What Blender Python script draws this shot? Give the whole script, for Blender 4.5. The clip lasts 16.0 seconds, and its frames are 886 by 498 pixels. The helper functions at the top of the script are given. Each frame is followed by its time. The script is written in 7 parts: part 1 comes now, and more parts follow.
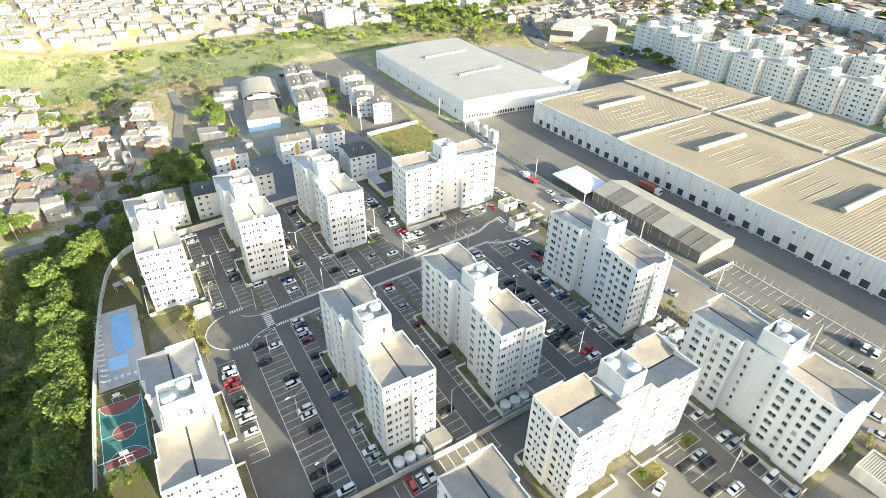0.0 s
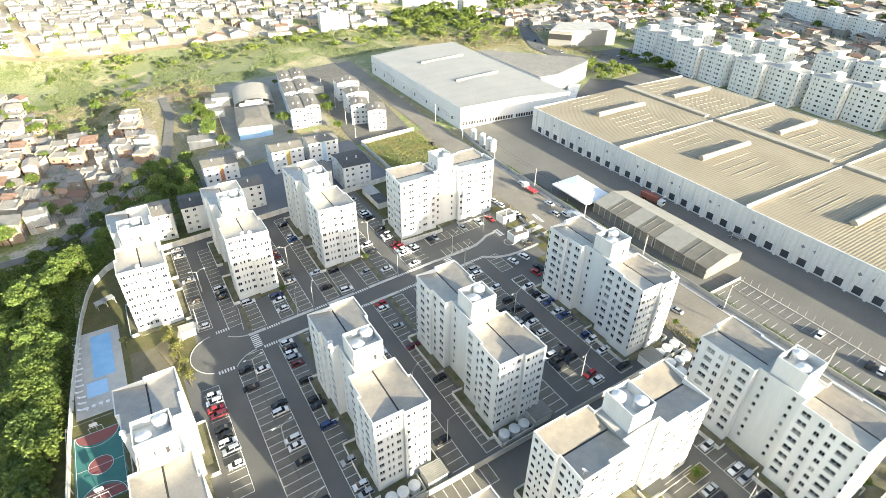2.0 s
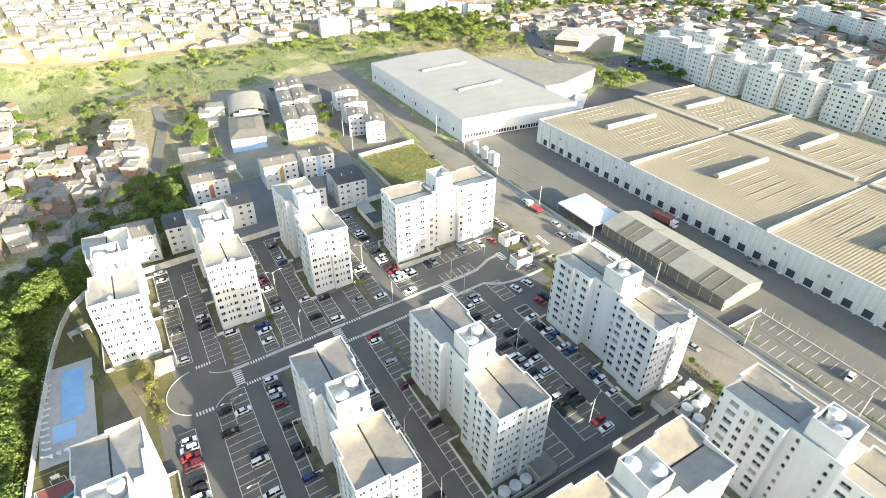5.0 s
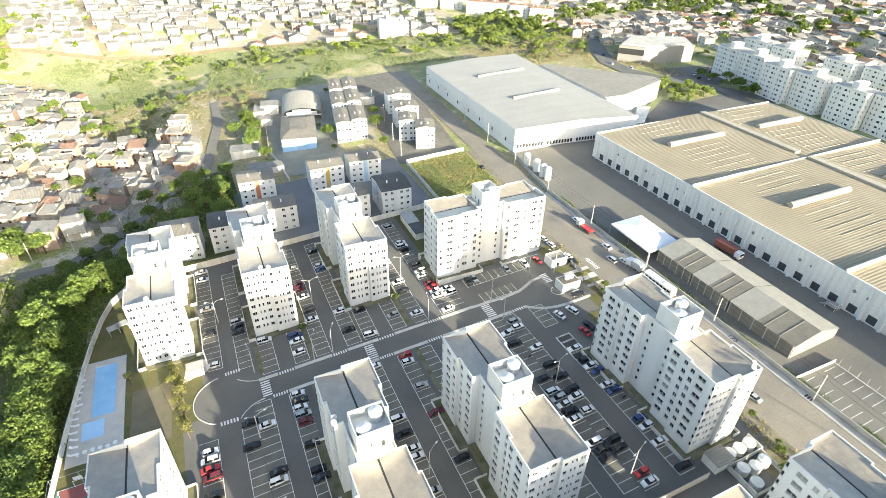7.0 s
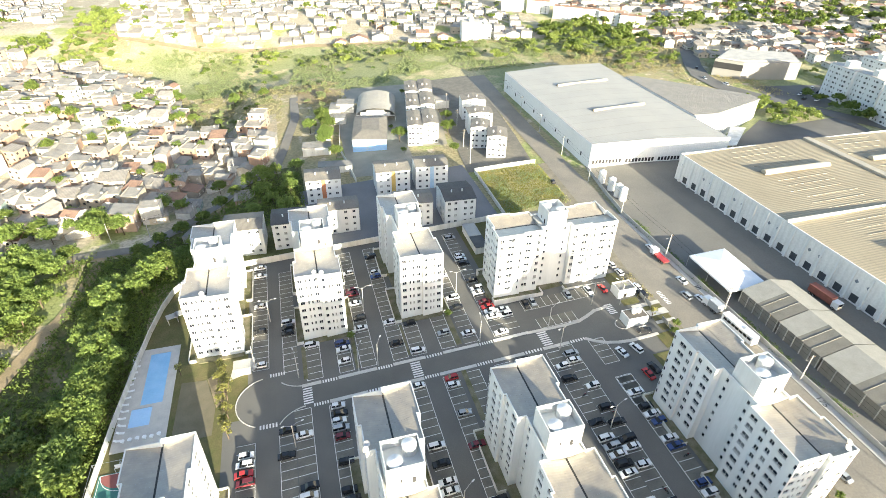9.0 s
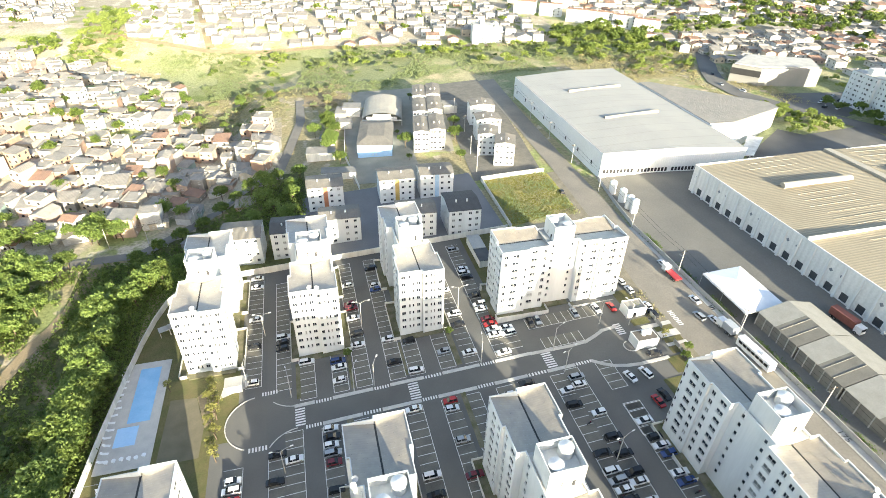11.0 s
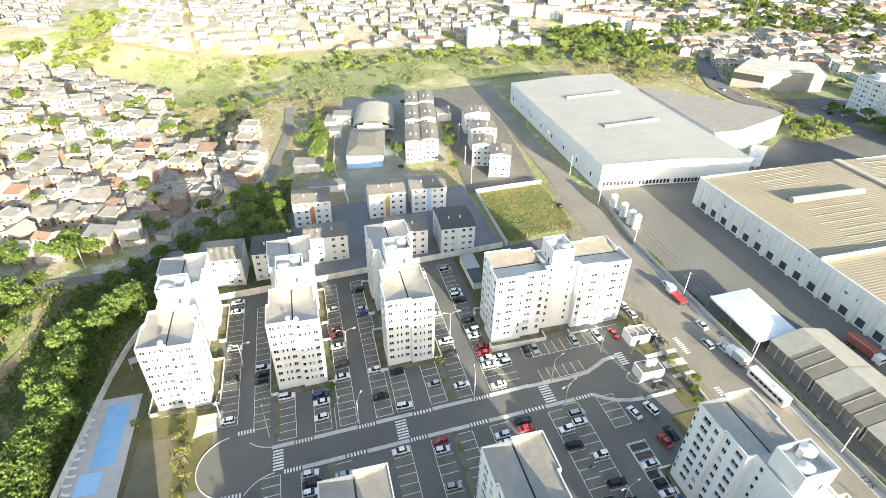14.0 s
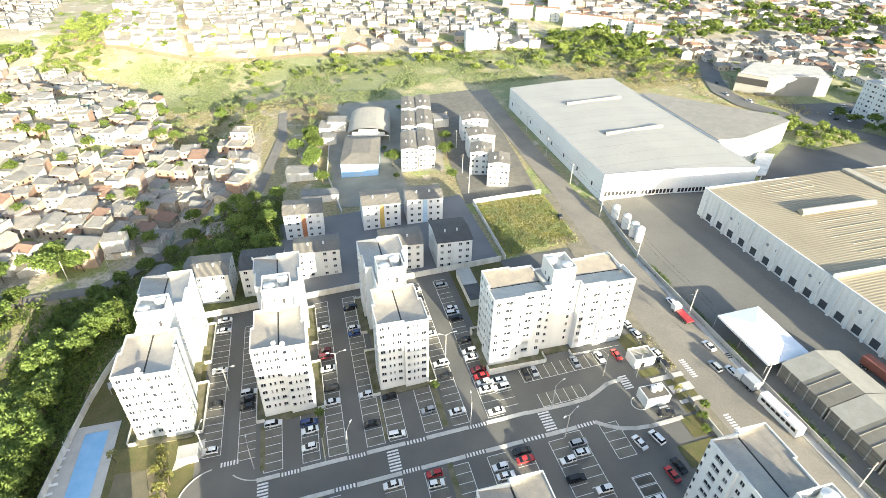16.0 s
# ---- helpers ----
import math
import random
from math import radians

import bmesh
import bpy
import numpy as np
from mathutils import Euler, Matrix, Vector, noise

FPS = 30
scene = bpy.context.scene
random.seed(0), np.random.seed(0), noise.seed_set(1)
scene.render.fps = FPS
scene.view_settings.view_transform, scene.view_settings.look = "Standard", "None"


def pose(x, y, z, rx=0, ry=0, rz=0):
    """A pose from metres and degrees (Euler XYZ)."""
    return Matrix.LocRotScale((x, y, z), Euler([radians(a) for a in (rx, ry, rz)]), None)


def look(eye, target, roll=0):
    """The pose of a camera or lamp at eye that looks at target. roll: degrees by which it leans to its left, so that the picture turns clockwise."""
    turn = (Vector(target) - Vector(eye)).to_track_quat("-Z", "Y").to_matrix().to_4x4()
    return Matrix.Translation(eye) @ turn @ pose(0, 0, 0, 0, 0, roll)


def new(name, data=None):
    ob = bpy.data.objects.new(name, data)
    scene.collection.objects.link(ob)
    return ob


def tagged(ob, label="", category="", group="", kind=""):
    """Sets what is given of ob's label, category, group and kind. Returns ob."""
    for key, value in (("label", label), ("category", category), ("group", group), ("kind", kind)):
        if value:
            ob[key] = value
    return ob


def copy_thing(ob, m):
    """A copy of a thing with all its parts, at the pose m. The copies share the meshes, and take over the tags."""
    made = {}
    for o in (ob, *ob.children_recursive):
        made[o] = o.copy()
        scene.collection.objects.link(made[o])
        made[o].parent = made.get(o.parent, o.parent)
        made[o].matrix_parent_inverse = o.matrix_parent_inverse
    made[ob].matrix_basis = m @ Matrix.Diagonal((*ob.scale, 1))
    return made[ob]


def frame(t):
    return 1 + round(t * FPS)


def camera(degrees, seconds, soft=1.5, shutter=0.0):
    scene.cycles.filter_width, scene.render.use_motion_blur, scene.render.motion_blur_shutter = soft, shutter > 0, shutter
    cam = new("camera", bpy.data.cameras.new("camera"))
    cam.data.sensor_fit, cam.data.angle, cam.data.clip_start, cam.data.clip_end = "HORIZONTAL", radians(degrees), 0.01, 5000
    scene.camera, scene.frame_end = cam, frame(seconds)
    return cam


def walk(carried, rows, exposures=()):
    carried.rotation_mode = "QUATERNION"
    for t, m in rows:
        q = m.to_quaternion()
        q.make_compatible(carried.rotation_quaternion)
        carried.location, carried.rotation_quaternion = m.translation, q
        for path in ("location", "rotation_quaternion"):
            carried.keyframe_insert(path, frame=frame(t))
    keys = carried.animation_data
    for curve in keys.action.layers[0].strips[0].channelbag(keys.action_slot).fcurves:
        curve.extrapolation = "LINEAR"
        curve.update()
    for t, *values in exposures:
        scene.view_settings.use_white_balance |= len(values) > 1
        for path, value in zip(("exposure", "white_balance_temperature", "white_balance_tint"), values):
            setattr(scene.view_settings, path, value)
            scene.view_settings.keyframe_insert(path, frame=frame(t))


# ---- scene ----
cam = camera(79.1, 16.0, soft=0.7)
METRES, EYE, TILT, LEAN, TURN = 74.0, 115.44, 0.0, 0.0, -31.7
ROWS = [
    (0.0, 0.0, 0.0, 0.0, 0.52, -34.33, -0.76),
    (0.5, 0.0012, 0.0275, -0.0008, 0.39, -34.29, -0.76),
    (1.0, 0.0034, 0.0567, -0.0014, 0.34, -34.25, -0.75),
    (1.5, 0.0064, 0.0878, -0.0013, 0.28, -34.22, -0.74),
    (2.0, 0.0103, 0.1203, -0.0009, 0.28, -34.19, -0.73),
    (2.5, 0.0158, 0.1529, -0.0012, 0.28, -34.16, -0.72),
    (3.0, 0.0207, 0.1861, -0.001, 0.26, -34.13, -0.69),
    (3.5, 0.0261, 0.2203, -0.0003, 0.24, -34.09, -0.65),
    (4.0, 0.0313, 0.2544, 0.0008, 0.22, -34.08, -0.63),
    (6.5, 0.0555, 0.421, 0.0006, 4.92, -34.04, -0.74),
    (7.0, 0.06, 0.4551, -0.0004, 7.09, -34.05, -0.79),
    (7.5, 0.0654, 0.489, -0.0014, 9.03, -34.07, -0.81),
    (8.0, 0.0675, 0.5212, -0.0019, 11.27, -34.07, -0.88),
    (8.5, 0.0699, 0.5531, -0.0026, 13.5, -34.08, -0.91),
    (9.0, 0.0711, 0.5841, -0.003, 15.78, -34.08, -0.98),
    (11.5, 0.0731, 0.7261, -0.0048, 17.17, -34.04, -1.06),
    (12.0, 0.0688, 0.7542, -0.0039, 17.14, -34.05, -1.06),
    (12.5, 0.0657, 0.7832, -0.0044, 17.14, -34.03, -1.04),
    (13.0, 0.0621, 0.8125, -0.0044, 17.15, -34.01, -1.01),
    (13.5, 0.0577, 0.8422, -0.0055, 17.03, -34.01, -1.01),
    (14.0, 0.0542, 0.8723, -0.0068, 16.89, -34.01, -1.01),
    (14.5, 0.0518, 0.9029, -0.0081, 16.86, -34.0, -1.01),
    (15.0, 0.0476, 0.9333, -0.0085, 16.88, -33.98, -1.02),
    (15.5, 0.0418, 0.9629, -0.0073, 16.84, -33.99, -1.03),
    (16.0, 0.0355, 0.992, -0.0067, 16.83, -33.96, -1.02),
]
walk(cam, [(t, pose(0, 0, EYE, TILT, LEAN, TURN) @ pose(METRES * x, METRES * y, METRES * z, 90 + pitch, roll, yaw)) for t, x, y, z, yaw, pitch, roll in ROWS],
     exposures=[(0.0, 2.00), (16.0, 2.05)])

# ---- light: a low sun behind and to the right of the flight, clear sky ----
SUN_ELEV, SUN_AZ = 12.5, 103.0            # degrees; SUN_AZ is the way in which shadows fall, from +x towards +y
world = bpy.data.worlds.new("world")
scene.world = world
world.use_nodes = True
wn = world.node_tree.nodes
sky = wn.new("ShaderNodeTexSky")
sky.sky_type, sky.sun_disc = "NISHITA", False
sky.sun_elevation, sky.sun_rotation = radians(SUN_ELEV), radians(167)
sky.air_density, sky.dust_density, sky.ozone_density = 1.0, 1.8, 1.0
world.node_tree.links.new(sky.outputs[0], wn["Background"].inputs[0])
wn["Background"].inputs[1].default_value = 0.122
sun = new("sun", bpy.data.lights.new("sun", "SUN"))
sun.data.energy, sun.data.angle, sun.data.color = 5.0, radians(0.5), (1.0, 0.93, 0.72)
ce = math.cos(radians(SUN_ELEV))
sun.matrix_world = look((0, 0, 300), (ce * math.cos(radians(SUN_AZ)), ce * math.sin(radians(SUN_AZ)), 300 - math.sin(radians(SUN_ELEV))))


# ---- materials ----
def material(name, colour, rough=0.8, other=None, scale=0.3, fine=6.0, amount=0.5, grain=0.12, metal=0.0, bump=0.0, spec=0.4, streak=False, jitter=0.0):
    """A surface whose colour drifts between two tones in large patches and in fine grain, in world metres."""
    m = bpy.data.materials.new(name)
    m.use_nodes = True
    n, l = m.node_tree.nodes, m.node_tree.links
    b = n["Principled BSDF"]
    b.inputs["Roughness"].default_value, b.inputs["Metallic"].default_value = rough, metal
    b.inputs["Specular IOR Level"].default_value = spec
    g = n.new("ShaderNodeNewGeometry")
    vec = g.outputs["Position"]
    if streak:
        mp = n.new("ShaderNodeMapping")
        mp.inputs["Scale"].default_value = (1, 1, 0.12)
        l.new(vec, mp.inputs[0])
        vec = mp.outputs[0]
    big, small = n.new("ShaderNodeTexNoise"), n.new("ShaderNodeTexNoise")
    big.inputs["Scale"].default_value, big.inputs["Detail"].default_value = scale, 5
    small.inputs["Scale"].default_value, small.inputs["Detail"].default_value = fine, 3
    l.new(vec, big.inputs["Vector"])
    l.new(vec, small.inputs["Vector"])
    ramp = n.new("ShaderNodeValToRGB")
    ramp.color_ramp.elements[0].position, ramp.color_ramp.elements[1].position = 0.5 - 0.3 * amount - 0.02, 0.5 + 0.3 * amount
    o = other or tuple(c * 0.75 for c in colour)
    ramp.color_ramp.elements[0].color, ramp.color_ramp.elements[1].color = (*o, 1), (*colour, 1)
    l.new(big.outputs["Fac"], ramp.inputs[0])
    hsv = n.new("ShaderNodeHueSaturation")
    mr = n.new("ShaderNodeMapRange")
    mr.inputs["From Min"].default_value, mr.inputs["From Max"].default_value = 0.25, 0.75
    mr.inputs["To Min"].default_value, mr.inputs["To Max"].default_value = 1 - grain, 1 + grain
    l.new(small.outputs["Fac"], mr.inputs["Value"])
    l.new(ramp.outputs[0], hsv.inputs["Color"])
    val = mr.outputs[0]
    if jitter:
        oi, jr, mu = n.new("ShaderNodeObjectInfo"), n.new("ShaderNodeMapRange"), n.new("ShaderNodeMath")
        jr.inputs["To Min"].default_value, jr.inputs["To Max"].default_value = 1 - jitter, 1 + jitter
        mu.operation = "MULTIPLY"
        l.new(oi.outputs["Random"], jr.inputs["Value"])
        l.new(jr.outputs[0], mu.inputs[0])
        l.new(val, mu.inputs[1])
        val = mu.outputs[0]
    l.new(val, hsv.inputs["Value"])
    l.new(hsv.outputs[0], b.inputs["Base Color"])
    if bump:
        bp = n.new("ShaderNodeBump")
        bp.inputs["Strength"].default_value, bp.inputs["Distance"].default_value = 0.8, bump
        l.new(small.outputs["Fac"], bp.inputs["Height"])
        l.new(bp.outputs[0], b.inputs["Normal"])
    return m


def ribbed(name, colour, other, axis, pitch, rough=0.6, depth=0.05, scale=0.05, course=0.0, dark=0.82):
    """Corrugated sheeting: ribs of a given pitch across an axis, weathered in patches; course draws the sheets' end laps."""
    m = material(name, colour, rough, other, scale, 1.5, 0.8, 0.08)
    n, l = m.node_tree.nodes, m.node_tree.links
    b = n["Principled BSDF"]
    g = [x for x in n if x.type == "NEW_GEOMETRY"][0]
    sep = n.new("ShaderNodeSeparateXYZ")
    l.new(g.outputs["Position"], sep.inputs[0])

    def wave(out, step):
        mul, sn = n.new("ShaderNodeMath"), n.new("ShaderNodeMath")
        mul.operation, sn.operation = "MULTIPLY", "SINE"
        mul.inputs[1].default_value = 2 * math.pi / step
        l.new(out, mul.inputs[0])
        l.new(mul.outputs[0], sn.inputs[0])
        return sn.outputs[0]
    w = wave(sep.outputs[axis], pitch)
    bp = n.new("ShaderNodeBump")
    bp.inputs["Strength"].default_value, bp.inputs["Distance"].default_value = 1.0, depth
    l.new(w, bp.inputs["Height"])
    l.new(bp.outputs[0], b.inputs["Normal"])
    hsv = [x for x in n if x.type == "HUE_SAT"][0]
    base = hsv.inputs["Value"].links[0].from_socket
    # the rib wave also tints the colour, down to dark on each rib
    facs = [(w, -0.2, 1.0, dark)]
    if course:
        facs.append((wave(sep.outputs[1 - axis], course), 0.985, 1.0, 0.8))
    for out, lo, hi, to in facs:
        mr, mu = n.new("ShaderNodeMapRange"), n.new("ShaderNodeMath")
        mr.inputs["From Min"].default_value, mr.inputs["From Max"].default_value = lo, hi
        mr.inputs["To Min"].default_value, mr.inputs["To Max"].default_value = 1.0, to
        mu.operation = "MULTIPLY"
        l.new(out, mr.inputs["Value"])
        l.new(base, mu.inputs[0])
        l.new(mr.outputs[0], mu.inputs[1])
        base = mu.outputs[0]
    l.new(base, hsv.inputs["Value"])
    return m


def glazing(name, dark, light):
    """Dark panes with a few drawn blinds, told apart pane by pane."""
    m = bpy.data.materials.new(name)
    m.use_nodes = True
    n, l = m.node_tree.nodes, m.node_tree.links
    b = n["Principled BSDF"]
    b.inputs["Roughness"].default_value = 0.08
    oi, ramp = n.new("ShaderNodeObjectInfo"), n.new("ShaderNodeValToRGB")
    e = ramp.color_ramp.elements
    e[0].position, e[0].color = 0.0, (*dark, 1)
    e[1].position, e[1].color = 1.0, (*light, 1)
    mid = ramp.color_ramp.elements.new(0.80)
    mid.color = (*[d * 1.8 + 0.01 for d in dark], 1)
    l.new(oi.outputs["Random"], ramp.inputs[0])
    l.new(ramp.outputs[0], b.inputs["Base Color"])
    return m


def by_piece(m, spread, spec):
    """Let every loose piece of a mesh have its own tone, and give the surface a sheen."""
    n, l = m.node_tree.nodes, m.node_tree.links
    hsv = [x for x in n if x.type == "HUE_SAT"][0]
    g = [x for x in n if x.type == "NEW_GEOMETRY"][0]
    mr, mu = n.new("ShaderNodeMapRange"), n.new("ShaderNodeMath")
    mr.inputs["To Min"].default_value, mr.inputs["To Max"].default_value = 1 - spread, 1 + spread
    mu.operation = "MULTIPLY"
    base = hsv.inputs["Value"].links[0].from_socket
    l.new(g.outputs["Random Per Island"], mr.inputs["Value"])
    l.new(base, mu.inputs[0])
    l.new(mr.outputs[0], mu.inputs[1])
    l.new(mu.outputs[0], hsv.inputs["Value"])
    n["Principled BSDF"].inputs["Specular IOR Level"].default_value = spec
    n["Principled BSDF"].inputs["IOR"].default_value = 2.1
    return m


WHITE = material("white_render", (0.68, 0.687, 0.675), 0.85, (0.58, 0.587, 0.575), 0.25, 3.0, 0.6, 0.04, streak=True)
WHITE_OLD = material("weathered_white_render", (0.74, 0.72, 0.67), 0.9, (0.50, 0.48, 0.43), 0.35, 2.5, 0.7, 0.08, streak=True)
CONCRETE = material("concrete", (0.46, 0.44, 0.40), 0.9, (0.33, 0.32, 0.30), 0.2, 4.0, 0.7, 0.1)
DECK = material("pale_stone_paving", (0.52, 0.495, 0.455), 0.85, (0.42, 0.402, 0.375), 0.4, 5.0, 0.7, 0.08)
ASPHALT = material("asphalt", (0.150, 0.144, 0.132), 0.9, (0.100, 0.098, 0.093), 0.07, 5.0, 0.8, 0.12, bump=0.01)
BAY = material("worn_bay_asphalt", (0.185, 0.172, 0.143), 0.92, (0.116, 0.109, 0.096), 0.35, 4.0, 0.9, 0.15, bump=0.01)
ROAD = material("dusty_road_asphalt", (0.268, 0.240, 0.196), 0.92, (0.180, 0.164, 0.140), 0.09, 2.0, 0.9, 0.12)
YARD = material("yard_asphalt", (0.180, 0.171, 0.150), 0.92, (0.130, 0.125, 0.113), 0.06, 2.0, 0.9, 0.1)
PAINT = material("white_road_paint", (0.80, 0.79, 0.76), 0.8, (0.58, 0.57, 0.54), 1.2, 8.0, 0.8, 0.1)
KERB = material("kerb_concrete", (0.58, 0.56, 0.52), 0.9, (0.42, 0.41, 0.38), 0.6, 6.0, 0.7, 0.08)
GRASS = material("mown_grass", (0.095, 0.105, 0.042), 1.0, (0.15, 0.125, 0.065), 0.3, 5.0, 0.8, 0.25, bump=0.05, spec=0.1)
MEADOW = material("long_grass", (0.245, 0.250, 0.055), 1.0, (0.330, 0.270, 0.090), 0.18, 2.0, 0.9, 0.3, bump=0.2, spec=0.1)
ROOF_SHEET = by_piece(ribbed("fibre_cement_roof", (0.352, 0.298, 0.222), (0.226, 0.200, 0.162), 1, 0.55, 0.30, 0.003, 0.35, 0, 0.96), 0.04, 0.5)
GUTTER = material("dark_gutter", (0.05, 0.048, 0.045), 0.9)
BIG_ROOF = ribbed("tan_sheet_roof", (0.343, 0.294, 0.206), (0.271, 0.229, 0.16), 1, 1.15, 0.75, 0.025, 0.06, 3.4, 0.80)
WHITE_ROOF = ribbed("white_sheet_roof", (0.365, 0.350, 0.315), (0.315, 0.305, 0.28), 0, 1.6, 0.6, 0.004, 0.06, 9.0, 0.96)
PANEL = ribbed("white_wall_panels", (0.70, 0.69, 0.66), (0.60, 0.60, 0.58), 1, 2.1, 0.7, 0.05, 0.08, 0, 0.93)
PANEL_X = ribbed("white_sheet_cladding", (0.74, 0.735, 0.72), (0.68, 0.68, 0.67), 0, 1.0, 0.6, 0.03, 0.05, 0, 0.96)
SHED_LIGHT = material("pale_shed_sheet", (0.312, 0.3, 0.265), 0.85, (0.25, 0.242, 0.211), 0.4, 3.0, 0.8, 0.08)
SHED_WALL = material("shed_wall_sheet", (0.205, 0.195, 0.168), 0.88, (0.150, 0.143, 0.125), 0.4, 3.0, 0.8, 0.08, streak=True)
SHED_DARK = material("dark_shed_sheet", (0.187, 0.174, 0.145), 0.88, (0.14, 0.132, 0.111), 0.4, 3.0, 0.8, 0.1)
VERGE = material("dusty_verge", (0.257, 0.222, 0.168), 1.0, (0.148, 0.136, 0.0975), 0.25, 3.0, 0.8, 0.2)
TERRACE = material("terrace_soil", (0.212, 0.187, 0.132), 1.0, (0.102, 0.106, 0.0467), 0.35, 4.0, 0.6, 0.2, bump=0.03, spec=0.1)
VENT_METAL = material("beige_ridge_vent", (0.39, 0.352, 0.285), 0.6, (0.315, 0.285, 0.232), 0.3, 3.0, 0.6, 0.06)
GREY_ROOF = ribbed("grey_sheet_roof", (0.272, 0.256, 0.232), (0.2, 0.192, 0.176), 1, 0.5, 0.85, 0.04, 0.3, 0, 0.85)
TILE_ROOF = ribbed("clay_tile_roof", (0.306, 0.187, 0.132), (0.238, 0.153, 0.111), 1, 0.4, 0.9, 0.05, 0.3, 0, 0.8)
CANVAS = material("white_canvas", (0.80, 0.80, 0.80), 0.7, (0.74, 0.74, 0.74), 0.3, 4.0, 0.5, 0.03)
TANK = material("tank_polyethylene", (0.66, 0.66, 0.64), 0.5, (0.55, 0.55, 0.54), 0.8, 6.0, 0.6, 0.05)
STEEL = material("galvanised_steel", (0.45, 0.45, 0.44), 0.5, (0.36, 0.36, 0.36), 1.0, 8.0, 0.5, 0.1, metal=0.7)
POLE = material("pole_concrete", (0.52, 0.50, 0.46), 0.9)
FRAME = material("window_frame_paint", (0.62, 0.62, 0.60), 0.6)
GLASS = glazing("window_glass", (0.016, 0.019, 0.025), (0.42, 0.42, 0.40))
DARK = material("dark_opening", (0.030, 0.030, 0.032), 0.7)
DOOR = material("dock_door", (0.055, 0.060, 0.068), 0.6)
WATER = material("pool_water", (0.29, 0.51, 0.73), 0.06, (0.24, 0.46, 0.69), 0.3, 2.0, 0.6, 0.05, bump=0.02, spec=0.5)
WATER_SHALLOW = material("shallow_pool_water", (0.42, 0.62, 0.82), 0.06, (0.36, 0.57, 0.79), 0.3, 2.0, 0.6, 0.05, bump=0.02)
COURT = material("green_court", (0.055, 0.19, 0.17), 0.8, (0.045, 0.155, 0.14), 0.3, 4.0, 0.7, 0.06)
COURT_RED = material("red_court", (0.27, 0.095, 0.085), 0.8, (0.22, 0.08, 0.075), 0.4, 4.0, 0.7, 0.06)
SAND = material("dry_ground", (0.317, 0.245, 0.151), 1.0, (0.216, 0.173, 0.101), 0.15, 2.0, 0.8, 0.15)
BARK = material("bark", (0.13, 0.095, 0.065), 0.95, (0.09, 0.065, 0.045), 1.0, 9.0, 0.7, 0.2)


def foliage(name, colour, other):
    """Leaves that let some light through."""
    m = material(name, colour, 0.55, other, 0.45, 1.4, 0.9, 0.35, spec=0.25)
    n, l = m.node_tree.nodes, m.node_tree.links
    b, out = n["Principled BSDF"], n["Material Output"]
    tr, mx = n.new("ShaderNodeBsdfTranslucent"), n.new("ShaderNodeMixShader")
    mx.inputs[0].default_value = 0.4
    l.new(b.inputs["Base Color"].links[0].from_socket, tr.inputs["Color"])
    l.new(b.outputs[0], mx.inputs[1])
    l.new(tr.outputs[0], mx.inputs[2])
    l.new(mx.outputs[0], out.inputs["Surface"])
    return m


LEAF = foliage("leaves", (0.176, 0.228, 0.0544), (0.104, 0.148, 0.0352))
# LEAF_YELLOW and LEAF_PALE are lightened to stand for haze over the belt
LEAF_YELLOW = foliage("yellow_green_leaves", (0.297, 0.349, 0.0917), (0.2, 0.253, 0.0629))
# LEAF_SUN and LEAF_DARK put the woods' sun and shade into leaf colour
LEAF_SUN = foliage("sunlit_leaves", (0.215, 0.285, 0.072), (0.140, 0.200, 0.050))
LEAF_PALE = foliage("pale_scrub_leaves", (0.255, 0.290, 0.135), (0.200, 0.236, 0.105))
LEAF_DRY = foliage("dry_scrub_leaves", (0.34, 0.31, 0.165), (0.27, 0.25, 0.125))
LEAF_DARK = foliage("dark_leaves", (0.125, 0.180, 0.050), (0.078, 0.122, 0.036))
LEAF_OLIVE = foliage("yellowed_leaves", (0.29, 0.28, 0.085), (0.19, 0.185, 0.06))
TYRE = material("tyre_rubber", (0.02, 0.02, 0.02), 0.9)
CAR_GLASS = material("car_glass", (0.015, 0.017, 0.02), 0.08)
CAR_PAINT = {c: material(n + "_car_paint", k, 0.25, tuple(0.92 * v for v in k), 2.0, 8.0, 0.4, 0.03, spec=0.5) for c, n, k in (
    ("w", "white", (0.74, 0.74, 0.74)), ("s", "silver", (0.38, 0.40, 0.42)), ("k", "black", (0.022, 0.023, 0.026)),
    ("r", "red", (0.42, 0.045, 0.045)), ("b", "dark_blue", (0.045, 0.075, 0.20)), ("m", "maroon", (0.15, 0.028, 0.036)))}


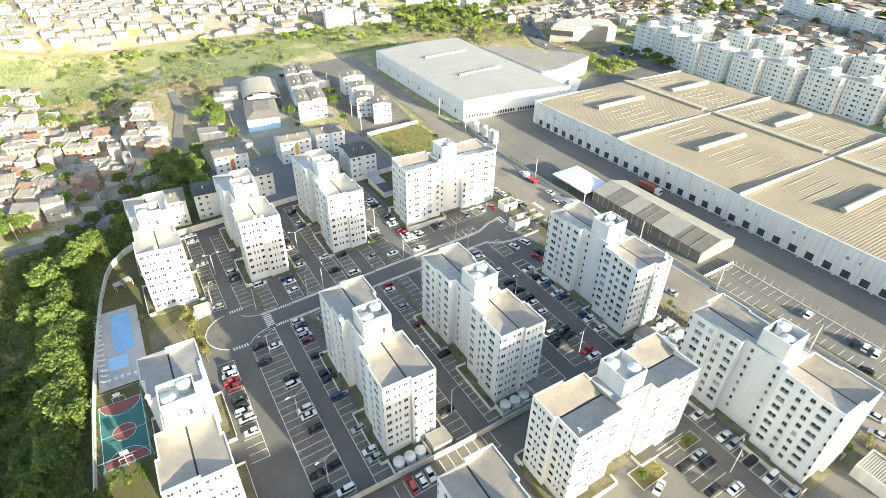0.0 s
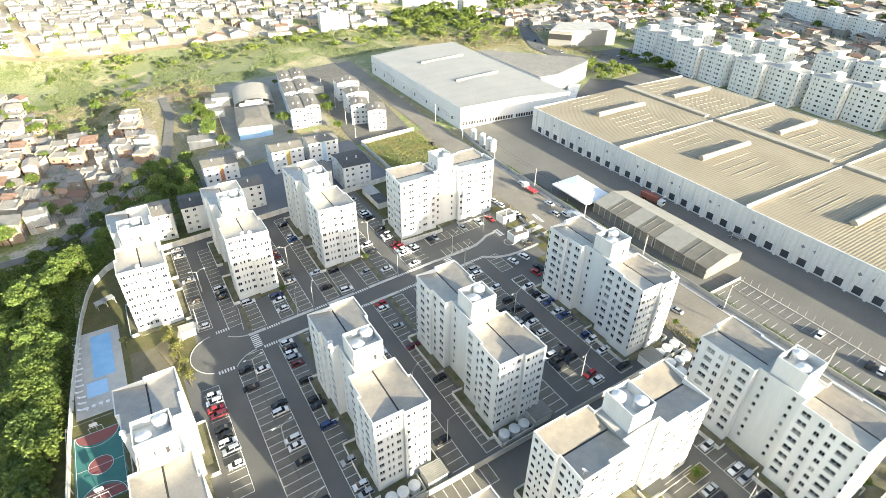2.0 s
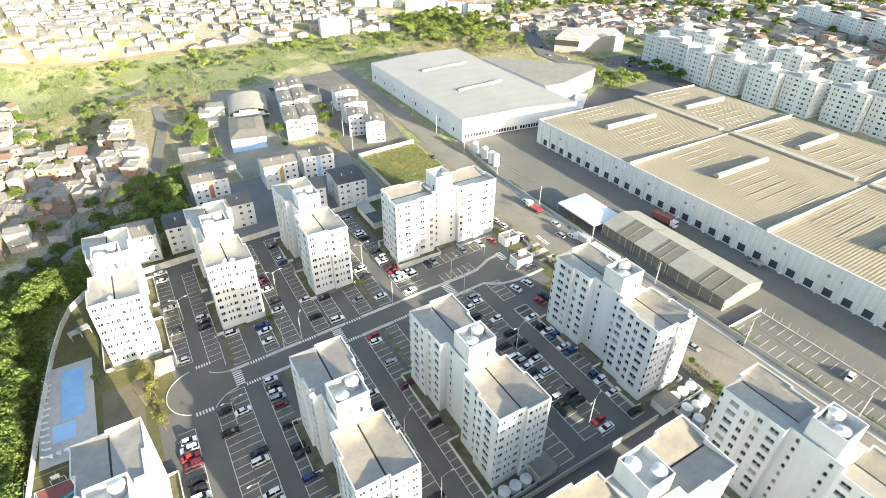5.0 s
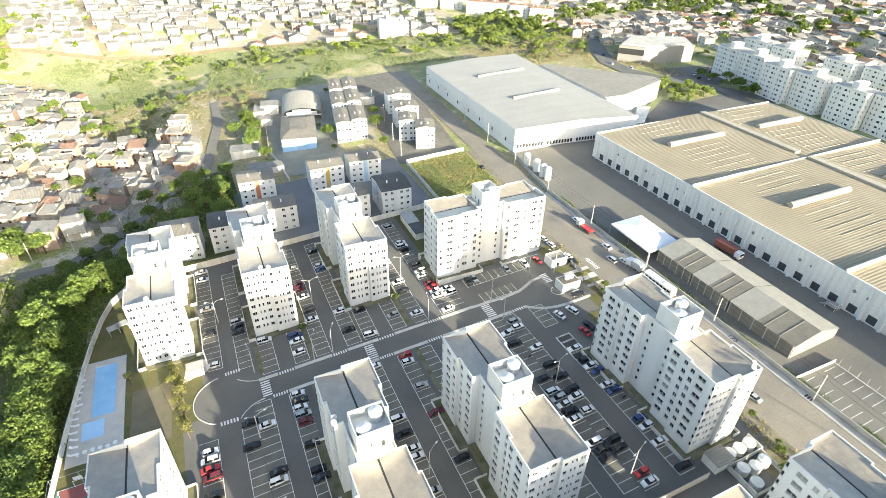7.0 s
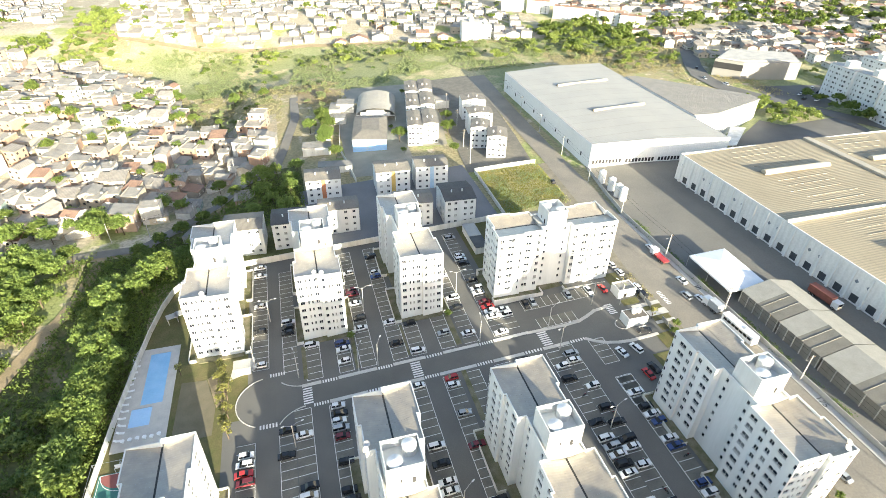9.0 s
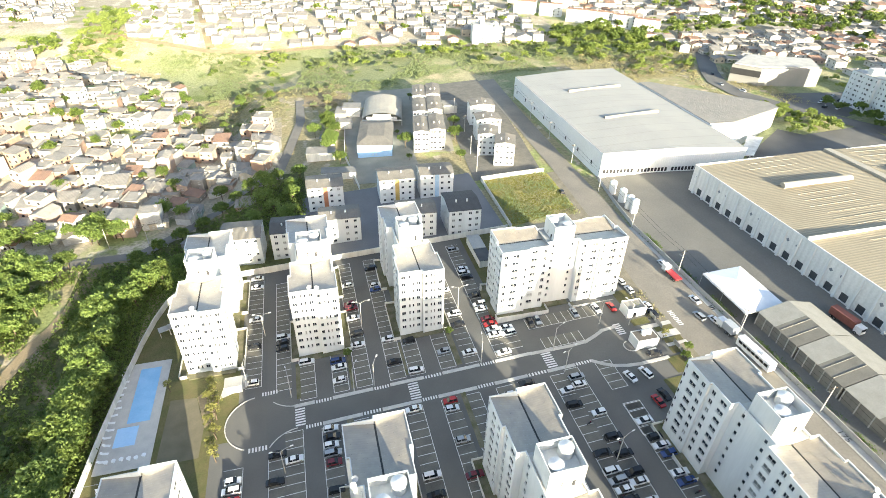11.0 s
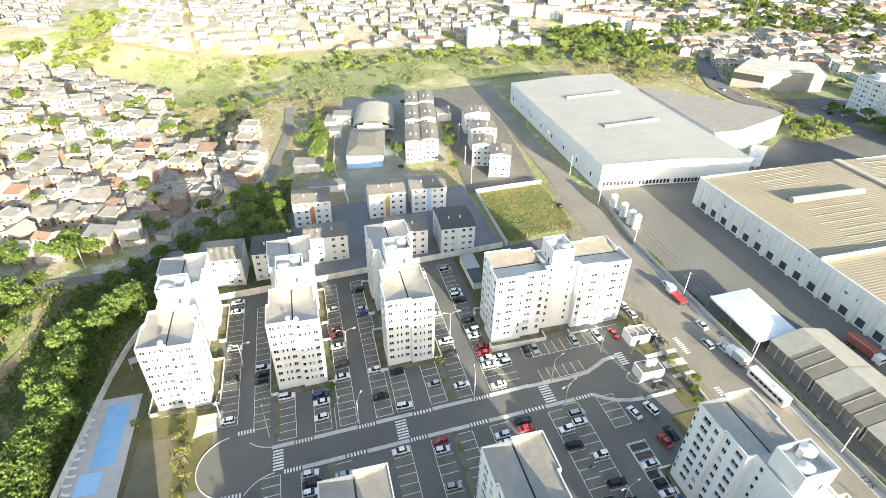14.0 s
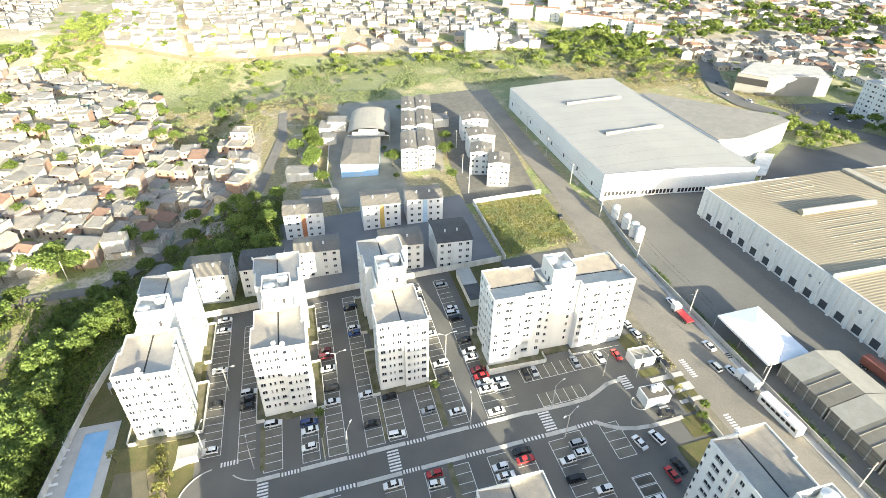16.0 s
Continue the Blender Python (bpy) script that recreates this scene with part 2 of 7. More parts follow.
# ---- mesh helpers ----
class Geo:
    """Vertices, faces and material slots of one mesh."""

    def __init__(self):
        self.v, self.f, self.m = [], [], []

    def face(self, pts, mi=0):
        k = len(self.v)
        self.v += [tuple(p) for p in pts]
        self.f.append(tuple(range(k, k + len(pts))))
        self.m.append(mi)
        return self

    def box(self, x0, x1, y0, y1, z0, z1, mi=0, top=None):
        a, b, c, d = (x0, y0), (x1, y0), (x1, y1), (x0, y1)
        return self.prism((a, b, c, d), z0, z1, mi, top)

    def prism(self, poly, z0, z1, mi=0, top=None, base=True):
        """An upright prism; z0 and z1 are heights or functions of x and y; the outline runs anticlockwise."""
        lo = z0 if callable(z0) else lambda x, y: z0
        hi = z1 if callable(z1) else lambda x, y: z1
        n = len(poly)
        for i in range(n):
            p, q = poly[i], poly[(i + 1) % n]
            self.face([(*p, lo(*p)), (*q, lo(*q)), (*q, hi(*q)), (*p, hi(*p))], mi)
        self.face([(*p, hi(*p)) for p in poly], mi if top is None else top)
        if base:
            self.face([(*p, lo(*p)) for p in reversed(poly)], mi)
        return self

    def cone(self, x, y, z0, z1, r0, r1, n=16, mi=0, cap=True):
        ring = [(math.cos(2 * math.pi * i / n), math.sin(2 * math.pi * i / n)) for i in range(n)]
        for i in range(n):
            (a, b), (c, d) = ring[i], ring[(i + 1) % n]
            pts = [(x + r0 * a, y + r0 * b, z0), (x + r0 * c, y + r0 * d, z0), (x + r1 * c, y + r1 * d, z1)]
            if r1 > 1e-4:
                pts.append((x + r1 * a, y + r1 * b, z1))
            self.face(pts, mi)
        if cap and r1 > 1e-4:
            self.face([(x + r1 * a, y + r1 * b, z1) for a, b in ring], mi)
        return self

    def tube(self, p, q, r0, r1=None, n=6, mi=0):
        """A round bar between two points."""
        p, q = Vector(p), Vector(q)
        d = (q - p).normalized()
        u = d.orthogonal().normalized()
        w = d.cross(u)
        r1 = r0 if r1 is None else r1
        for i in range(n):
            a, b = 2 * math.pi * i / n, 2 * math.pi * (i + 1) / n
            e, g = u * math.cos(a) + w * math.sin(a), u * math.cos(b) + w * math.sin(b)
            self.face([p + e * r0, p + g * r0, q + g * r1, q + e * r1], mi)
        self.face([q + (u * math.cos(2 * math.pi * i / n) + w * math.sin(2 * math.pi * i / n)) * r1 for i in range(n)], mi)
        return self

    def add(self, other, m):
        k = len(self.v)
        self.v += [tuple(m @ Vector(p)) for p in other.v]
        self.f += [tuple(i + k for i in f) for f in other.f]
        self.m += other.m
        return self

    def mesh(self, name, mats):
        me = bpy.data.meshes.new(name)
        me.from_pydata(self.v, [], self.f)
        for m in mats:
            me.materials.append(m)
        me.polygons.foreach_set("material_index", self.m)
        me.update()
        return me


def mats_of(m):
    return m if isinstance(m, (list, tuple)) else [m]


def part(name, geo, mats, parent=None, label=""):
    """One mesh object, under a thing or a part."""
    ob = new(name, geo if isinstance(geo, bpy.types.Mesh) else geo.mesh(name, mats_of(mats)))
    if parent:
        ob.parent = parent
    return tagged(ob, label)


def thing(name, geo, mats, label, category, group="", kind=""):
    return tagged(part(name, geo, mats), label, category, group, kind)


def built(name, geo, mats, label=""):
    """A piece of the setting."""
    return tagged(part(name, geo, mats), label, "", "", "structure")


def smooth(a):
    a = min(max(a, 0.0), 1.0)
    return a * a * (3 - 2 * a)


def mix(a, b, f):
    return a + (b - a) * f


# ---- the lie of the land ----
def slope(x, y=0.0):
    """The estate stands on an even slope that climbs towards +x."""
    return 0.06 * (min(max(x, 12.0), 185.0) - 63.0)


def land(x, y):
    z = slope(x)
    edge = mix(-32.0, 6.0, smooth((y - 198) / 50))
    hill = 18 * math.exp(-((x + 122) / 60) ** 2 - ((y - 405) / 95) ** 2)
    z = mix(z, -15 + hill, smooth((edge - x) / 24))
    far_west = -12 + 22 * smooth((y - 465) / 140)
    far_east = 7 + 5 * smooth((y - 450) / 220)
    z = mix(z, mix(far_west, far_east, smooth((x + 40) / 200)), smooth((y - 390 - 60 * smooth((-20 - x) / 60)) / 85))
    return z


def sheet(poly, lift, z=slope, mi=0, geo=None):
    """A flat sheet laid on the slope."""
    return (geo or Geo()).face([(x, y, z(x, y) + lift) for x, y in poly], mi)


def rect(x0, x1, y0, y1):
    return [(x0, y0), (x1, y0), (x1, y1), (x0, y1)]


def wall_along(points, height, thick, z=slope, sink=0.6, geo=None, mi=0):
    """A wall that follows a polyline over the ground."""
    geo = geo or Geo()
    for (x0, y0), (x1, y1) in zip(points, points[1:]):
        d = Vector((x1 - x0, y1 - y0)).normalized() * thick / 2
        nx, ny = -d.y, d.x
        poly = [(x0 - nx - d.x, y0 - ny - d.y), (x1 - nx + d.x, y1 - ny + d.y), (x1 + nx + d.x, y1 + ny + d.y), (x0 + nx - d.x, y0 + ny - d.y)]
        poly = poly if (x1 - x0) * ny - (y1 - y0) * nx >= 0 else poly[::-1]
        geo.prism(poly, lambda x, y: z(x, y) - sink, lambda x, y: z(x, y) + height, mi)
    return geo


# ground: one sheet to the horizon
def ground_material(name, colour, other, patches):
    m = material(name, colour, 1.0, other, 0.05, 0.8, 0.8, 0.3, bump=0.3, spec=0.1)
    n, l = m.node_tree.nodes, m.node_tree.links
    hsv = [x for x in n if x.type == "HUE_SAT"][0]
    g = [x for x in n if x.type == "NEW_GEOMETRY"][0]
    for scale, lo, hi, tone in patches:
        tex, mr, mx = n.new("ShaderNodeTexNoise"), n.new("ShaderNodeMapRange"), n.new("ShaderNodeMixRGB")
        tex.inputs["Scale"].default_value, tex.inputs["Detail"].default_value = scale, 7
        mr.inputs["From Min"].default_value, mr.inputs["From Max"].default_value = lo, hi
        src = hsv.inputs["Color"].links[0].from_socket
        l.new(g.outputs["Position"], tex.inputs["Vector"])
        l.new(tex.outputs["Fac"], mr.inputs["Value"])
        l.new(mr.outputs[0], mx.inputs[0])
        l.new(src, mx.inputs[1])
        mx.inputs[2].default_value = (*tone, 1)
        l.new(mx.outputs[0], hsv.inputs["Color"])
    return m


def along(x, knots):
    """Straight steps between knots (x, y)."""
    for (a, b), (c, d) in zip(knots, knots[1:]):
        if x <= c:
            return mix(b, d, min(max((x - a) / (c - a), 0.0), 1.0))
    return knots[-1][1]


BELT_TOP = [(-300, 640), (-150, 600), (-112, 566), (-93, 560), (-40, 536), (-6, 527), (50, 521), (113, 498), (176, 478), (250, 478), (262, 520), (290, 640)]
HILL_TOP = [(-300, 560), (-176, 532), (-152, 528), (-124, 511), (-93, 495), (-77, 484), (-50, 444), (-41, 404), (-36, 374), (-20, 362), (16, 360), (17, 250)]


def cover(x, y):
    """Which cover the ground has: 0 grass, 1 pale town soil, 2 dry brown scrub, 3 woodland floor."""
    n = 9 * noise.noise(Vector((x * 0.05, y * 0.05, 3))) + 5 * noise.noise(Vector((x * 0.17, y * 0.17, 8)))
    if x < -62 + 0.4 * n and 188 + n < y < 250:
        return 2
    if x < -26 and y < 246 + n:
        return 3
    if x < 28 and 204 < y < along(x, [(-60, 246), (-42, 246), (-16, 272), (15, 283), (28, 300)]):
        return 3
    if 17 < x < 160 and 204 < y < 366:
        return 2
    if x < 17 and 250 < y < along(x, HILL_TOP) + 8 + n:
        return 1
    if y > along(x, BELT_TOP) + n or (x < -135 and 540 + n < y < 760):
        return 1
    if x < -95 + n and 490 < y < 572 + n:
        return 2
    if x > 336 + n and y > 392 + n:
        return 1
    if -40 < x + n < 62 and 358 < y < 440 + 1.5 * n - max(0, x) * 0.3:
        return 2
    if -150 < x < -20 and y < along(x, HILL_TOP) + 26 + 2 * n:
        return 2
    if 215 < x < 340 and 300 < y < 425 + 3 * n:
        return 2
    return 0


def axis_steps(lo, hi, step, reach):
    near = [lo + step * i for i in range(int((hi - lo) / step) + 1)]
    far = [200, 500, 1100, reach]
    return [lo - f for f in reversed(far)] + near + [near[-1] + f for f in far]


gx = sorted(set(axis_steps(-272.0, 640.0, 5.0, 2500) + [12.0, 185.0]))
gy = axis_steps(-160.0, 840.0, 5.0, 2500)
me = bpy.data.meshes.new("ground")
me.from_pydata([(x, y, land(x, y) - 0.15 - 0.35 * smooth((x + 34) / 6) * smooth((150 - x) / 6) * smooth((y + 40) / 6) * smooth((206 - y) / 6)) for y in gy for x in gx], [],
               [(j * len(gx) + i, j * len(gx) + i + 1, (j + 1) * len(gx) + i + 1, (j + 1) * len(gx) + i) for j in range(len(gy) - 1) for i in range(len(gx) - 1)])
TAN, PALE_GREEN = (0.419, 0.355, 0.226), (0.242, 0.267, 0.113)
# grass tones lifted and greyed so the colour takes in the far haze
for mt in (ground_material("grass_cover", (0.270, 0.280, 0.150), (0.222, 0.240, 0.120), ((0.018, 0.52, 0.64, (0.403, 0.355, 0.217)), (0.045, 0.60, 0.68, TAN), (0.03, 0.58, 0.68, (0.161, 0.194, 0.0726)))),
           ground_material("town_soil", (0.371, 0.33, 0.258), (0.315, 0.282, 0.209), ((0.03, 0.52, 0.6, PALE_GREEN), (0.09, 0.56, 0.64, (0.468, 0.419, 0.338)))),
           ground_material("dry_scrub_soil", (0.338, 0.29, 0.177), (0.274, 0.242, 0.137), ((0.05, 0.54, 0.62, PALE_GREEN), (0.12, 0.58, 0.64, (0.436, 0.371, 0.274)))),
           ground_material("woodland_floor", (0.121, 0.129, 0.0524), (0.0806, 0.0847, 0.0363), ((0.06, 0.60, 0.68, (0.242, 0.202, 0.113)),))):
    me.materials.append(mt)
for p in me.polygons:
    p.use_smooth = True
    p.material_index = cover(p.center.x, p.center.y)
tagged(new("ground", me), "grass, scrub and bare soil over valley and slopes", "ground", kind="structure")

# ---- roads, lots and yards ----
KS, KN = 137.0, 143.7                                  # the kerbs of the estate's street
built("pavement", sheet(rect(12, 130.5, -30, KS), 0.0).face([(x, y, slope(x)) for x, y in rect(12, 130.5, KN, 210)]).face([(x, y, slope(x)) for x, y in rect(-1.5, 12, -30, KS)]).face([(x, y, slope(x)) for x, y in rect(4.5, 12, KN, 210)]), ASPHALT, "dark asphalt of the estate parking lots")
a0 = math.acos(1.8 / 8.6)
west = [(10.2 + 8.6 * math.cos(a), 141.6 + 8.6 * math.sin(a)) for a in (mix(a0, 2 * math.pi - a0, i / 30) for i in range(31))]
east = [(10.2 + 8.6 * math.cos(a), 141.6 + 8.6 * math.sin(a)) for a in (mix(-a0, a0, i / 14) for i in range(15))]
built("road", sheet(rect(12, 130.5, KS, KN), 0.012), ASPHALT, "dark asphalt street between the parking lots")
built("road", sheet(west, 0.03).face([(x, y, slope(x) + 0.03) for x, y in east]), ASPHALT, "round asphalt turning head at the street's end")
built("ground", sheet([(-30.4, 118), (4.5, 118), (4.5, 207), (-12.5, 207), (-16.0, 204.3), (-20.4, 197.8), (-22.8, 189.8), (-24.8, 178.8), (-26.2, 168), (-28.6, 144), (-29.9, 125)], -0.02), GRASS, "mown grass round pool and first towers")
built("ground", sheet(rect(-31, -1.5, 60, 118), -0.02), GRASS, "mown grass beside the sports court")
main_road = [(133.5, -200), (150, -200), (150.3, 80), (150.6, 195), (152.5, 250), (156.5, 330), (161, 392), (149, 392), (146, 330), (142.5, 250), (138, 195), (133.5, 165)]
built("road", sheet(main_road, 0.03), ROAD, "dusty pale asphalt main road past the warehouses")
built("road", sheet([(130.5, -100), (133.5, -100), (133.5, 165), (138, 195), (142.5, 250), (136, 250), (130.5, 205)], 0.02), VERGE, "bare sandy verge beside the main road")
built("pavement", Geo().prism([(148.7, -200), (151.0, -200), (151.0, 196), (149.6, 196), (148.7, 60)], lambda x, y: slope(x) - 0.2, lambda x, y: slope(x) + 0.16), CONCRETE, "grey concrete pavement along the main road")
built("pavement", sheet([(151, -200), (185, -200), (185, 240), (158, 240), (154, 215), (151.5, 195)], 0.05).face([(x, y, slope(x) + 0.05) for x, y in rect(185, 191, -200, 240)]).face([(x, y, slope(x) + 0.05) for x, y in rect(191, 262, 214, 236)]), YARD, "worn asphalt of the warehouse yard")
built("pavement", sheet(rect(26, 104, 209.5, 262), 0.02), material("blue_grey_asphalt", (0.20, 0.20, 0.205), 0.9, (0.155, 0.155, 0.16), 0.1, 4, 0.8, 0.1), "grey asphalt round the low apartment blocks")
built("pavement", sheet([(104, 253), (137, 253), (142, 290), (148, 345), (150, 395), (120, 395), (112, 330), (108, 290)], 0.02), BAY, "cracked asphalt between the gabled blocks")
built("ground", sheet([(84.4, 176.5), (102, 176.5), (104, 209.3), (84.4, 209.3)], 0.05), GRASS, "mown grass strip beside the upper tower")
built("ground", sheet([(106, 210.5), (137, 218), (138.5, 250), (107, 252)], 0.04), MEADOW, "fenced plot of tall grass")

built("pavement", sheet([(236, 217), (330, 217), (338, 262), (292, 258), (284, 268), (256, 250), (240, 240)], 0.06), ASPHALT, "dark asphalt apron behind the big warehouse")
built("pavement", sheet([(50, 268), (82, 262), (84, 292), (104, 288), (112, 330), (116, 392), (62, 400), (52, 330)], 0.03, land), material("school_paving", (0.33, 0.30, 0.245), 0.92, (0.22, 0.21, 0.17), 0.12, 3.0, 0.9, 0.12), "worn grey paving round the school")
built("ground", sheet([(31, 384), (58, 374), (60, 400), (35, 412)], 0.35, lambda x, y: max(land(x, y), -2.2)), SAND, "bare brown earth field behind the school")
built("wall_school", wall_along([(52, 262), (49, 300), (54, 345), (60, 374)], 2.2, 0.25, z=land), WHITE_OLD, "pale wall along the school yard")

# favela lane and its junction, laid over the land
def ribbon(points, width, lift, z):
    g = Geo()
    fine = []
    for (a, b), (c, d) in zip(points, points[1:]):
        fine += [(mix(a, c, i / 6), mix(b, d, i / 6)) for i in range(6)]
    fine.append(points[-1])
    side = []
    for i, (x, y) in enumerate(fine):
        p, q = fine[max(i - 1, 0)], fine[min(i + 1, len(fine) - 1)]
        d = Vector((q[0] - p[0], q[1] - p[1])).normalized() * width / 2
        side.append(((x + d.y, y - d.x), (x - d.y, y + d.x)))
    for (a, b), (c, d) in zip(side, side[1:]):
        g.face([(*p, z(*p) + lift) for p in (a, c, d, b)])
    return g


built("road", ribbon([(-84, 120), (-74, 170), (-66, 200), (-62, 209), (-59, 221), (-57.5, 234), (-56, 249)], 4.6, 0.25, land), SAND, "bare dirt track up from the woods")
built("road", ribbon([(-95, 246), (-59, 249), (-42, 250), (-30, 262), (-16, 277), (2, 279), (15, 288), (20, 310), (29, 357), (30, 395)], 5.2, 0.3, land), material("lane_asphalt", (0.205, 0.190, 0.165), 0.9, (0.150, 0.140, 0.124), 0.2, 3, 0.8, 0.1), "narrow asphalt lane through the hillside houses")
built("road", ribbon([(-66, 727), (-37, 538)], 7, 0.3, land), SAND, "pale dirt road on the far slope")
built("road", ribbon([(-140, 590), (-112, 568), (-93, 558), (-40, 534), (-6, 526), (50, 520), (113, 497), (176, 477), (215, 476)], 6, 0.3, land), SAND, "pale dirt road along the green belt")
built("road", ribbon([(352, 236), (334, 268), (316, 300), (306, 326), (308, 350), (322, 378), (344, 412), (372, 450)], 13, 0.3, land), ASPHALT, "asphalt avenue behind the white warehouse")
built("pavement", sheet([(326, 322), (400, 312), (392, 290), (340, 276), (322, 300)], 0.05), ASPHALT, "asphalt car park behind the white warehouse")

# kerbs and pavements of the street
def kerb_run(x0, x1, y0, y1, label):
    g = Geo().prism(rect(x0, x1, y0, y1), lambda x, y: slope(x) - 0.2, lambda x, y: slope(x) + 0.14)
    return built("pavement", g, KERB, label)


GAPS_S = (21.7, 26.4, 36.9, 42.2, 52.9, 57.6, 68.6, 73.8, 83.5, 89.5, 98.0, 103.5)
edges = [(GAPS_S[i + 1], GAPS_S[i + 2]) for i in range(0, len(GAPS_S) - 2, 2)]
for a, b in edges:
    kerb_run(a, b, KS - 1.1, KS, "pale concrete pavement strip along the street")
GAPS_N = (24.7, 29.6, 40.8, 45.6, 55.3, 60.7, 71.8, 76.6)
for a, b in [(19.3, 24.7)] + [(GAPS_N[i + 1], GAPS_N[i + 2]) for i in range(0, len(GAPS_N) - 2, 2)] + [(76.6, 88.0)]:
    kerb_run(a, b, KN, KN + 1.1, "pale concrete pavement strip along the street")
def arc(cx, cy, r0, r1, a0, a1, n=24):
    g = Geo()
    for i in range(n):
        s, e = radians(mix(a0, a1, i / n)), radians(mix(a0, a1, (i + 1) / n))
        q = [(cx + r * math.cos(a), cy + r * math.sin(a)) for r, a in ((r0, s), (r1, s), (r1, e), (r0, e))]
        g.prism(q, lambda x, y: slope(x) - 0.2, lambda x, y: slope(x) + 0.14)
    return g


built("pavement", arc(10.2, 141.6, 8.6, 8.85, 100, 246), KERB, "curved concrete kerb of the turning head")
built("pavement", arc(20.5, 153.5, 9.0, 9.25, 222, 268), KERB, "curved concrete kerb at the street's end")
built("pavement", arc(20.2, 128.2, 8.6, 8.85, 92, 148), KERB, "curved concrete kerb at the street's end")
for pts, label in (([(88, 144.1), (100, 143.7), (105, 144.0), (108.5, 145.3), (112, 146.9), (116.5, 147.3)], "curved pavement before the upper tower"),
                   ([(103.5, 136.3), (105.6, 134.6), (108.5, 133.0), (112, 132.0), (116, 131.5), (124.5, 131.6)], "curved pavement by the gatehouse")):
    built("pavement", wall_along(pts, 0.12, 1.1, sink=0.2), DECK, label)


# painted marks: zebra bars on the street and bay lines in the lots
def zebra(x0, x1, y0, y1, bars, along_x):
    g = Geo()
    for i in range(bars):
        f0, f1 = (i + 0.2) / bars, (i + 0.75) / bars
        r = rect(mix(x0, x1, f0), mix(x0, x1, f1), y0, y1) if along_x else rect(x0, x1, mix(y0, y1, f0), mix(y0, y1, f1))
        sheet(r, 0.05, geo=g)
    return built("trim", g, PAINT, "white painted zebra crossing on the asphalt")


for i in range(0, len(GAPS_S), 2):
    zebra(GAPS_S[i] + 0.2, GAPS_S[i + 1] - 0.2, KS - 1.0, KS + 0.1, 6, True)
for i in range(0, len(GAPS_N), 2):
    zebra(GAPS_N[i] + 0.2, GAPS_N[i + 1] - 0.2, KN - 0.1, KN + 1.0, 6, True)
zebra(19.4, 22.0, KS + 0.3, KN - 0.3, 7, False)
zebra(50.3, 53.2, KS + 0.3, KN - 0.3, 7, False)
zebra(90.2, 93.2, KS + 0.3, KN - 0.3, 7, False)
zebra(10.5, 15.0, 150.3, 151.6, 6, True)
zebra(7.5, 12.4, 132.4, 133.8, 6, True)
zebra(116.0, 118.5, 143.5, 148.5, 6, False)
zebra(121.0, 123.5, 133.5, 139.0, 6, False)
zebra(135.0, 136.6, 123, 129.5, 8, False)
zebra(135.6, 137.2, 142, 149, 9, False)

BAY_W, BAY_D = 2.5, 4.5
CARS = []                                              # (x, y, turn, colour)


def bay_column(x0, y0, count, taken, depth=BAY_D, closed="", first=0):
    """A column of bays across x, from y0 northwards, and the cars in it: one letter a bay."""
    y1 = y0 + BAY_W * count
    built("pavement", sheet(rect(x0, x0 + depth, y0, y1), 0.025), BAY, "worn grey asphalt of marked parking bays")
    g = Geo()
    for i in range(count + 1):
        sheet(rect(x0, x0 + depth, y0 + BAY_W * i - 0.075, y0 + BAY_W * i + 0.075), 0.05, geo=g)
    for side in closed:
        x = x0 if side == "w" else x0 + depth
        sheet(rect(x - 0.07, x + 0.07, y0, y1), 0.055, geo=g)
    built("trim", g, PAINT, "white painted parking bay lines")
    for i, c in enumerate(taken):
        if c != ".":
            CARS.append((x0 + depth / 2 + random.uniform(-0.3, 0.3), y0 + BAY_W * (i + 0.5) + random.uniform(-0.12, 0.12), random.choice((0, 180)) + random.uniform(-2, 2), c))


def bay_row(x0, y0, count, taken, depth=4.8):
    """A row of bays across y, from x0 eastwards."""
    x1 = x0 + BAY_W * count
    built("pavement", sheet(rect(x0, x1, y0, y0 + depth), 0.025), BAY, "worn grey asphalt of marked parking bays")
    g = Geo()
    for i in range(count + 1):
        sheet(rect(x0 + BAY_W * i - 0.075, x0 + BAY_W * i + 0.075, y0, y0 + depth), 0.05, geo=g)
    sheet(rect(x0, x1, y0 - 0.07, y0 + 0.07), 0.055, geo=g)
    built("trim", g, PAINT, "white painted parking bay lines")
    for i, c in enumerate(taken):
        if c != ".":
            CARS.append((x0 + BAY_W * (i + 0.5), y0 + depth / 2 + random.uniform(-0.3, 0.3), random.choice((90, -90)) + random.uniform(-3, 3), c))


bay_column(2.1, 91.1, 15, "...w.swkk.mrww", closed="e")
bay_column(12.6, 71, 24, ".k.k................k..k", 3.9, closed="w")
bay_column(16.7, 71, 26, "w..k....k.ww...wk.....w", closed="e")
bay_column(26, 70, 26, "..sw..s....b..kk..k..mswkw", closed="w")
bay_column(33.8, 120, 6, "....s")
bay_column(48.2, 70, 26, "...k....s...ww.k.w.......w", closed="e")
bay_column(58.0, 70, 26, "..........k.....m...s...wr", closed="w")
bay_column(64.0, 117.3, 7, "", 4.8, closed="we")
bay_column(73.5, 117.3, 7, "....ww", 4.8, closed="w")
bay_column(79.8, 70, 26, "........................rk", closed="e")
bay_column(89.4, 72, 25, "...kkw..wkwsw.k.....k.w", 4.3, closed="w")
bay_column(93.9, 70.5, 26, "wr..kk...w.wk.k.k..w...ws", 4.3, closed="e")
bay_column(104, 70, 20, "k..w.wb...bw.bwk.w", closed="w")
bay_column(5.9, 154, 21, "w.....k....w......w.w", closed="e")
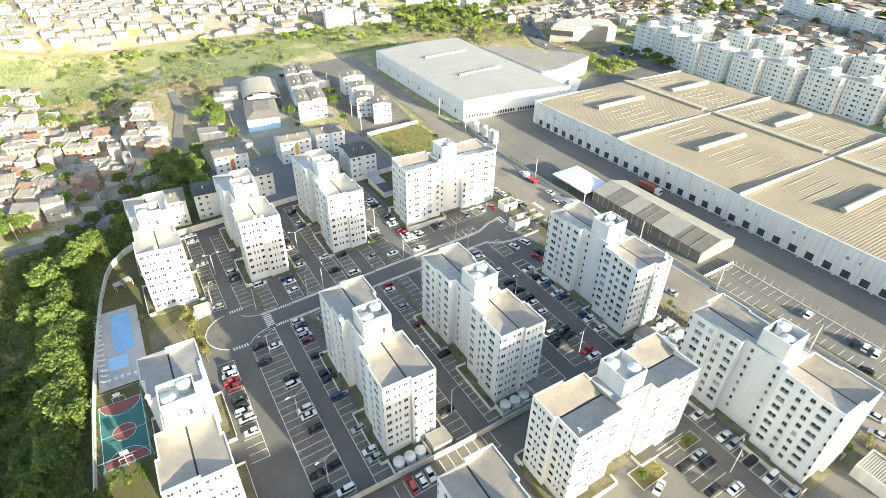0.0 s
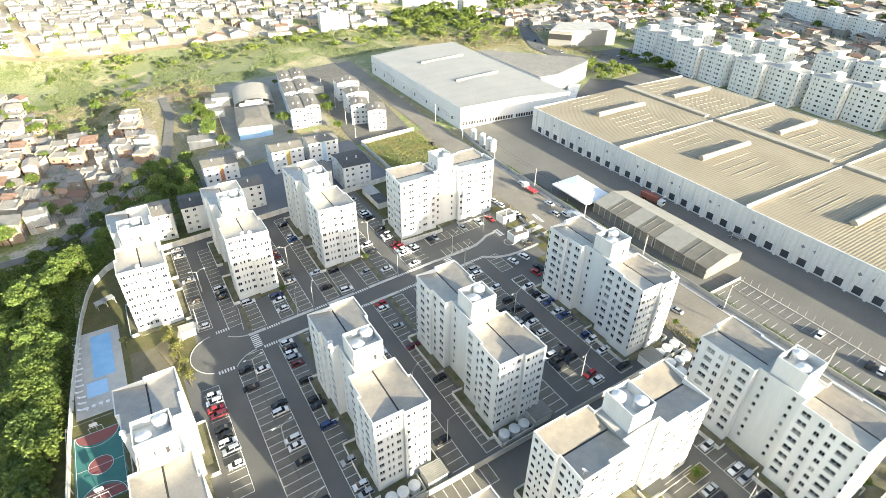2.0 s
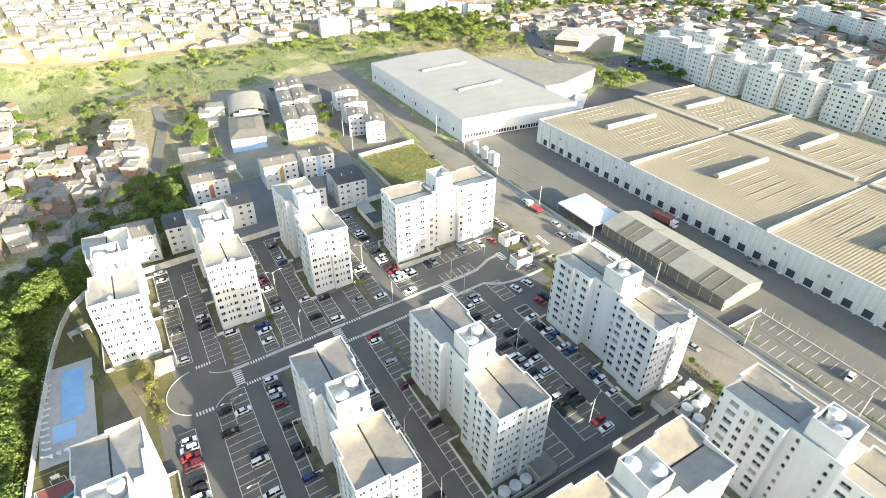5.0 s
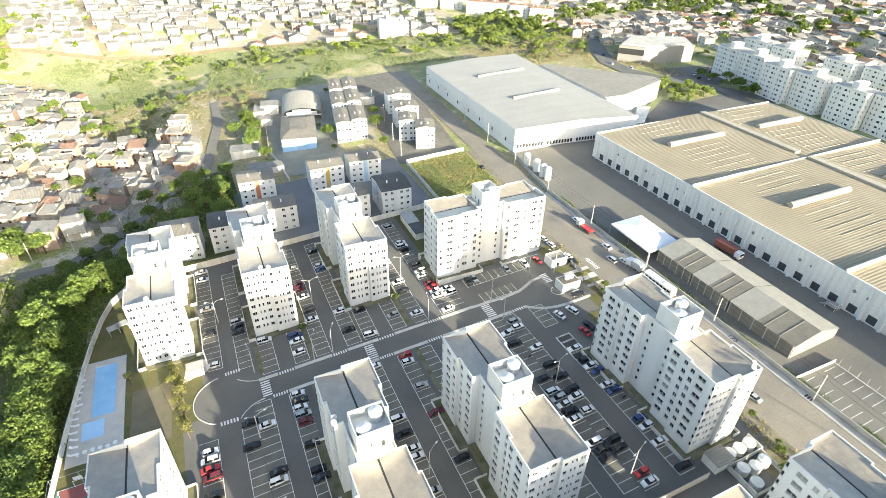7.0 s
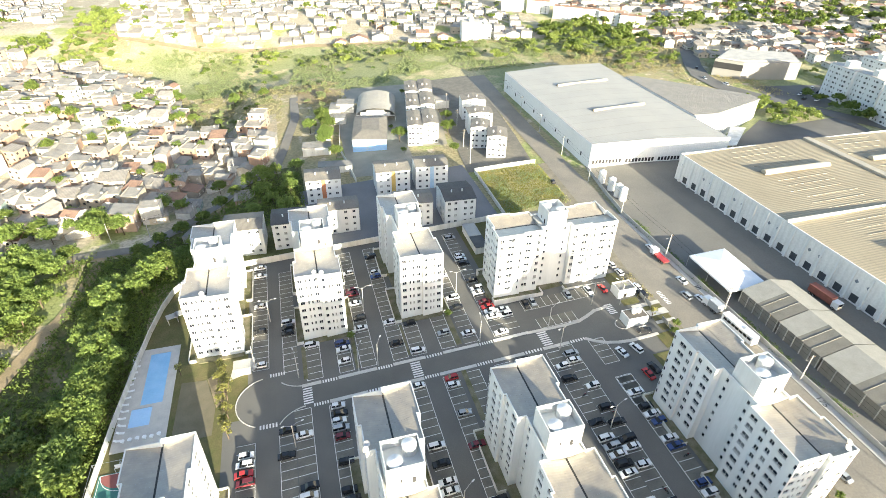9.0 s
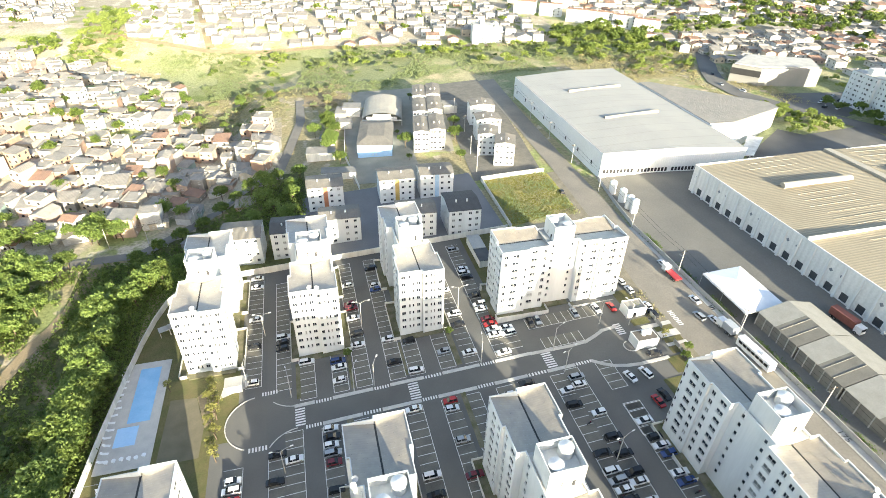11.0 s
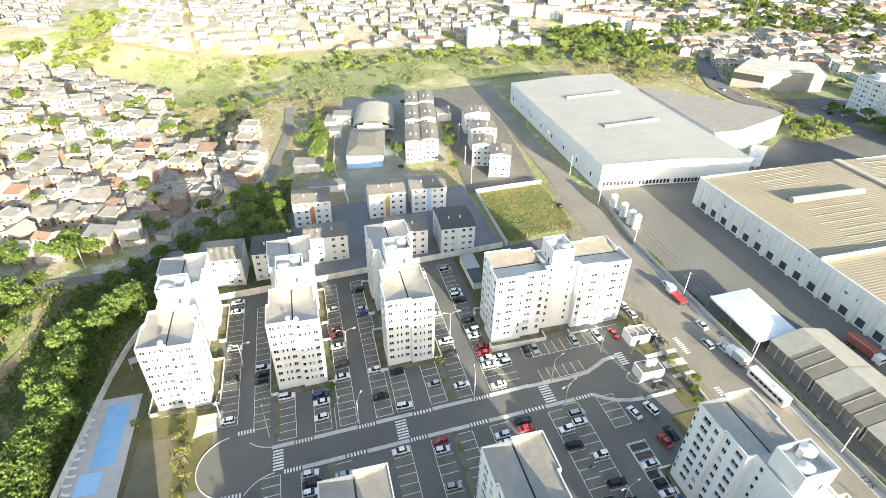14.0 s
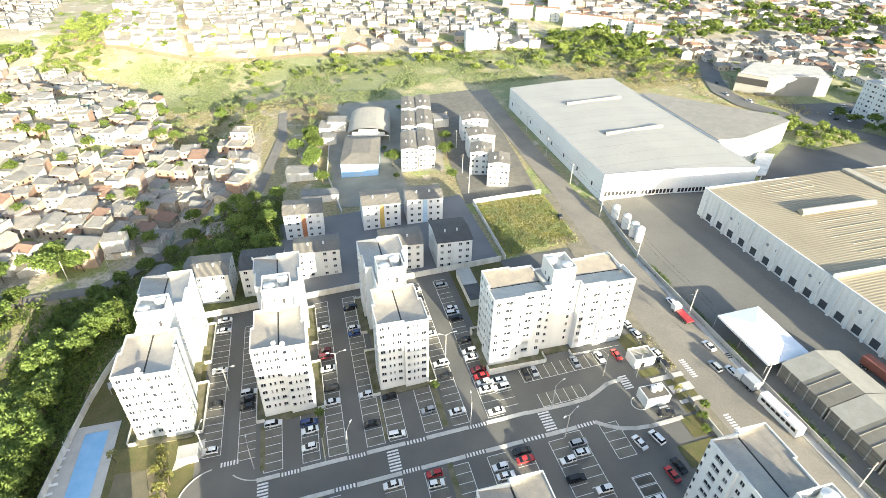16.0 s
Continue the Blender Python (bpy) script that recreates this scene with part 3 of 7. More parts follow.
bay_column(14.6, 151, 20, "......kkw", 4.2, closed="w")
bay_column(20.9, 145.8, 6, ".....w", closed="we")
bay_column(30.2, 145.8, 6, ".w.wb", 4.2, closed="we")
bay_column(36.5, 145.8, 24, "......w.k..w.mm...w", closed="we")
bay_column(46.0, 145.8, 24, "..k...w.........bw...k", closed="we")
bay_column(51.7, 145.8, 6, "w....k", closed="we")
bay_column(60.8, 145.8, 6, "..s", closed="we")
bay_column(68.0, 145.8, 24, ".w....k.w....w..w...k.w", closed="e")
bay_column(77.6, 145.5, 24, "w..wwrm.ww.k...kww....s", closed="w")
bay_column(82.2, 147.6, 4, "..ww", 4.4)
bay_row(91, 153.8, 10, "ks....s..w")
bay_row(92.6, 144.7, 5, "", 4.4)
bay_column(101.8, 6, 20, "....s.w.k.sw..w..", 4.6, closed="w")
bay_column(92.4, 6, 14, ".......w..ks", 4.4)
bay_column(87.8, 6, 14, "....w...k..k", 4.4)
bay_row(29, 62.6, 11, ".rww.......", 5.0)
bay_column(103.6, 125.4, 4, "", 4.7, closed="we")
bay_column(103.8, 110.3, 4, "", 4.8, closed="we")
CARS += [(119.7, 155.6, 92, "r"), (112.9, 118.2, 97, "r"), (115.6, 119.7, 97, "k"), (110.3, 127.8, 103, "w"), (115.1, 127.9, 103, "w"), (121.4, 133.6, 165, "k"), (80.4, 34.1, 20, "w"),
         (130.8, 152.8, 98, "w"), (130.4, 148.8, 95, "k"), (129.6, 161.6, 94, "w"), (129.2, 166.4, 96, "w"), (135.7, 14.9, 100, "w"), (140.5, 18.2, 98, "w"), (137.0, 78.4, 96, "s"),
         (345, 300, 20, "w"), (350, 303, 22, "s"), (357, 306, 15, "w"), (340, 292, 18, "k"), (364, 309, 14, "w"), (352, 296, 20, "w"), (371, 305, 16, "s"), (360, 300, 17, "k"), (346, 288, 20, "w"), (312, 330, 100, "w"), (307, 345, 80, "s"), (318, 368, 55, "k"),
         (162.8, 48.2, 10, "w"), (162.4, 34.3, 8, "k"), (163.0, 31.6, 8, "w"), (162.9, 28.8, 12, "w"), (154.2, 27.1, 95, "k"), (146.9, 150.8, 95, "w"), (143.4, 143.6, 95, "s"),
         (146.6, 141.0, 94, "w"), (148.2, 171.0, 92, "w"), (137, 230, 80, "k")]
lines = Geo()
for i in range(34):
    for x0 in (153.4, 161.6):
        sheet(rect(x0, x0 + 4.4, 76.0 - 2.6 * i, 76.12 - 2.6 * i), 0.07, geo=lines)
built("trim", lines, PAINT, "white painted bay lines in the yard")


# ---- apartment towers ----
FLOORS, STOREY, BASE, TOP = 8, 2.7, 0.3, 22.6
WINDOW_MESH = {}


def window_mesh(w, h):
    """Frame with a mullion round a recessed pane, centred, facing -y."""
    key = (round(w, 2), round(h, 2))
    if key not in WINDOW_MESH:
        g, a = Geo(), 0.07
        g.box(-w / 2, w / 2, 0.02, 0.10, -h / 2 - 0.02, -h / 2 + a).box(-w / 2, w / 2, 0.02, 0.10, h / 2 - a, h / 2)
        g.box(-w / 2, -w / 2 + a, 0.02, 0.10, -h / 2, h / 2).box(w / 2 - a, w / 2, 0.02, 0.10, -h / 2, h / 2)
        if w > 0.9:
            g.box(-a / 2, a / 2, 0.02, 0.10, -h / 2, h / 2)
        g.box(-w / 2 - 0.1, w / 2 + 0.1, -0.12, 0.03, -h / 2 - 0.09, -h / 2 - 0.01)
        if w > 1.6:
            g.box(-w / 2, w / 2, -0.10, -0.05, -h / 2 + 0.50, -h / 2 + 0.56)
            for i in range(9):
                x = mix(-w / 2 + 0.04, w / 2 - 0.04, i / 8)
                g.box(x - 0.015, x + 0.015, -0.09, -0.06, -h / 2, -h / 2 + 0.50)
        g.face([(-w / 2, 0.09, -h / 2), (w / 2, 0.09, -h / 2), (w / 2, 0.09, h / 2), (-w / 2, 0.09, h / 2)], 1)
        WINDOW_MESH[key] = g.mesh("window", [FRAME, GLASS])
    return WINDOW_MESH[key]


def facade(geo, p, q, z0, z1, columns, rows, depth=0.14, mi=0):
    """A wall face from p to q (seen from outside, left to right) with real openings; returns the openings' centres and turn."""
    p, q = Vector(p), Vector(q)
    length = (q - p).length
    d = (q - p) / length
    inward = Vector((-d.y, d.x))

    def at(u, z, back=0.0):
        s = p + d * u + inward * back
        return (s.x, s.y, z)
    us, zs = [0.0], [z0]
    for c, w in columns:
        us += [c - w / 2, c + w / 2]
    for c, h in rows:
        zs += [c - h / 2, c + h / 2]
    us.append(length)
    zs.append(z1)
    found = []
    for i in range(len(us) - 1):
        if not i % 2:
            geo.face([at(us[i], z0), at(us[i + 1], z0), at(us[i + 1], z1), at(us[i], z1)], mi)
            continue
        for j in range(len(zs) - 1):
            a, b, lo, hi = us[i], us[i + 1], zs[j], zs[j + 1]
            if not j % 2:
                geo.face([at(a, lo), at(b, lo), at(b, hi), at(a, hi)], mi)
                continue
            for e, f, g, h in (((a, lo), (b, lo), 0, 0), ((b, lo), (b, hi), 0, 0), ((b, hi), (a, hi), 0, 0), ((a, hi), (a, lo), 0, 0)):
                geo.face([at(*e), at(*f), at(*f, depth), at(*e, depth)], mi)
            s = p + d * (a + b) / 2 + inward * (depth - 0.10)
            found.append((Matrix.Translation((s.x, s.y, (lo + hi) / 2)) @ Matrix.Rotation(math.atan2(d.y, d.x), 4, "Z"), b - a, hi - lo))
    return found


def lay(geo, xa, za, xb, zb, y0, y1):
    """Sheets of a roof slope from its eaves (xa, za) down to the gutter (xb, zb), lapped course over course."""
    rows = max(1, round((y1 - y0) / 1.1))
    for j in range(rows):
        ya, yb = mix(y0, y1, j / rows), mix(y0, y1, (j + 1) / rows) - 0.006
        for i in range(3):
            f, g = i / 3, (i + 1) / 3
            up = 0.03
            geo.face([(mix(xa, xb, f), ya, mix(za, zb, f) + up - 0.03), (mix(xa, xb, g) + (0.12 if xb > xa else -0.12) * (i < 2), ya, mix(za, zb, g) + up),
                      (mix(xa, xb, g) + (0.12 if xb > xa else -0.12) * (i < 2), yb, mix(za, zb, g) + up), (mix(xa, xb, f), yb, mix(za, zb, f) + up - 0.03)][::1 if xb > xa else -1])


def tower(length, glazed=True):
    """A slab of two eight-storey wings joined by a stair core; origin at its south-west foot, long side along y."""
    W, L, wing = 13.4, length, (length - 10.4) / 2
    body, root = Geo(), None
    rows = [(BASE + STOREY * i + 1.55, 1.15) for i in range(FLOORS)]
    rows_big = [(BASE + STOREY * i + 1.48, 1.30) for i in range(FLOORS)]
    k = wing * 0.58
    sw = [(1.3, 1.3), (3.1, 0.55), (4.2, 0.55), (5.8, 1.1)]
    se = [(1.0, 0.9), (2.5, 0.5), (3.5, 0.5), (5.1, 1.25)]
    out, inn = [(1.4, 1.15), (k * 0.5, 2.1), (k - 1.1, 0.6)], [(1.7, 1.9), (wing - k - 1.2, 1.1)]
    link = [(2.0, 0.8), (8.4, 0.8)]
    flip = lambda cols, n: [(n - c, w) for c, w in reversed(cols)]
    A, B = wing, L - wing
    path = [  # outline, anticlockwise from the south-west, with each face's openings
        ((0, 0.8), (7.0, 0.8), sw, rows), ((7.0, 0.8), (7.0, 0), [], rows), ((7.0, 0), (W, 0), se, rows),
        ((W, 0), (W, k), out, rows_big), ((W, k), (W - 0.7, k), [], rows), ((W - 0.7, k), (W - 0.7, A), inn, rows_big), ((W - 0.7, A), (W - 2.6, A), [], rows),
        ((W - 2.6, A), (W - 2.6, B), link, rows), ((W - 2.6, B), (W - 0.7, B), [], rows), ((W - 0.7, B), (W - 0.7, L - k), flip(inn, A - k), rows_big),
        ((W - 0.7, L - k), (W, L - k), [], rows), ((W, L - k), (W, L), flip(out, k), rows_big),
        ((W, L), (6.4, L), flip(sw, 7.0), rows), ((6.4, L), (6.4, L - 0.8), [], rows), ((6.4, L - 0.8), (0, L - 0.8), flip(se, 6.4), rows),
        ((0, L - 0.8), (0, L - k), flip(out, k - 0.8) if k > 7 else [], rows_big), ((0, L - k), (0.7, L - k), [], rows), ((0.7, L - k), (0.7, B), flip(inn, A - k)[::1], rows_big),
        ((0.7, B), (2.6, B), [], rows), ((2.6, B), (2.6, A), link, rows), ((2.6, A), (0.7, A), [], rows), ((0.7, A), (0.7, k), inn, rows_big),
        ((0.7, k), (0, k), [], rows), ((0, k), (0, 0.8), out, rows_big)]
    spots, hidden = [], []
    for p, q, cols, rws in path:
        (hidden if p[0] > q[0] and p[1] > L - 2 else spots).extend(facade(body, p, q, -2.5, TOP, cols, rws))
    # parapet: coping and inner faces
    pts = [p for p, _, _, _ in path]
    n = len(pts)
    inner = []
    for i in range(n):
        a, b, c = Vector(pts[i - 1]), Vector(pts[i]), Vector(pts[(i + 1) % n])
        d0, d1 = (b - a).normalized(), (c - b).normalized()
        inner.append((b.x + 0.2 * (-d0.y - d1.y), b.y + 0.2 * (d0.x + d1.x)))
    for i in range(n):
        a, b, c, d = pts[i], pts[(i + 1) % n], inner[(i + 1) % n], inner[i]
        body.face([(*a, TOP), (*b, TOP), (*c, TOP), (*d, TOP)])
        body.face([(*d, TOP), (*c, TOP), (*c, TOP - 1.7), (*d, TOP - 1.7)])
    root = part("apartment_tower", body, WHITE)
    # butterfly roofs with a gutter along the middle of each wing
    for s, (e0, e1) in enumerate(((0.2, A), (B, L - 0.2))):
        ends = ((e0 + (0.8 if s == 0 else 0), e0 + k, 0.2, W - 0.2), (e0 + k, e1, 0.9, W - 0.9)) if s == 0 else ((e0, e1 - k, 0.9, W - 0.9), (e1 - k, e1 - 0.8, 0.2, W - 0.2))
        west, east = Geo(), Geo()
        for y0, y1, xa, xb in ends:
            za, zb = 22.3 - (xa - 0.2) * 0.19, 22.3 - (xa - 0.2) * 0.19
            wy1 = y1 if y1 < L - 1.2 else L - 1.0
            ey0 = y0 if y0 > 1.2 else 0.2
            ey1 = y1 if y1 < L - 1.2 else L - 0.2
            lay(west, xa, za, 6.5, 21.12, y0, wy1)
            lay(east, xb, zb, 6.9, 21.12, ey0, ey1)
        y0, y1 = ends[0][0], ends[-1][1]
        tagged(part("roof_covering", west, ROOF_SHEET, root, "weathered grey fibre cement sheets"), kind="stuff")
        tagged(part("roof_covering", east, ROOF_SHEET, root, "weathered grey fibre cement sheets"), kind="stuff")
        part("gutter", Geo().box(6.45, 6.95, y0, y1, 20.75, 21.05), GUTTER, root, "dark rain gutter")
    part("roof_slab", Geo().box(2.9, W - 2.9, A + 0.1, B - 0.1, 21.2, 22.1), CONCRETE, root, "flat concrete roof over the stairs")
    # stair core with an open tank room on top
    c0, c1 = L / 2 - 3.3, L / 2 + 3.3
    core = Geo()
    core.box(3.3, 10.7, c0, c1, 21.9, 25.0, 0)
    for x0, x1, y0, y1 in ((3.3, 10.7, c0, c0 + 0.2), (3.3, 10.7, c1 - 0.2, c1), (3.3, 3.5, c0 + 0.2, c1 - 0.2), (10.5, 10.7, c0 + 0.2, c1 - 0.2)):
        core.box(x0, x1, y0, y1, 25.0, 27.5)
    for px, py in ((6.86, 0.66), (6.54, L - 0.66)):
        part("downpipe", Geo().tube((px, py, -0.5), (px, py, TOP - 1.2), 0.055), WHITE_OLD, root, "pale rain downpipe")
    hat = part("stair_core", core, WHITE, root)
    part("door", Geo().box(8.2, 8.9, c0 - 0.04, c0 + 0.02, 22.2, 23.8), DARK, hat, "dark service door")
    part("louvre", Geo().box(6.0, 6.3, c0 - 0.04, c0 + 0.02, 22.8, 24.0), DARK, hat, "dark vent slit")
    for m, w, h in spots if glazed else ():
        ob = part("window", window_mesh(w, h), None, root)
        ob.matrix_basis = m
    back = Geo()
    for m, w, h in hidden:
        back.add(Geo().face([(-w / 2, 0.06, -h / 2), (w / 2, 0.06, -h / 2), (w / 2, 0.06, h / 2), (-w / 2, 0.06, h / 2)]), m)
    tagged(part("window_panes", back, GLASS, root), kind="stuff")
    return root


def water_tank(r, h, label):
    g = Geo().cone(0, 0, 0, h, r, r, 20, cap=False).cone(0, 0, h, h + 0.12, r + 0.06, r + 0.06, 20)
    tank = thing("water_tank", g, TANK, label, "tank")
    part("lid", Geo().cone(0, 0, h + 0.12, h + 0.42, r + 0.02, 0.28, 20), TANK, tank)
    return tank


def dish():
    g = Geo()
    for j in range(3):
        r0, r1 = 0.2 + 0.15 * j, 0.2 + 0.15 * (j + 1)
        for i in range(12):
            a, b = 2 * math.pi * i / 12, 2 * math.pi * (i + 1) / 12
            g.face([(r * math.cos(t), r * math.sin(t), 0.9 + 0.5 * r * r) for r, t in ((r0, a), (r1, a), (r1, b), (r0, b))])
    g.cone(0, 0, 0.9, 0.93, 0.2, 0.2, 12)
    d = thing("satellite_dish", g, TANK, "small white satellite dish on a tower roof", "dish")
    part("mast", Geo().tube((0, 0, 0), (0, 0, 0.95), 0.04), STEEL, d)
    return d


def aerial():
    a = thing("tv_aerial", Geo().tube((0, 0, -0.9), (0, 0, 2.6), 0.03), STEEL, "thin metal television aerial on a tower roof", "aerial")
    part("boom", Geo().tube((-0.7, 0, 2.4), (0.7, 0, 2.4), 0.02), STEEL, a)
    for i in range(5):
        part("rod", Geo().tube((-0.6 + 0.3 * i, -0.4, 2.4), (-0.6 + 0.3 * i, 0.4, 2.4), 0.012), STEEL, a)
    return a


LONG, SHORT = 41.4, 38.8
TOWERS = [  # foot's south-west corner, height of the foot, length, quarter turned
    (31.2, 74.4, 0.2, LONG, 0), (62.7, 73.0, 1.8, LONG, 0), (-14.7, 75.2, -2.7, LONG, 0), (31.0, 10.4, -0.3, LONG, 0), (-9.9, 162.6, -2.7, LONG, 0), (21.3, 161.8, -0.5, LONG, 0),
    (52.1, 161.8, 1.0, LONG, 0), (109.2, 72.7, 4.8, SHORT, 0), (107.8, 16.8, 4.6, SHORT, 0), (57.6, 42.2, 2.3, SHORT, 1), (82.9, 161.4, 3.9, LONG, 2)]
# unseen towers added south of the view to throw shade on lots and woods
SHADE_TOWERS = [(-30.0, 10.0, -2.7, LONG, 0), (24.0, -60.0, -0.3, LONG, 0), (117.0, -103.0, 4.6, SHORT, 0)]
first = {}
tank_a, tank_b, dish_a, aerial_a = None, None, None, None
for x0, y0, foot, L, turned in TOWERS + SHADE_TOWERS:
    m = (pose(x0, y0, 0), pose(x0 + L, y0, 0, 0, 0, 90), pose(x0, y0 + 13.4, 0, 0, 0, -90))[turned]
    mid = m @ Vector((6.7, L / 2, 0))
    m = Matrix.Translation((0, 0, foot)) @ m
    key = (L, (x0, y0) not in ((-30.0, 10.0), (24.0, -60.0), (117.0, -103.0)))
    if key not in first:
        first[key] = tower(*key)
        first[key].matrix_basis = m
        tagged(first[key], "eight-storey white apartment tower with two wings", "building", "white apartment towers")
    else:
        copy_thing(first[key], m)
    for dx, dy in ((5.3, -1.5), (8.7, 1.5)):
        at = m @ pose(dx, L / 2 + dy, 25.0)
        if tank_a is None:
            tank_a = water_tank(1.45, 2.2, "round pale water tank in a rooftop tank room")
            tagged(tank_a, group="rooftop water tanks")
            tank_a.matrix_basis = at
        else:
            copy_thing(tank_a, at)
    corner = {109.2: ((11.2, 1.3), (12.4, 2.2)), 31.2: ((1.0, L / 2 + 5.9), (1.0, L / 2 + 7.2)), -14.7: ((1.0, L / 2 + 6.2),), -9.9: ((6.0, 1.9),), 21.3: ((6.0, 1.9), (7.6, 1.2)), 57.6: ((1.2, L - 1.8),), 82.9: ((1.2, L - 1.6),)}
    for dx, dy in corner.get(x0, ()):
        at = Matrix.Translation((0, 0, 1.0)) @ m @ pose(dx, dy, 21.2, 35, 0, random.uniform(-40, 40))
        if dish_a is None:
            dish_a = dish()
            tagged(dish_a, group="rooftop dishes")
            dish_a.matrix_basis = at
        else:
            copy_thing(dish_a, at)
    at = m @ pose(2.2, L / 2 + 3.0, 22.0)
    if aerial_a is None:
        aerial_a = aerial()
        tagged(aerial_a, group="rooftop aerials")
        aerial_a.matrix_basis = at
    else:
        copy_thing(aerial_a, at)
    # low walls with small gardens round the foot, each at the level of the ground beside it
    wing = (L - 10.4) / 2
    west_z = slope(x0 - 1.3) if not turned else slope(mid.x)
    east_z = slope(x0 + 14.5) if not turned else slope(mid.x)
    level = {-1: west_z - foot + 0.35, 1: east_z - foot + 0.35}
    g, beds = Geo(), Geo()
    for ya, yb in ((-0.6, wing + 1.2), (L - wing - 1.2, L + 0.6)):
        for side, pts in ((-1, [(-0.3, ya), (-2.3, ya), (-2.3, yb), (0.9, yb)]), (1, [(13.7, ya), (15.6, ya), (15.6, yb), (12.5, yb)])):
            wall_along(pts, level[side] + 0.8, 0.16, z=lambda x, y: 0.0, sink=5.0, geo=g)
        beds.box(-2.25, 0.6, ya, yb, -5, level[-1]).box(12.6, 15.5, ya, yb, -5, level[1])
    beds.prism([(0.3, -1.4), (13.1, -1.4), (13.1, L + 1.4), (0.3, L + 1.4)], -5, lambda x, y: mix(level[-1], level[1], x / 13.4) - 0.1)
    thing("garden_wall", g, WHITE_OLD, "low white rendered terrace wall round tower gardens", "wall", "tower terrace walls").matrix_basis = m
    built("ground", beds, TERRACE, "bare soil and grass strip round the tower foot").matrix_basis = m

# cisterns on the ground beside the towers, and their pens
ground_tank = None
for x, y, r in ((32.6, 71.4, 1.4), (35.5, 71.2, 1.4), (38.4, 71.2, 1.4), (64.0, 71.0, 1.4), (67.0, 70.8, 1.4), (70.0, 70.8, 1.4),
                (117.3, 68.6, 1.5), (120.5, 68.6, 1.5), (123.7, 68.6, 1.5), (117, 64.4, 1.5), (119.9, 63.6, 1.5), (123, 63.8, 1.5), (116.8, 60.6, 1.5)):
    at = pose(x, y, slope(x) - 0.1)
    if ground_tank is None:
        ground_tank = water_tank(1.4, 2.1, "large round white cistern standing beside a tower")
        tagged(ground_tank, group="ground cisterns")
        ground_tank.matrix_basis = at
    else:
        copy_thing(ground_tank, at)
for x0, x1, y0, y1 in ((30.6, 40.4, 69.2, 73.6), (62.0, 72.0, 69.0, 72.8), (115.0, 125.8, 66.4, 70.6), (114.8, 125.0, 58.6, 66.2)):
    thing("tank_pen", wall_along([(x0, y1), (x0, y0), (x1, y0), (x1, y1)], 1.6, 0.15), WHITE_OLD, "low white wall round the cisterns", "wall", "cistern pens")
for x0, y0 in ((41.2, 69.4), (72.6, 69.2), (111.2, 66.6)):
    hut = thing("utility_hut", Geo().prism(rect(x0, x0 + 5.2, y0, y0 + 4.2), lambda x, y: slope(x) - 0.5, slope(x0) + 2.9), WHITE_OLD, "low rendered hut with a flat roof beside cisterns", "hut", "utility huts")
    part("roof", Geo().box(x0 - 0.2, x0 + 5.4, y0 - 0.2, y0 + 4.4, slope(x0) + 2.9, slope(x0) + 3.1), GREY_ROOF, hut)

# boundary walls
built("wall_west", wall_along([(-31.6, 40), (-30.9, 99), (-29.9, 125), (-28.6, 144), (-26.2, 168), (-24.8, 179), (-22.8, 190), (-20.4, 198), (-16.0, 204.5)], 2.2, 0.3, sink=6), WHITE_OLD, "pale rendered boundary wall above the woods")
built("wall_north", wall_along([(-16.0, 204.5), (-12, 208), (4, 209.0), (35, 209.6), (80, 209.6), (104, 209.6)], 2.3, 0.3), WHITE_OLD, "pale rendered wall behind the towers")
built("wall_inner", wall_along([(-1.5, 70.5), (14.9, 69.5), (46, 68.0), (72, 67.4), (109, 66.8)], 2.0, 0.25), CONCRETE, "long pale wall between two estates")
built("wall_east", wall_along([(151.4, -120), (151.2, 80), (151.4, 195), (154, 215), (157.5, 236)], 1.7, 0.2), CONCRETE, "stained concrete wall along the warehouse yard")
built("wall_plot", wall_along([(106, 210), (107, 252.6), (122, 252.4), (137.5, 251.4)], 2.0, 0.2), WHITE_OLD, "pale wall round the grass plot")
built("wall_yard", wall_along([(152.6, 77.8), (167.3, 77.2)], 1.1, 0.2), WHITE_OLD, "low white wall at the end of the yard parking")
built("trim", wall_along([(167.2, 76.8), (166.5, 10), (166, -60)], 0.16, 0.25, sink=0.3), KERB, "low concrete kerb under the yard fence posts")
built("wall_gate", wall_along([(129.8, 80), (129.8, 131)], 1.8, 0.2), WHITE_OLD, "pale estate wall along the main road")


# ---- pool terrace and sports court ----
def on_slope(x, y, rz=0.0, lift=0.0):
    """A pose that stands on the slope and leans with it."""
    tilt = -math.degrees(math.atan(0.06)) if 12 < x < 185 else 0.0
    return Matrix.Translation((x, y, slope(x) + lift)) @ pose(0, 0, 0, 0, tilt, 0) @ pose(0, 0, 0, 0, 0, rz)


PZ = slope(-22) + 0.12
deck = Geo()
pool_out = [(-23.4, 149.0), (-17.8, 149.0), (-17.8, 168.8), (-23.4, 168.8)]
kid_out = [(-25.3, 141.8), (-20.1, 141.8), (-20.1, 148.0), (-25.3, 148.0)]
for x0, x1, y0, y1 in ((-28.2, -25.3, 134.6, 171.2), (-17.8, -15.4, 134.6, 171.2), (-25.3, -23.4, 148.0, 171.2), (-23.4, -17.8, 168.8, 171.2), (-23.4, -17.8, 148.0, 149.0),
                       (-25.3, -17.8, 134.6, 141.8), (-20.1, -17.8, 141.8, 148.0)):
    x0, x1 = min(x0, x1), max(x0, x1)
    deck.box(x0, x1, y0, y1, PZ - 1.6, PZ)
built("floor", deck, DECK, "pale stone pool terrace")
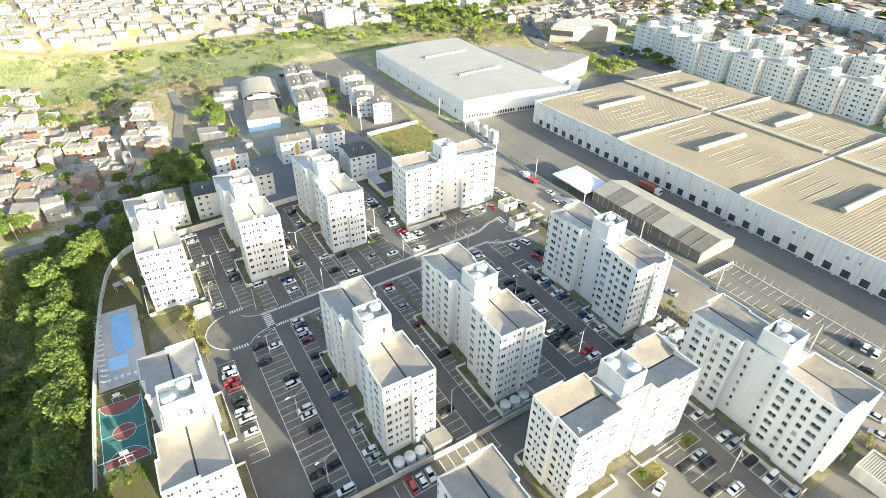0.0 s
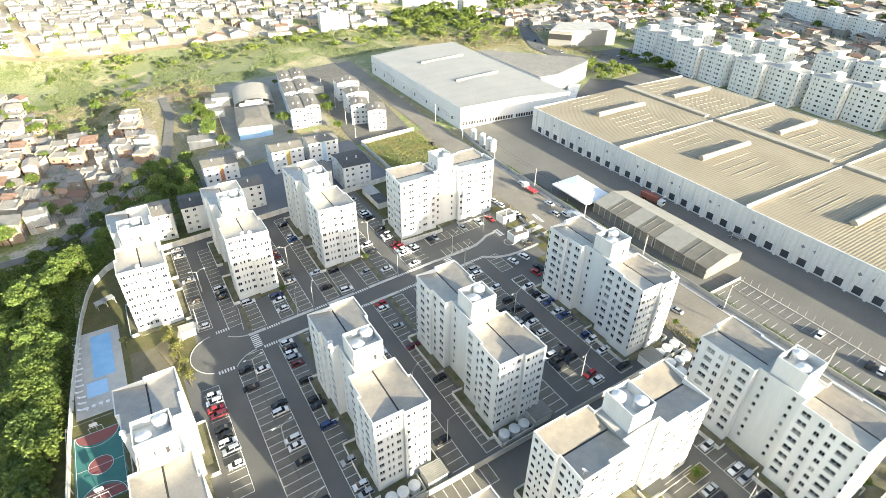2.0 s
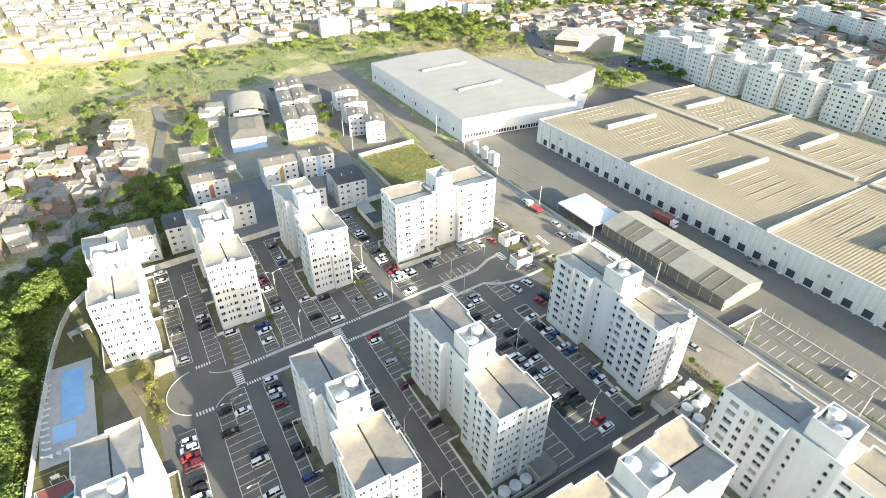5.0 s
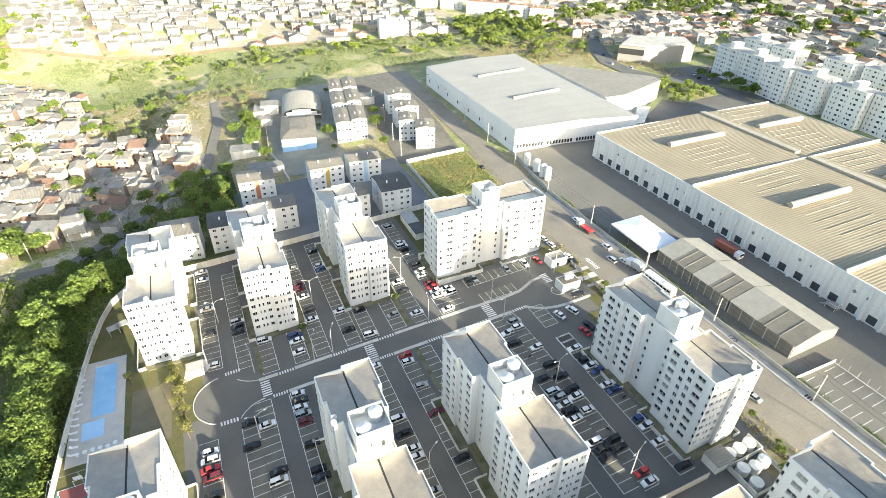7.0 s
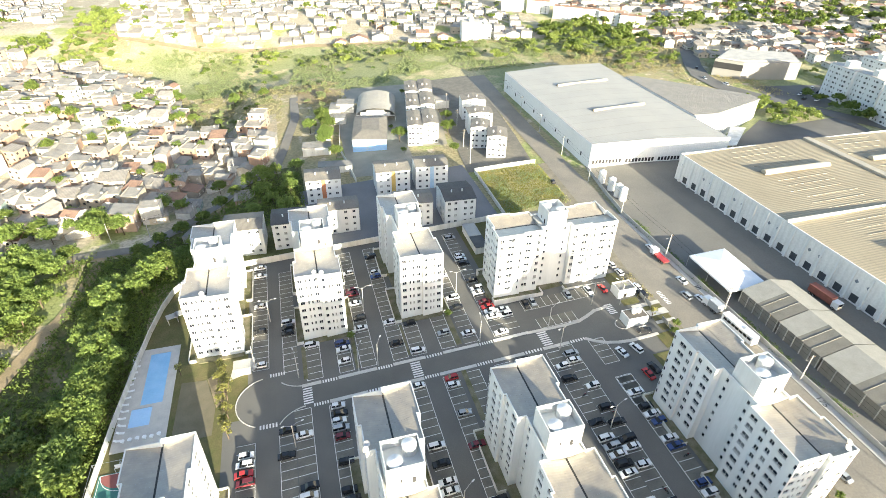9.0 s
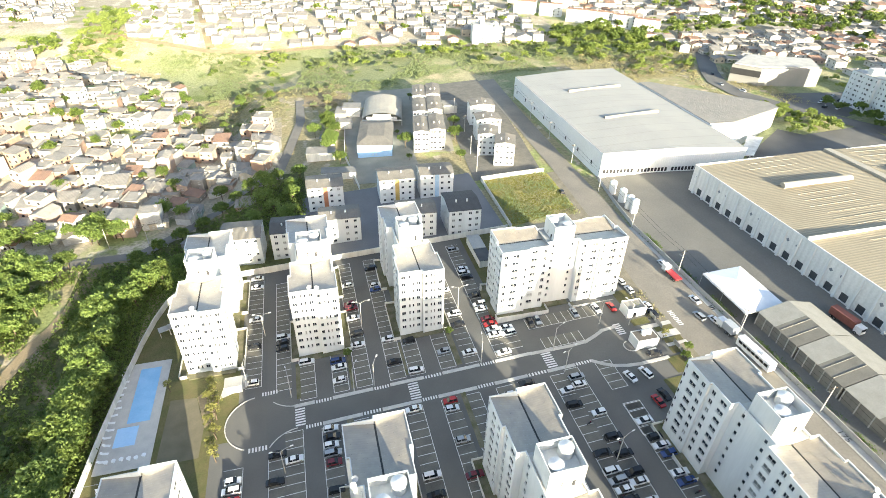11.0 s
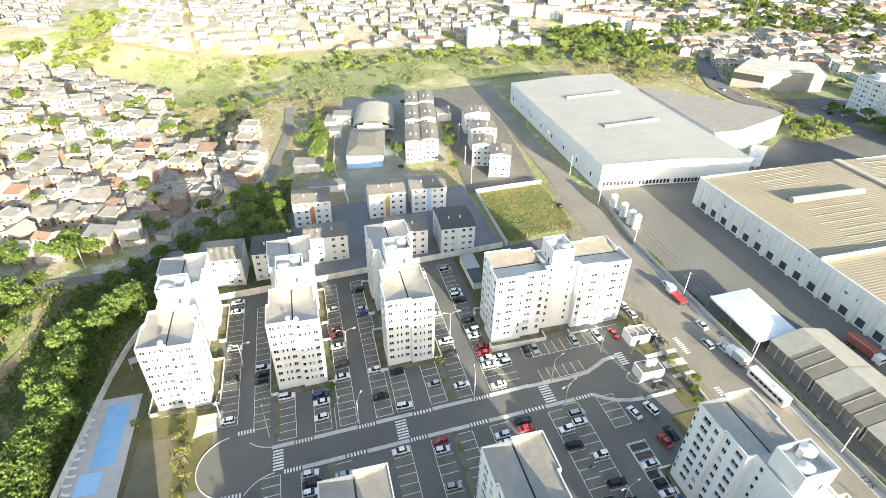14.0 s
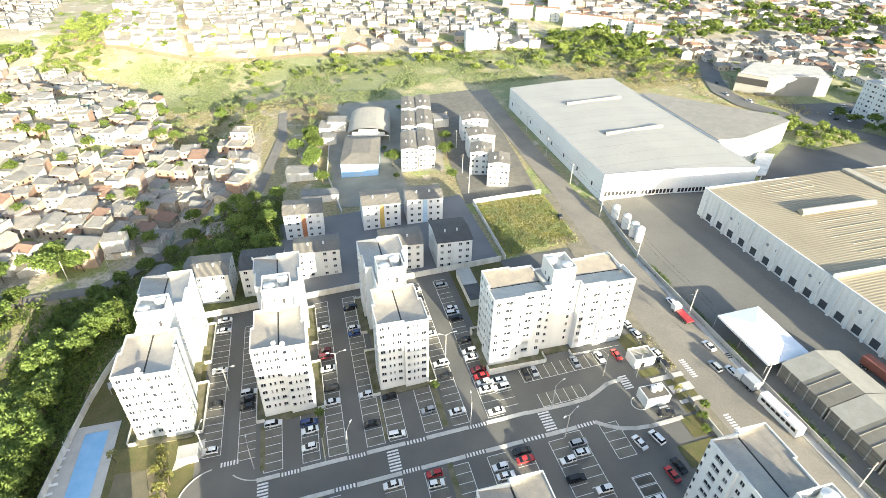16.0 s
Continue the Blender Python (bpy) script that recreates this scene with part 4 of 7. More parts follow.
for o, mat_w, name in ((pool_out, WATER, "clear blue water of the long swimming pool"), (kid_out, WATER_SHALLOW, "pale blue water of the square paddling pool")):
    built("water", Geo().face([(x, y, PZ - 0.12) for x, y in o]), mat_w, name)
for i in range(13):
    x, y = -26.9 + random.uniform(-0.3, 0.4), 138 + 2.4 * i
    lounger = thing("sun_lounger", Geo().box(-0.95, 0.4, -0.32, 0.32, 0.28, 0.38), CANVAS, "white sun lounger on the pool terrace", "lounger", "pool loungers")
    part("backrest", Geo().face([(0.4, -0.32, 0.36), (0.4, 0.32, 0.36), (1.0, 0.32, 0.75), (1.0, -0.32, 0.75)]).face([(1.0, -0.32, 0.70), (1.0, 0.32, 0.70), (0.4, 0.32, 0.31), (0.4, -0.32, 0.31)]), CANVAS, lounger)
    for a, b in ((-0.85, -0.25), (-0.85, 0.25), (0.35, -0.25), (0.35, 0.25)):
        part("leg", Geo().box(a - 0.03, a + 0.03, b - 0.03, b + 0.03, 0, 0.3), FRAME, lounger)
    lounger.matrix_basis = pose(x, y, PZ, 0, 0, random.uniform(-15, 15) + 180)
for i in range(6):
    x, y = -25.5 + 1.7 * i, 137.4 + random.uniform(-0.8, 0.8)
    t = thing("patio_table", Geo().cone(0, 0, 0.68, 0.74, 0.55, 0.55, 14), CANVAS, "round white plastic table on the pool terrace", "table", "pool tables")
    part("leg", Geo().cone(0, 0, 0, 0.68, 0.25, 0.06, 10), CANVAS, t)
    t.matrix_basis = pose(x, y, PZ)

CZ = slope(-24) + 0.12
court = Geo().box(-29.2, -18.2, 106.4, 128.8, CZ - 1.2, CZ)
built("floor", court, COURT, "green painted multi-sport court")


def disc(cx, cy, rx, ry, z, a0=0.0, a1=360.0, n=28):
    g = Geo()
    ring = [(cx + rx * math.cos(radians(mix(a0, a1, i / n))), cy + ry * math.sin(radians(mix(a0, a1, i / n))), z) for i in range(n + 1)]
    g.face(ring[:-1] if a1 - a0 > 359 else ring)
    return g


def hoop(cx, cy, r, w, z, a0=0.0, a1=360.0, n=28):
    g = Geo()
    for i in range(n):
        s, e = radians(mix(a0, a1, i / n)), radians(mix(a0, a1, (i + 1) / n))
        g.face([(cx + q * math.cos(a), cy + q * math.sin(a), z) for q, a in ((r - w, s), (r, s), (r, e), (r - w, e))])
    return g


built("trim", disc(-23.6, 117.2, 2.7, 2.7, CZ + 0.015), COURT_RED, "dull red centre circle of the court")
built("trim", disc(-23.7, 128.6, 5.0, 4.2, CZ + 0.015, 180, 360), COURT_RED, "dull red goal area of the court")
built("trim", disc(-23.7, 106.6, 5.0, 4.2, CZ + 0.015, 0, 180), COURT_RED, "dull red goal area of the court")
lines = Geo()
for g in (hoop(-23.6, 117.2, 2.8, 0.12, CZ + 0.03), hoop(-23.7, 128.6, 5.0, 0.12, CZ + 0.03, 180, 360), hoop(-23.7, 106.6, 5.0, 0.12, CZ + 0.03, 0, 180)):
    lines.add(g, Matrix.Identity(4))
for r in (rect(-28.9, -28.78, 106.6, 128.6), rect(-18.62, -18.5, 106.6, 128.6), rect(-28.9, -18.5, 128.48, 128.6), rect(-28.9, -18.5, 106.6, 106.72), rect(-28.9, -18.5, 117.14, 117.26)):
    lines.face([(x, y, CZ + 0.03) for x, y in r])
built("trim", lines, PAINT, "white painted court lines")
for y, s in ((106.8, 1), (128.4, -1)):
    hoop_stand = thing("basketball_stand", Geo().tube((-23.7, y - 0.9 * s, CZ), (-23.7, y - 0.9 * s, CZ + 3.2), 0.09).tube((-23.7, y - 0.9 * s, CZ + 3.2), (-23.7, y + 0.5 * s, CZ + 3.4), 0.07), STEEL,
                       "steel basketball stand with a white board", "basketball stand", "court stands")
    part("backboard", Geo().box(-24.6, -22.8, y + 0.5 * s - 0.04, y + 0.5 * s + 0.04, CZ + 2.8, CZ + 3.9), CANVAS, hoop_stand, "white backboard")
    part("rim", hoop(-23.7, y + 0.95 * s, 0.24, 0.04, CZ + 3.0), COURT_RED, hoop_stand)
    goal = Geo()
    for a, b in (((-25.2, 0), (-25.2, 2)), ((-22.2, 0), (-22.2, 2))):
        goal.tube((a[0], y, CZ), (b[0], y, CZ + 2.05), 0.06)
    goal.tube((-25.2, y, CZ + 2.0), (-22.2, y, CZ + 2.0), 0.06)
    thing("goal_frame", goal, CANVAS, "white steel goal frame on the court", "goal", "court goals")
fence = thing("court_fence", Geo().tube((-29.6, 106.0, CZ + 3.8), (-17.8, 106.0, CZ + 3.8), 0.05).tube((-29.6, 129.2, CZ + 3.8), (-17.8, 129.2, CZ + 3.8), 0.05)
              .tube((-29.6, 106.0, CZ + 3.8), (-29.6, 129.2, CZ + 3.8), 0.05).tube((-17.8, 106.0, CZ + 3.8), (-17.8, 129.2, CZ + 3.8), 0.05), STEEL, "tall steel fence frame round the court", "fence")
for x in (-29.6, -23.7, -17.8):
    for y in (106.0, 129.2):
        part("post", Geo().tube((x, y, CZ - 0.6), (x, y, CZ + 3.9), 0.06), STEEL, fence)
for y in (111.8, 117.6, 123.4):
    for x in (-29.6, -17.8):
        part("post", Geo().tube((x, y, CZ - 0.6), (x, y, CZ + 3.9), 0.06), STEEL, fence)

# sand court and playground by the pool
# brown sheet painted in the outline of the tower's shadow on the lawn
built("ground", sheet([(-14.1, 134.0), (-4.2, 134.0), (-3.8, 143.2), (-6.7, 154.0), (-13.5, 154.6)], 0.02), material("lawn_shadow_brown", (0.17, 0.145, 0.10), 1.0, (0.12, 0.11, 0.07), 0.3, 4.0, 0.8, 0.15), "brown lawn patch in the shape of the tower shadow")
built("pavement", sheet([(-6.6, 154.2), (-2.6, 157.4), (-1.2, 145.6), (-3.6, 143.0)], 0.03), SAND, "sandy play area beside the hall")
built("pavement", sheet([(-0.6, 152), (6.4, 154.5), (6.4, 160), (0.5, 158)], 0.03), DECK, "pale paved corner by the turning head")
kiosk = thing("kiosk", Geo().box(1.2, 5.4, 153.4, 156.6, slope(3) - 0.5, slope(3) + 2.6), WHITE_OLD, "small white kiosk by the turning head", "hut")
part("roof", Geo().box(0.9, 5.7, 153.1, 156.9, slope(3) + 2.6, slope(3) + 2.8), CONCRETE, kiosk)
for x, y in ((-19.0, 183.0), (-16.5, 184.2)):
    shed = thing("pergola", Geo().box(-1.6, 1.6, -1.3, 1.3, 2.2, 2.35), CONCRETE, "small concrete pergola on the lawn", "pergola", "lawn pergolas")
    for a in (-1.4, 1.4):
        for b in (-1.1, 1.1):
            part("post", Geo().box(a - 0.1, a + 0.1, b - 0.1, b + 0.1, -0.3, 2.2), CONCRETE, shed)
    shed.matrix_basis = pose(x, y, slope(x), 0, 0, 20)

# ---- gatehouse ----
GZ = slope(122)
gate = thing("gatehouse", Geo().box(117.5, 124.4, 136.6, 141.1, GZ - 0.6, GZ + 3.1), WHITE, "white gatehouse with a flat dark roof", "gatehouse")
part("roof", Geo().box(117.8, 124.1, 136.9, 140.8, GZ + 2.9, GZ + 3.14), material("dark_roof_felt", (0.11, 0.10, 0.09), 0.95), gate, "dark felt roof inside a parapet")
for x in (118.9, 121.0, 123.1):
    w = part("window", window_mesh(1.3, 1.0), None, gate)
    w.matrix_basis = pose(x, 136.6 - 0.03, GZ + 1.7)
for x in (120.6, 122.3):
    copy_thing(tank_a, pose(x, 139.2, GZ + 3.14) @ Matrix.Scale(0.55, 4))
store = thing("store_hut", Geo().box(121.9, 128.3, 149.6, 154.2, GZ - 0.6, GZ + 3.0).box(121.9, 128.3, 149.6, 149.8, GZ + 3.0, GZ + 3.5).box(121.9, 128.3, 154.0, 154.2, GZ + 3.0, GZ + 3.5).box(121.9, 122.1, 149.8, 154.0, GZ + 3.0, GZ + 3.5).box(128.1, 128.3, 149.8, 154.0, GZ + 3.0, GZ + 3.5), WHITE, "small white store hut by the gate", "hut")
part("roof", Geo().box(122.1, 128.1, 149.8, 154.0, GZ + 2.9, GZ + 3.08), GREY_ROOF, store)
part("door", Geo().box(124.0, 125.0, 149.55, 149.62, GZ - 0.4, GZ + 1.8), DARK, store)
for x, y, w, d in ((123.5, 156.5, 5, 6), (127.0, 132.4, 3, 2.6)):
    built("ground", sheet(rect(x, x + w, y, y + d), 0.08), GRASS, "small planted bed by the gate")
for y in (128, 131.5, 135, 144, 147.5):
    bar = thing("gate_leaf", Geo().box(-0.05, 0.05, -1.5, 1.5, 0.1, 1.7), STEEL, "steel gate leaf at the estate entrance", "gate", "entrance gates")
    bar.matrix_basis = on_slope(129.6, y)

annex = thing("garden_shed", Geo().box(86.0, 90.6, 188.6, 205.4, 1.0, 4.4), WHITE_OLD, "long low white shed on the grass strip", "shed")
part("roof", Geo().box(85.8, 90.8, 188.4, 196.4, 4.4, 4.6), material("dark_shed_felt", (0.10, 0.10, 0.10), 0.9), annex, "dark flat roof")
part("roof", Geo().box(85.8, 90.8, 196.5, 205.6, 4.4, 4.75), CONCRETE, annex, "pale flat roof")
for y in (190.6, 194.2, 199.0, 202.6):
    part("window", window_mesh(1.0, 0.8), None, annex).matrix_basis = pose(86.0 - 0.03, y, 3.1, 0, 0, -90)

# ---- warehouses ----
FZ = 7.3
BX0, BX1, BY0, BY1, BH = 190.2, 308.0, -92.0, 216.0, 11.6
big = Geo()
DOORS = [(BY1 - 6.4 - 6.05 * i) for i in range(50)]
cols = [(BY1 - y, 2.8) for y in DOORS if y > BY0 + 3]
found = facade(big, (BX0, BY1), (BX0, BY0), FZ - 0.5, FZ + BH, cols, [(FZ + 1.9, 2.9)], 0.35, 0)
for p, q in (((BX0, BY0), (BX1, BY0)), ((BX1, BY0), (BX1, BY1)), ((BX1, BY1), (BX0, BY1))):
    big.face([(*p, FZ - 0.5), (*q, FZ - 0.5), (*q, FZ + BH), (*p, FZ + BH)], 0)
store_big = thing("warehouse", big, PANEL, "huge white warehouse with dock doors and tan roof", "warehouse")
for m, w, h in found:
    ob = part("dock_door", WINDOW_MESH.setdefault("dock", Geo().box(-w / 2, w / 2, 0.0, 0.08, -h / 2, h / 2).mesh("dock_door", [DOOR])), None, store_big)
    ob.matrix_basis = m
pil = Geo().box(-0.45, 0.0, -0.25, 0.25, -0.5, BH - 0.4).box(-0.8, 0.0, -0.4, 0.4, -0.5, 1.0).mesh("pilaster", [WHITE])
vent = Geo().face([(-0.03, -0.75, 0), (-0.03, 0, -0.75), (-0.03, 0.75, 0), (-0.03, 0, 0.75)][::-1]).mesh("vent", [material("vent_grille", (0.20, 0.22, 0.25), 0.6)])
for i, y in enumerate(DOORS):
    if y < BY0 + 3:
        continue
    part("pilaster", pil, None, store_big).matrix_basis = pose(BX0, y + 3.0, FZ)
    if i % 3 != 1:
        part("vent", vent, None, store_big, "diamond vent grille").matrix_basis = pose(BX0, y + (1.5 if i % 3 else 3.4), FZ + 7.6)
part("parapet", Geo().box(BX0 - 0.06, BX0 + 0.35, BY0, BY1, FZ + BH - 0.2, FZ + BH + 0.35).box(BX0, BX1, BY1 - 0.35, BY1 + 0.06, FZ + BH - 0.2, FZ + BH + 0.5), WHITE, store_big)
stairs = thing("dock_stairs", Geo().box(-3.4, 0, -1.6, 1.6, 1.1, 1.25), STEEL, "white steel dock platform with steps", "stairs")
for i in range(5):
    part("step", Geo().box(-3.4, -2.4, 1.65 + 0.32 * i, 1.95 + 0.32 * i, 0.98 - 0.2 * i, 1.04 - 0.2 * i), STEEL, stairs)
for a, b in ((-3.3, -1.5), (-3.3, 1.5), (-0.4, -1.5), (-1.8, -1.5)):
    part("post", Geo().box(a - 0.05, a + 0.05, b - 0.05, b + 0.05, -0.4, 2.2), CANVAS, stairs)
part("rail", Geo().box(-3.35, -0.4, -1.55, -1.48, 2.1, 2.2).box(-3.35, -3.27, -1.5, 1.5, 2.1, 2.2), CANVAS, stairs)
stairs.matrix_basis = pose(BX0 - 0.5, 92.4, FZ)
SPANS = [(156.2, 216.0), (94.6, 156.2), (33.0, 94.6), (-29.0, 33.0), (-92.0, -29.0)]
rib = Geo().box(0, 25, -0.09, 0.09, 0, 0.10).mesh("roof_rib", [material("pale_roof_rib", (0.40, 0.355, 0.27), 0.7)])
for y0, y1 in SPANS:
    RZ = FZ + BH
    roof = Geo().face([(BX0 + 0.35, y0, RZ - 0.3), (250, y0, RZ + 0.9), (250, y1, RZ + 0.9), (BX0 + 0.35, y1, RZ - 0.3)]).face([(250, y0, RZ + 0.9), (BX1, y0, RZ - 0.3), (BX1, y1, RZ - 0.3), (250, y1, RZ + 0.9)])
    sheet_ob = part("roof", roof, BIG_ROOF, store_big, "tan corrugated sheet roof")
    part("firewall", Geo().box(BX0, BX1, y0 - 0.3, y0 + 0.3, RZ - 0.6, RZ + 1.15), WHITE_OLD, store_big, "white parapet between roof spans")
    part("ridge_beam", Geo().prism([(256.0, y0 + 5), (259.4, y0 + 5), (259.4, y1 - 0.5), (256.0, y1 - 0.5)], RZ + 0.3, RZ + 1.8), VENT_METAL, store_big, "grey box vent along the roof")
    ym = (y0 + y1) / 2 + 4
    for xa, xb in ((210.5, 244), (267.5, 299)):
        mon = Geo().box(xa + 0.4, xb - 0.4, ym - 0.9, ym + 0.9, RZ - 0.3, RZ + 1.0)
        arcs = [(1.5 * math.cos(radians(a)), 1.5 * math.sin(radians(a))) for a in range(0, 181, 20)]
        for (p, q), (r, s) in zip(arcs, arcs[1:]):
            mon.face([(xa, ym + p, RZ + 0.8 + q), (xa, ym + r, RZ + 0.8 + s), (xb, ym + r, RZ + 0.8 + s), (xb, ym + p, RZ + 0.8 + q)][::-1])
        mon.face([(xa, ym + p, RZ + 0.8 + q) for p, q in arcs]).face([(xb, ym + p, RZ + 0.8 + q) for p, q in reversed(arcs)])
        part("roof_monitor", mon, VENT_METAL, store_big, "rounded beige ridge vent")
    for i in range(1, 13):
        y = mix(y0, y1, i / 13) + random.uniform(-0.4, 0.4)
        for x, s in ((BX0 + 20, 1), (265, 1)):
            if abs(y - ym) < 2.2:
                continue
            o = part("roof_rib", rib, None, store_big)
            o.matrix_basis = pose(x + random.uniform(-2, 4), y, RZ + 0.15 if x < 250 else RZ + 0.72, 0, -math.degrees(math.atan(1.2 / 60)) if x < 250 else math.degrees(math.atan(1.2 / 58)), 0)

WZ, WH = 6.2, 11.4
white = Geo().prism([(158.6, 237.5), (228.0, 229.5), (233, 362), (162.0, 356)], WZ - 1.5, WZ + WH)
white_store = thing("warehouse", white, [PANEL_X], "large white warehouse with a smooth pale roof", "warehouse")
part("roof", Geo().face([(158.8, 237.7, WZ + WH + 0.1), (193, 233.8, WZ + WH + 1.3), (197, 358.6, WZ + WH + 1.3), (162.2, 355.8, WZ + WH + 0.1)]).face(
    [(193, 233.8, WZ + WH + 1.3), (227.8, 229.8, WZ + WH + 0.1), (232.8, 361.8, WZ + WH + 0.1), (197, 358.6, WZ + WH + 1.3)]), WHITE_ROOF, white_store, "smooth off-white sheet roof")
part("gable_trim", Geo().prism([(158.5, 237.4), (193, 233.4), (228.1, 229.4), (228.1, 229.7), (193, 233.7), (158.5, 237.7)], WZ + WH - 0.4, lambda x, y: WZ + WH + 0.3 + 1.2 * (1 - abs(x - 193) / 35)), WHITE, white_store)
for (xa, ya), (xb, yb) in (((180.5, 319.5), (216, 324)), ((180.0, 276.0), (213, 279.5))):
    g = Geo()
    for s in range(8):
        a0, a1 = radians(22.5 * s), radians(22.5 * (s + 1))
        g.face([(xa, ya + math.cos(a0), WZ + WH + 0.7 + 1.3 * math.sin(a0)), (xb, yb + math.cos(a0), WZ + WH + 0.7 + 1.3 * math.sin(a0)),
                (xb, yb + math.cos(a1), WZ + WH + 0.7 + 1.3 * math.sin(a1)), (xa, ya + math.cos(a1), WZ + WH + 0.7 + 1.3 * math.sin(a1))])
    part("roof_monitor", g, VENT_METAL, white_store, "rounded white ridge vent")
slit = Geo().box(-0.55, 0.55, -0.08, 0.02, -0.9, 0.9).mesh("window", [DARK])
for i in range(40):
    f = (i + 1.2) / 42
    if i % 10 == 9:
        continue
    ob = part("window", slit, None, white_store, "narrow dark window")
    ob.matrix_basis = pose(mix(158.6, 228, f), mix(237.5, 229.5, f), WZ + 2.6, 0, 0, -6.6)
for i in range(8):
    f = (i + 0.6) / 8
    ob = part("window", slit, None, white_store, "narrow dark window")
    ob.matrix_basis = pose(mix(158.6, 162, f), mix(237.5, 356, f), WZ + 3.5, 0, 0, -91.6)
wing = thing("warehouse_wing", Geo().prism([(229.2, 256), (246.5, 253.0), (283, 272), (284, 280), (238, 328), (231.5, 328)], FZ - 1, FZ + 11), [PANEL_X], "white warehouse wing with a slanting grey roof", "warehouse")
part("roof", Geo().prism([(229.4, 258), (243.5, 257.5), (283.4, 271.6), (283.8, 280), (238, 327.6), (231.6, 327.6)], FZ + 11, FZ + 11.3), GREY_ROOF, wing, "grey sheet roof")
ramp = thing("loading_canopy", Geo().prism([(229.5, 233.5), (236, 232), (257, 250), (250, 253)], FZ + 4.4, FZ + 4.9), WHITE_OLD, "white loading canopy joining two warehouses", "canopy")
for x, y in ((232, 234.5), (240, 241.5), (249, 249.5), (236, 234), (252, 247.5)):
    part("post", Geo().box(x - 0.2, x + 0.2, y - 0.2, y + 0.2, FZ - 0.6, FZ + 4.4), WHITE, ramp)
office = thing("commercial_building", Geo().prism([(318, 352), (330, 338), (370, 329), (384, 352), (345, 372)], FZ - 2, FZ + 11.5), [material("grey_cladding", (0.25, 0.245, 0.23), 0.7, (0.21, 0.205, 0.195), 0.1, 2, 0.6, 0.05)], "grey clad commercial building with a flat roof", "building")
part("roof", Geo().prism([(320, 352), (331, 339.6), (369, 331), (382, 351.6), (345.4, 370)], FZ + 11.5, FZ + 12.3), CONCRETE, office)
part("window_band", Geo().prism([(317.6, 351.8), (329.8, 337.6), (330.4, 338.4), (318.4, 352.6)], FZ + 5.5, FZ + 9.5), DARK, office, "dark ribbon window")

# canopy tent, sheds, silos
tent = Geo()
ring4 = [(153.6, 137.2), (168.2, 137.0), (168.9, 158.4), (153.8, 157.8)]
TZ = slope(158) + 4.3
r0, r1 = (160.8, 144.6, TZ + 1.1), (161.2, 151.0, TZ + 1.1)
c = [(x, y, TZ) for x, y in ring4]
for f in ([c[0], c[1], r0], [c[1], c[2], r1, r0], [c[2], c[3], r1], [c[3], c[0], r0, r1]):
    tent.face(f)
for i in range(4):
    p, q = c[i], c[(i + 1) % 4]
    tent.face([(p[0], p[1], TZ - 0.6), (q[0], q[1], TZ - 0.6), q, p])
canopy = thing("canopy_tent", tent, CANVAS, "large white hipped canvas canopy in the yard", "tent")
for x, y in ring4 + [(153.7, 147.5), (168.5, 147.5), (161, 137.1), (161.3, 158.1)]:
    part("post", Geo().tube((x, y, slope(x) - 0.2), (x, y, TZ), 0.09), STEEL, canopy)
shed_z = slope(164)
for y0, y1 in ((121.2, 136.6), (106.0, 121.0), (83.6, 105.8)):
    ym = mix(y0, y1, 0.55)
    walls = Geo()
    for ya in (y0 + 0.1, y1 - 0.1):
        walls.face([(157.6, ya, shed_z - 0.8), (176.2, ya, shed_z - 0.8), (176.2, ya, shed_z + 4.3), (167.2, ya, shed_z + 6.5), (157.6, ya, shed_z + 4.3)])
    for x in (157.6, 176.2):
        walls.face([(x, y0 + 0.1, shed_z - 0.8), (x, y1 - 0.1, shed_z - 0.8), (x, y1 - 0.1, shed_z + 4.3), (x, y0 + 0.1, shed_z + 4.3)])
    shed = thing("storage_shed", walls, [SHED_WALL], "gabled storage shed with pale and dark sheets", "shed", "yard sheds")
    # west slope half dark, half pale; east slope pale throughout
    for ya, yb, mt in ((y0, ym, SHED_DARK), (ym, y1, SHED_LIGHT)):
        for xa, za, xb, zb in ((157.2, shed_z + 4.2, 167.2, shed_z + 6.6), (167.2, shed_z + 6.6, 176.6, shed_z + 4.2)):
            g = Geo().face([(xa, ya, za), (xb, ya, zb), (xb, yb, zb), (xa, yb, za)]).face([(xa, yb, za - 0.08), (xb, yb, zb - 0.08), (xb, ya, zb - 0.08), (xa, ya, za - 0.08)])
            part("roof_sheet", g, mt if xa < 160 else SHED_LIGHT, shed)
    for j in (2, 4):
        yy = mix(y0, ym, j / 5)
        part("batten", Geo().tube((157.2, yy, shed_z + 4.28), (167.2, yy, shed_z + 6.68), 0.05), SHED_LIGHT, shed)
    for j in range(6):
        yy = mix(y0 + 0.4, y1 - 0.4, j / 5)
        part("post", Geo().box(157.35, 157.6, yy - 0.12, yy + 0.12, shed_z - 0.8, shed_z + 4.25), CONCRETE, shed)
silo_a = None
for x, y in ((157.2, 223.0), (157.6, 215.5), (157.4, 209.6), (157.6, 206.0)):
    if silo_a is None:
        silo_a = thing("storage_silo", Geo().cone(0, 0, -0.3, 5.6, 1.55, 1.55, 18, cap=False).cone(0, 0, 5.6, 6.4, 1.55, 0.3, 18), WHITE, "white upright storage silo by the road", "silo", "roadside silos")
        silo_a.matrix_basis = pose(x, y, slope(x))
    else:
        copy_thing(silo_a, pose(x, y, slope(x)))

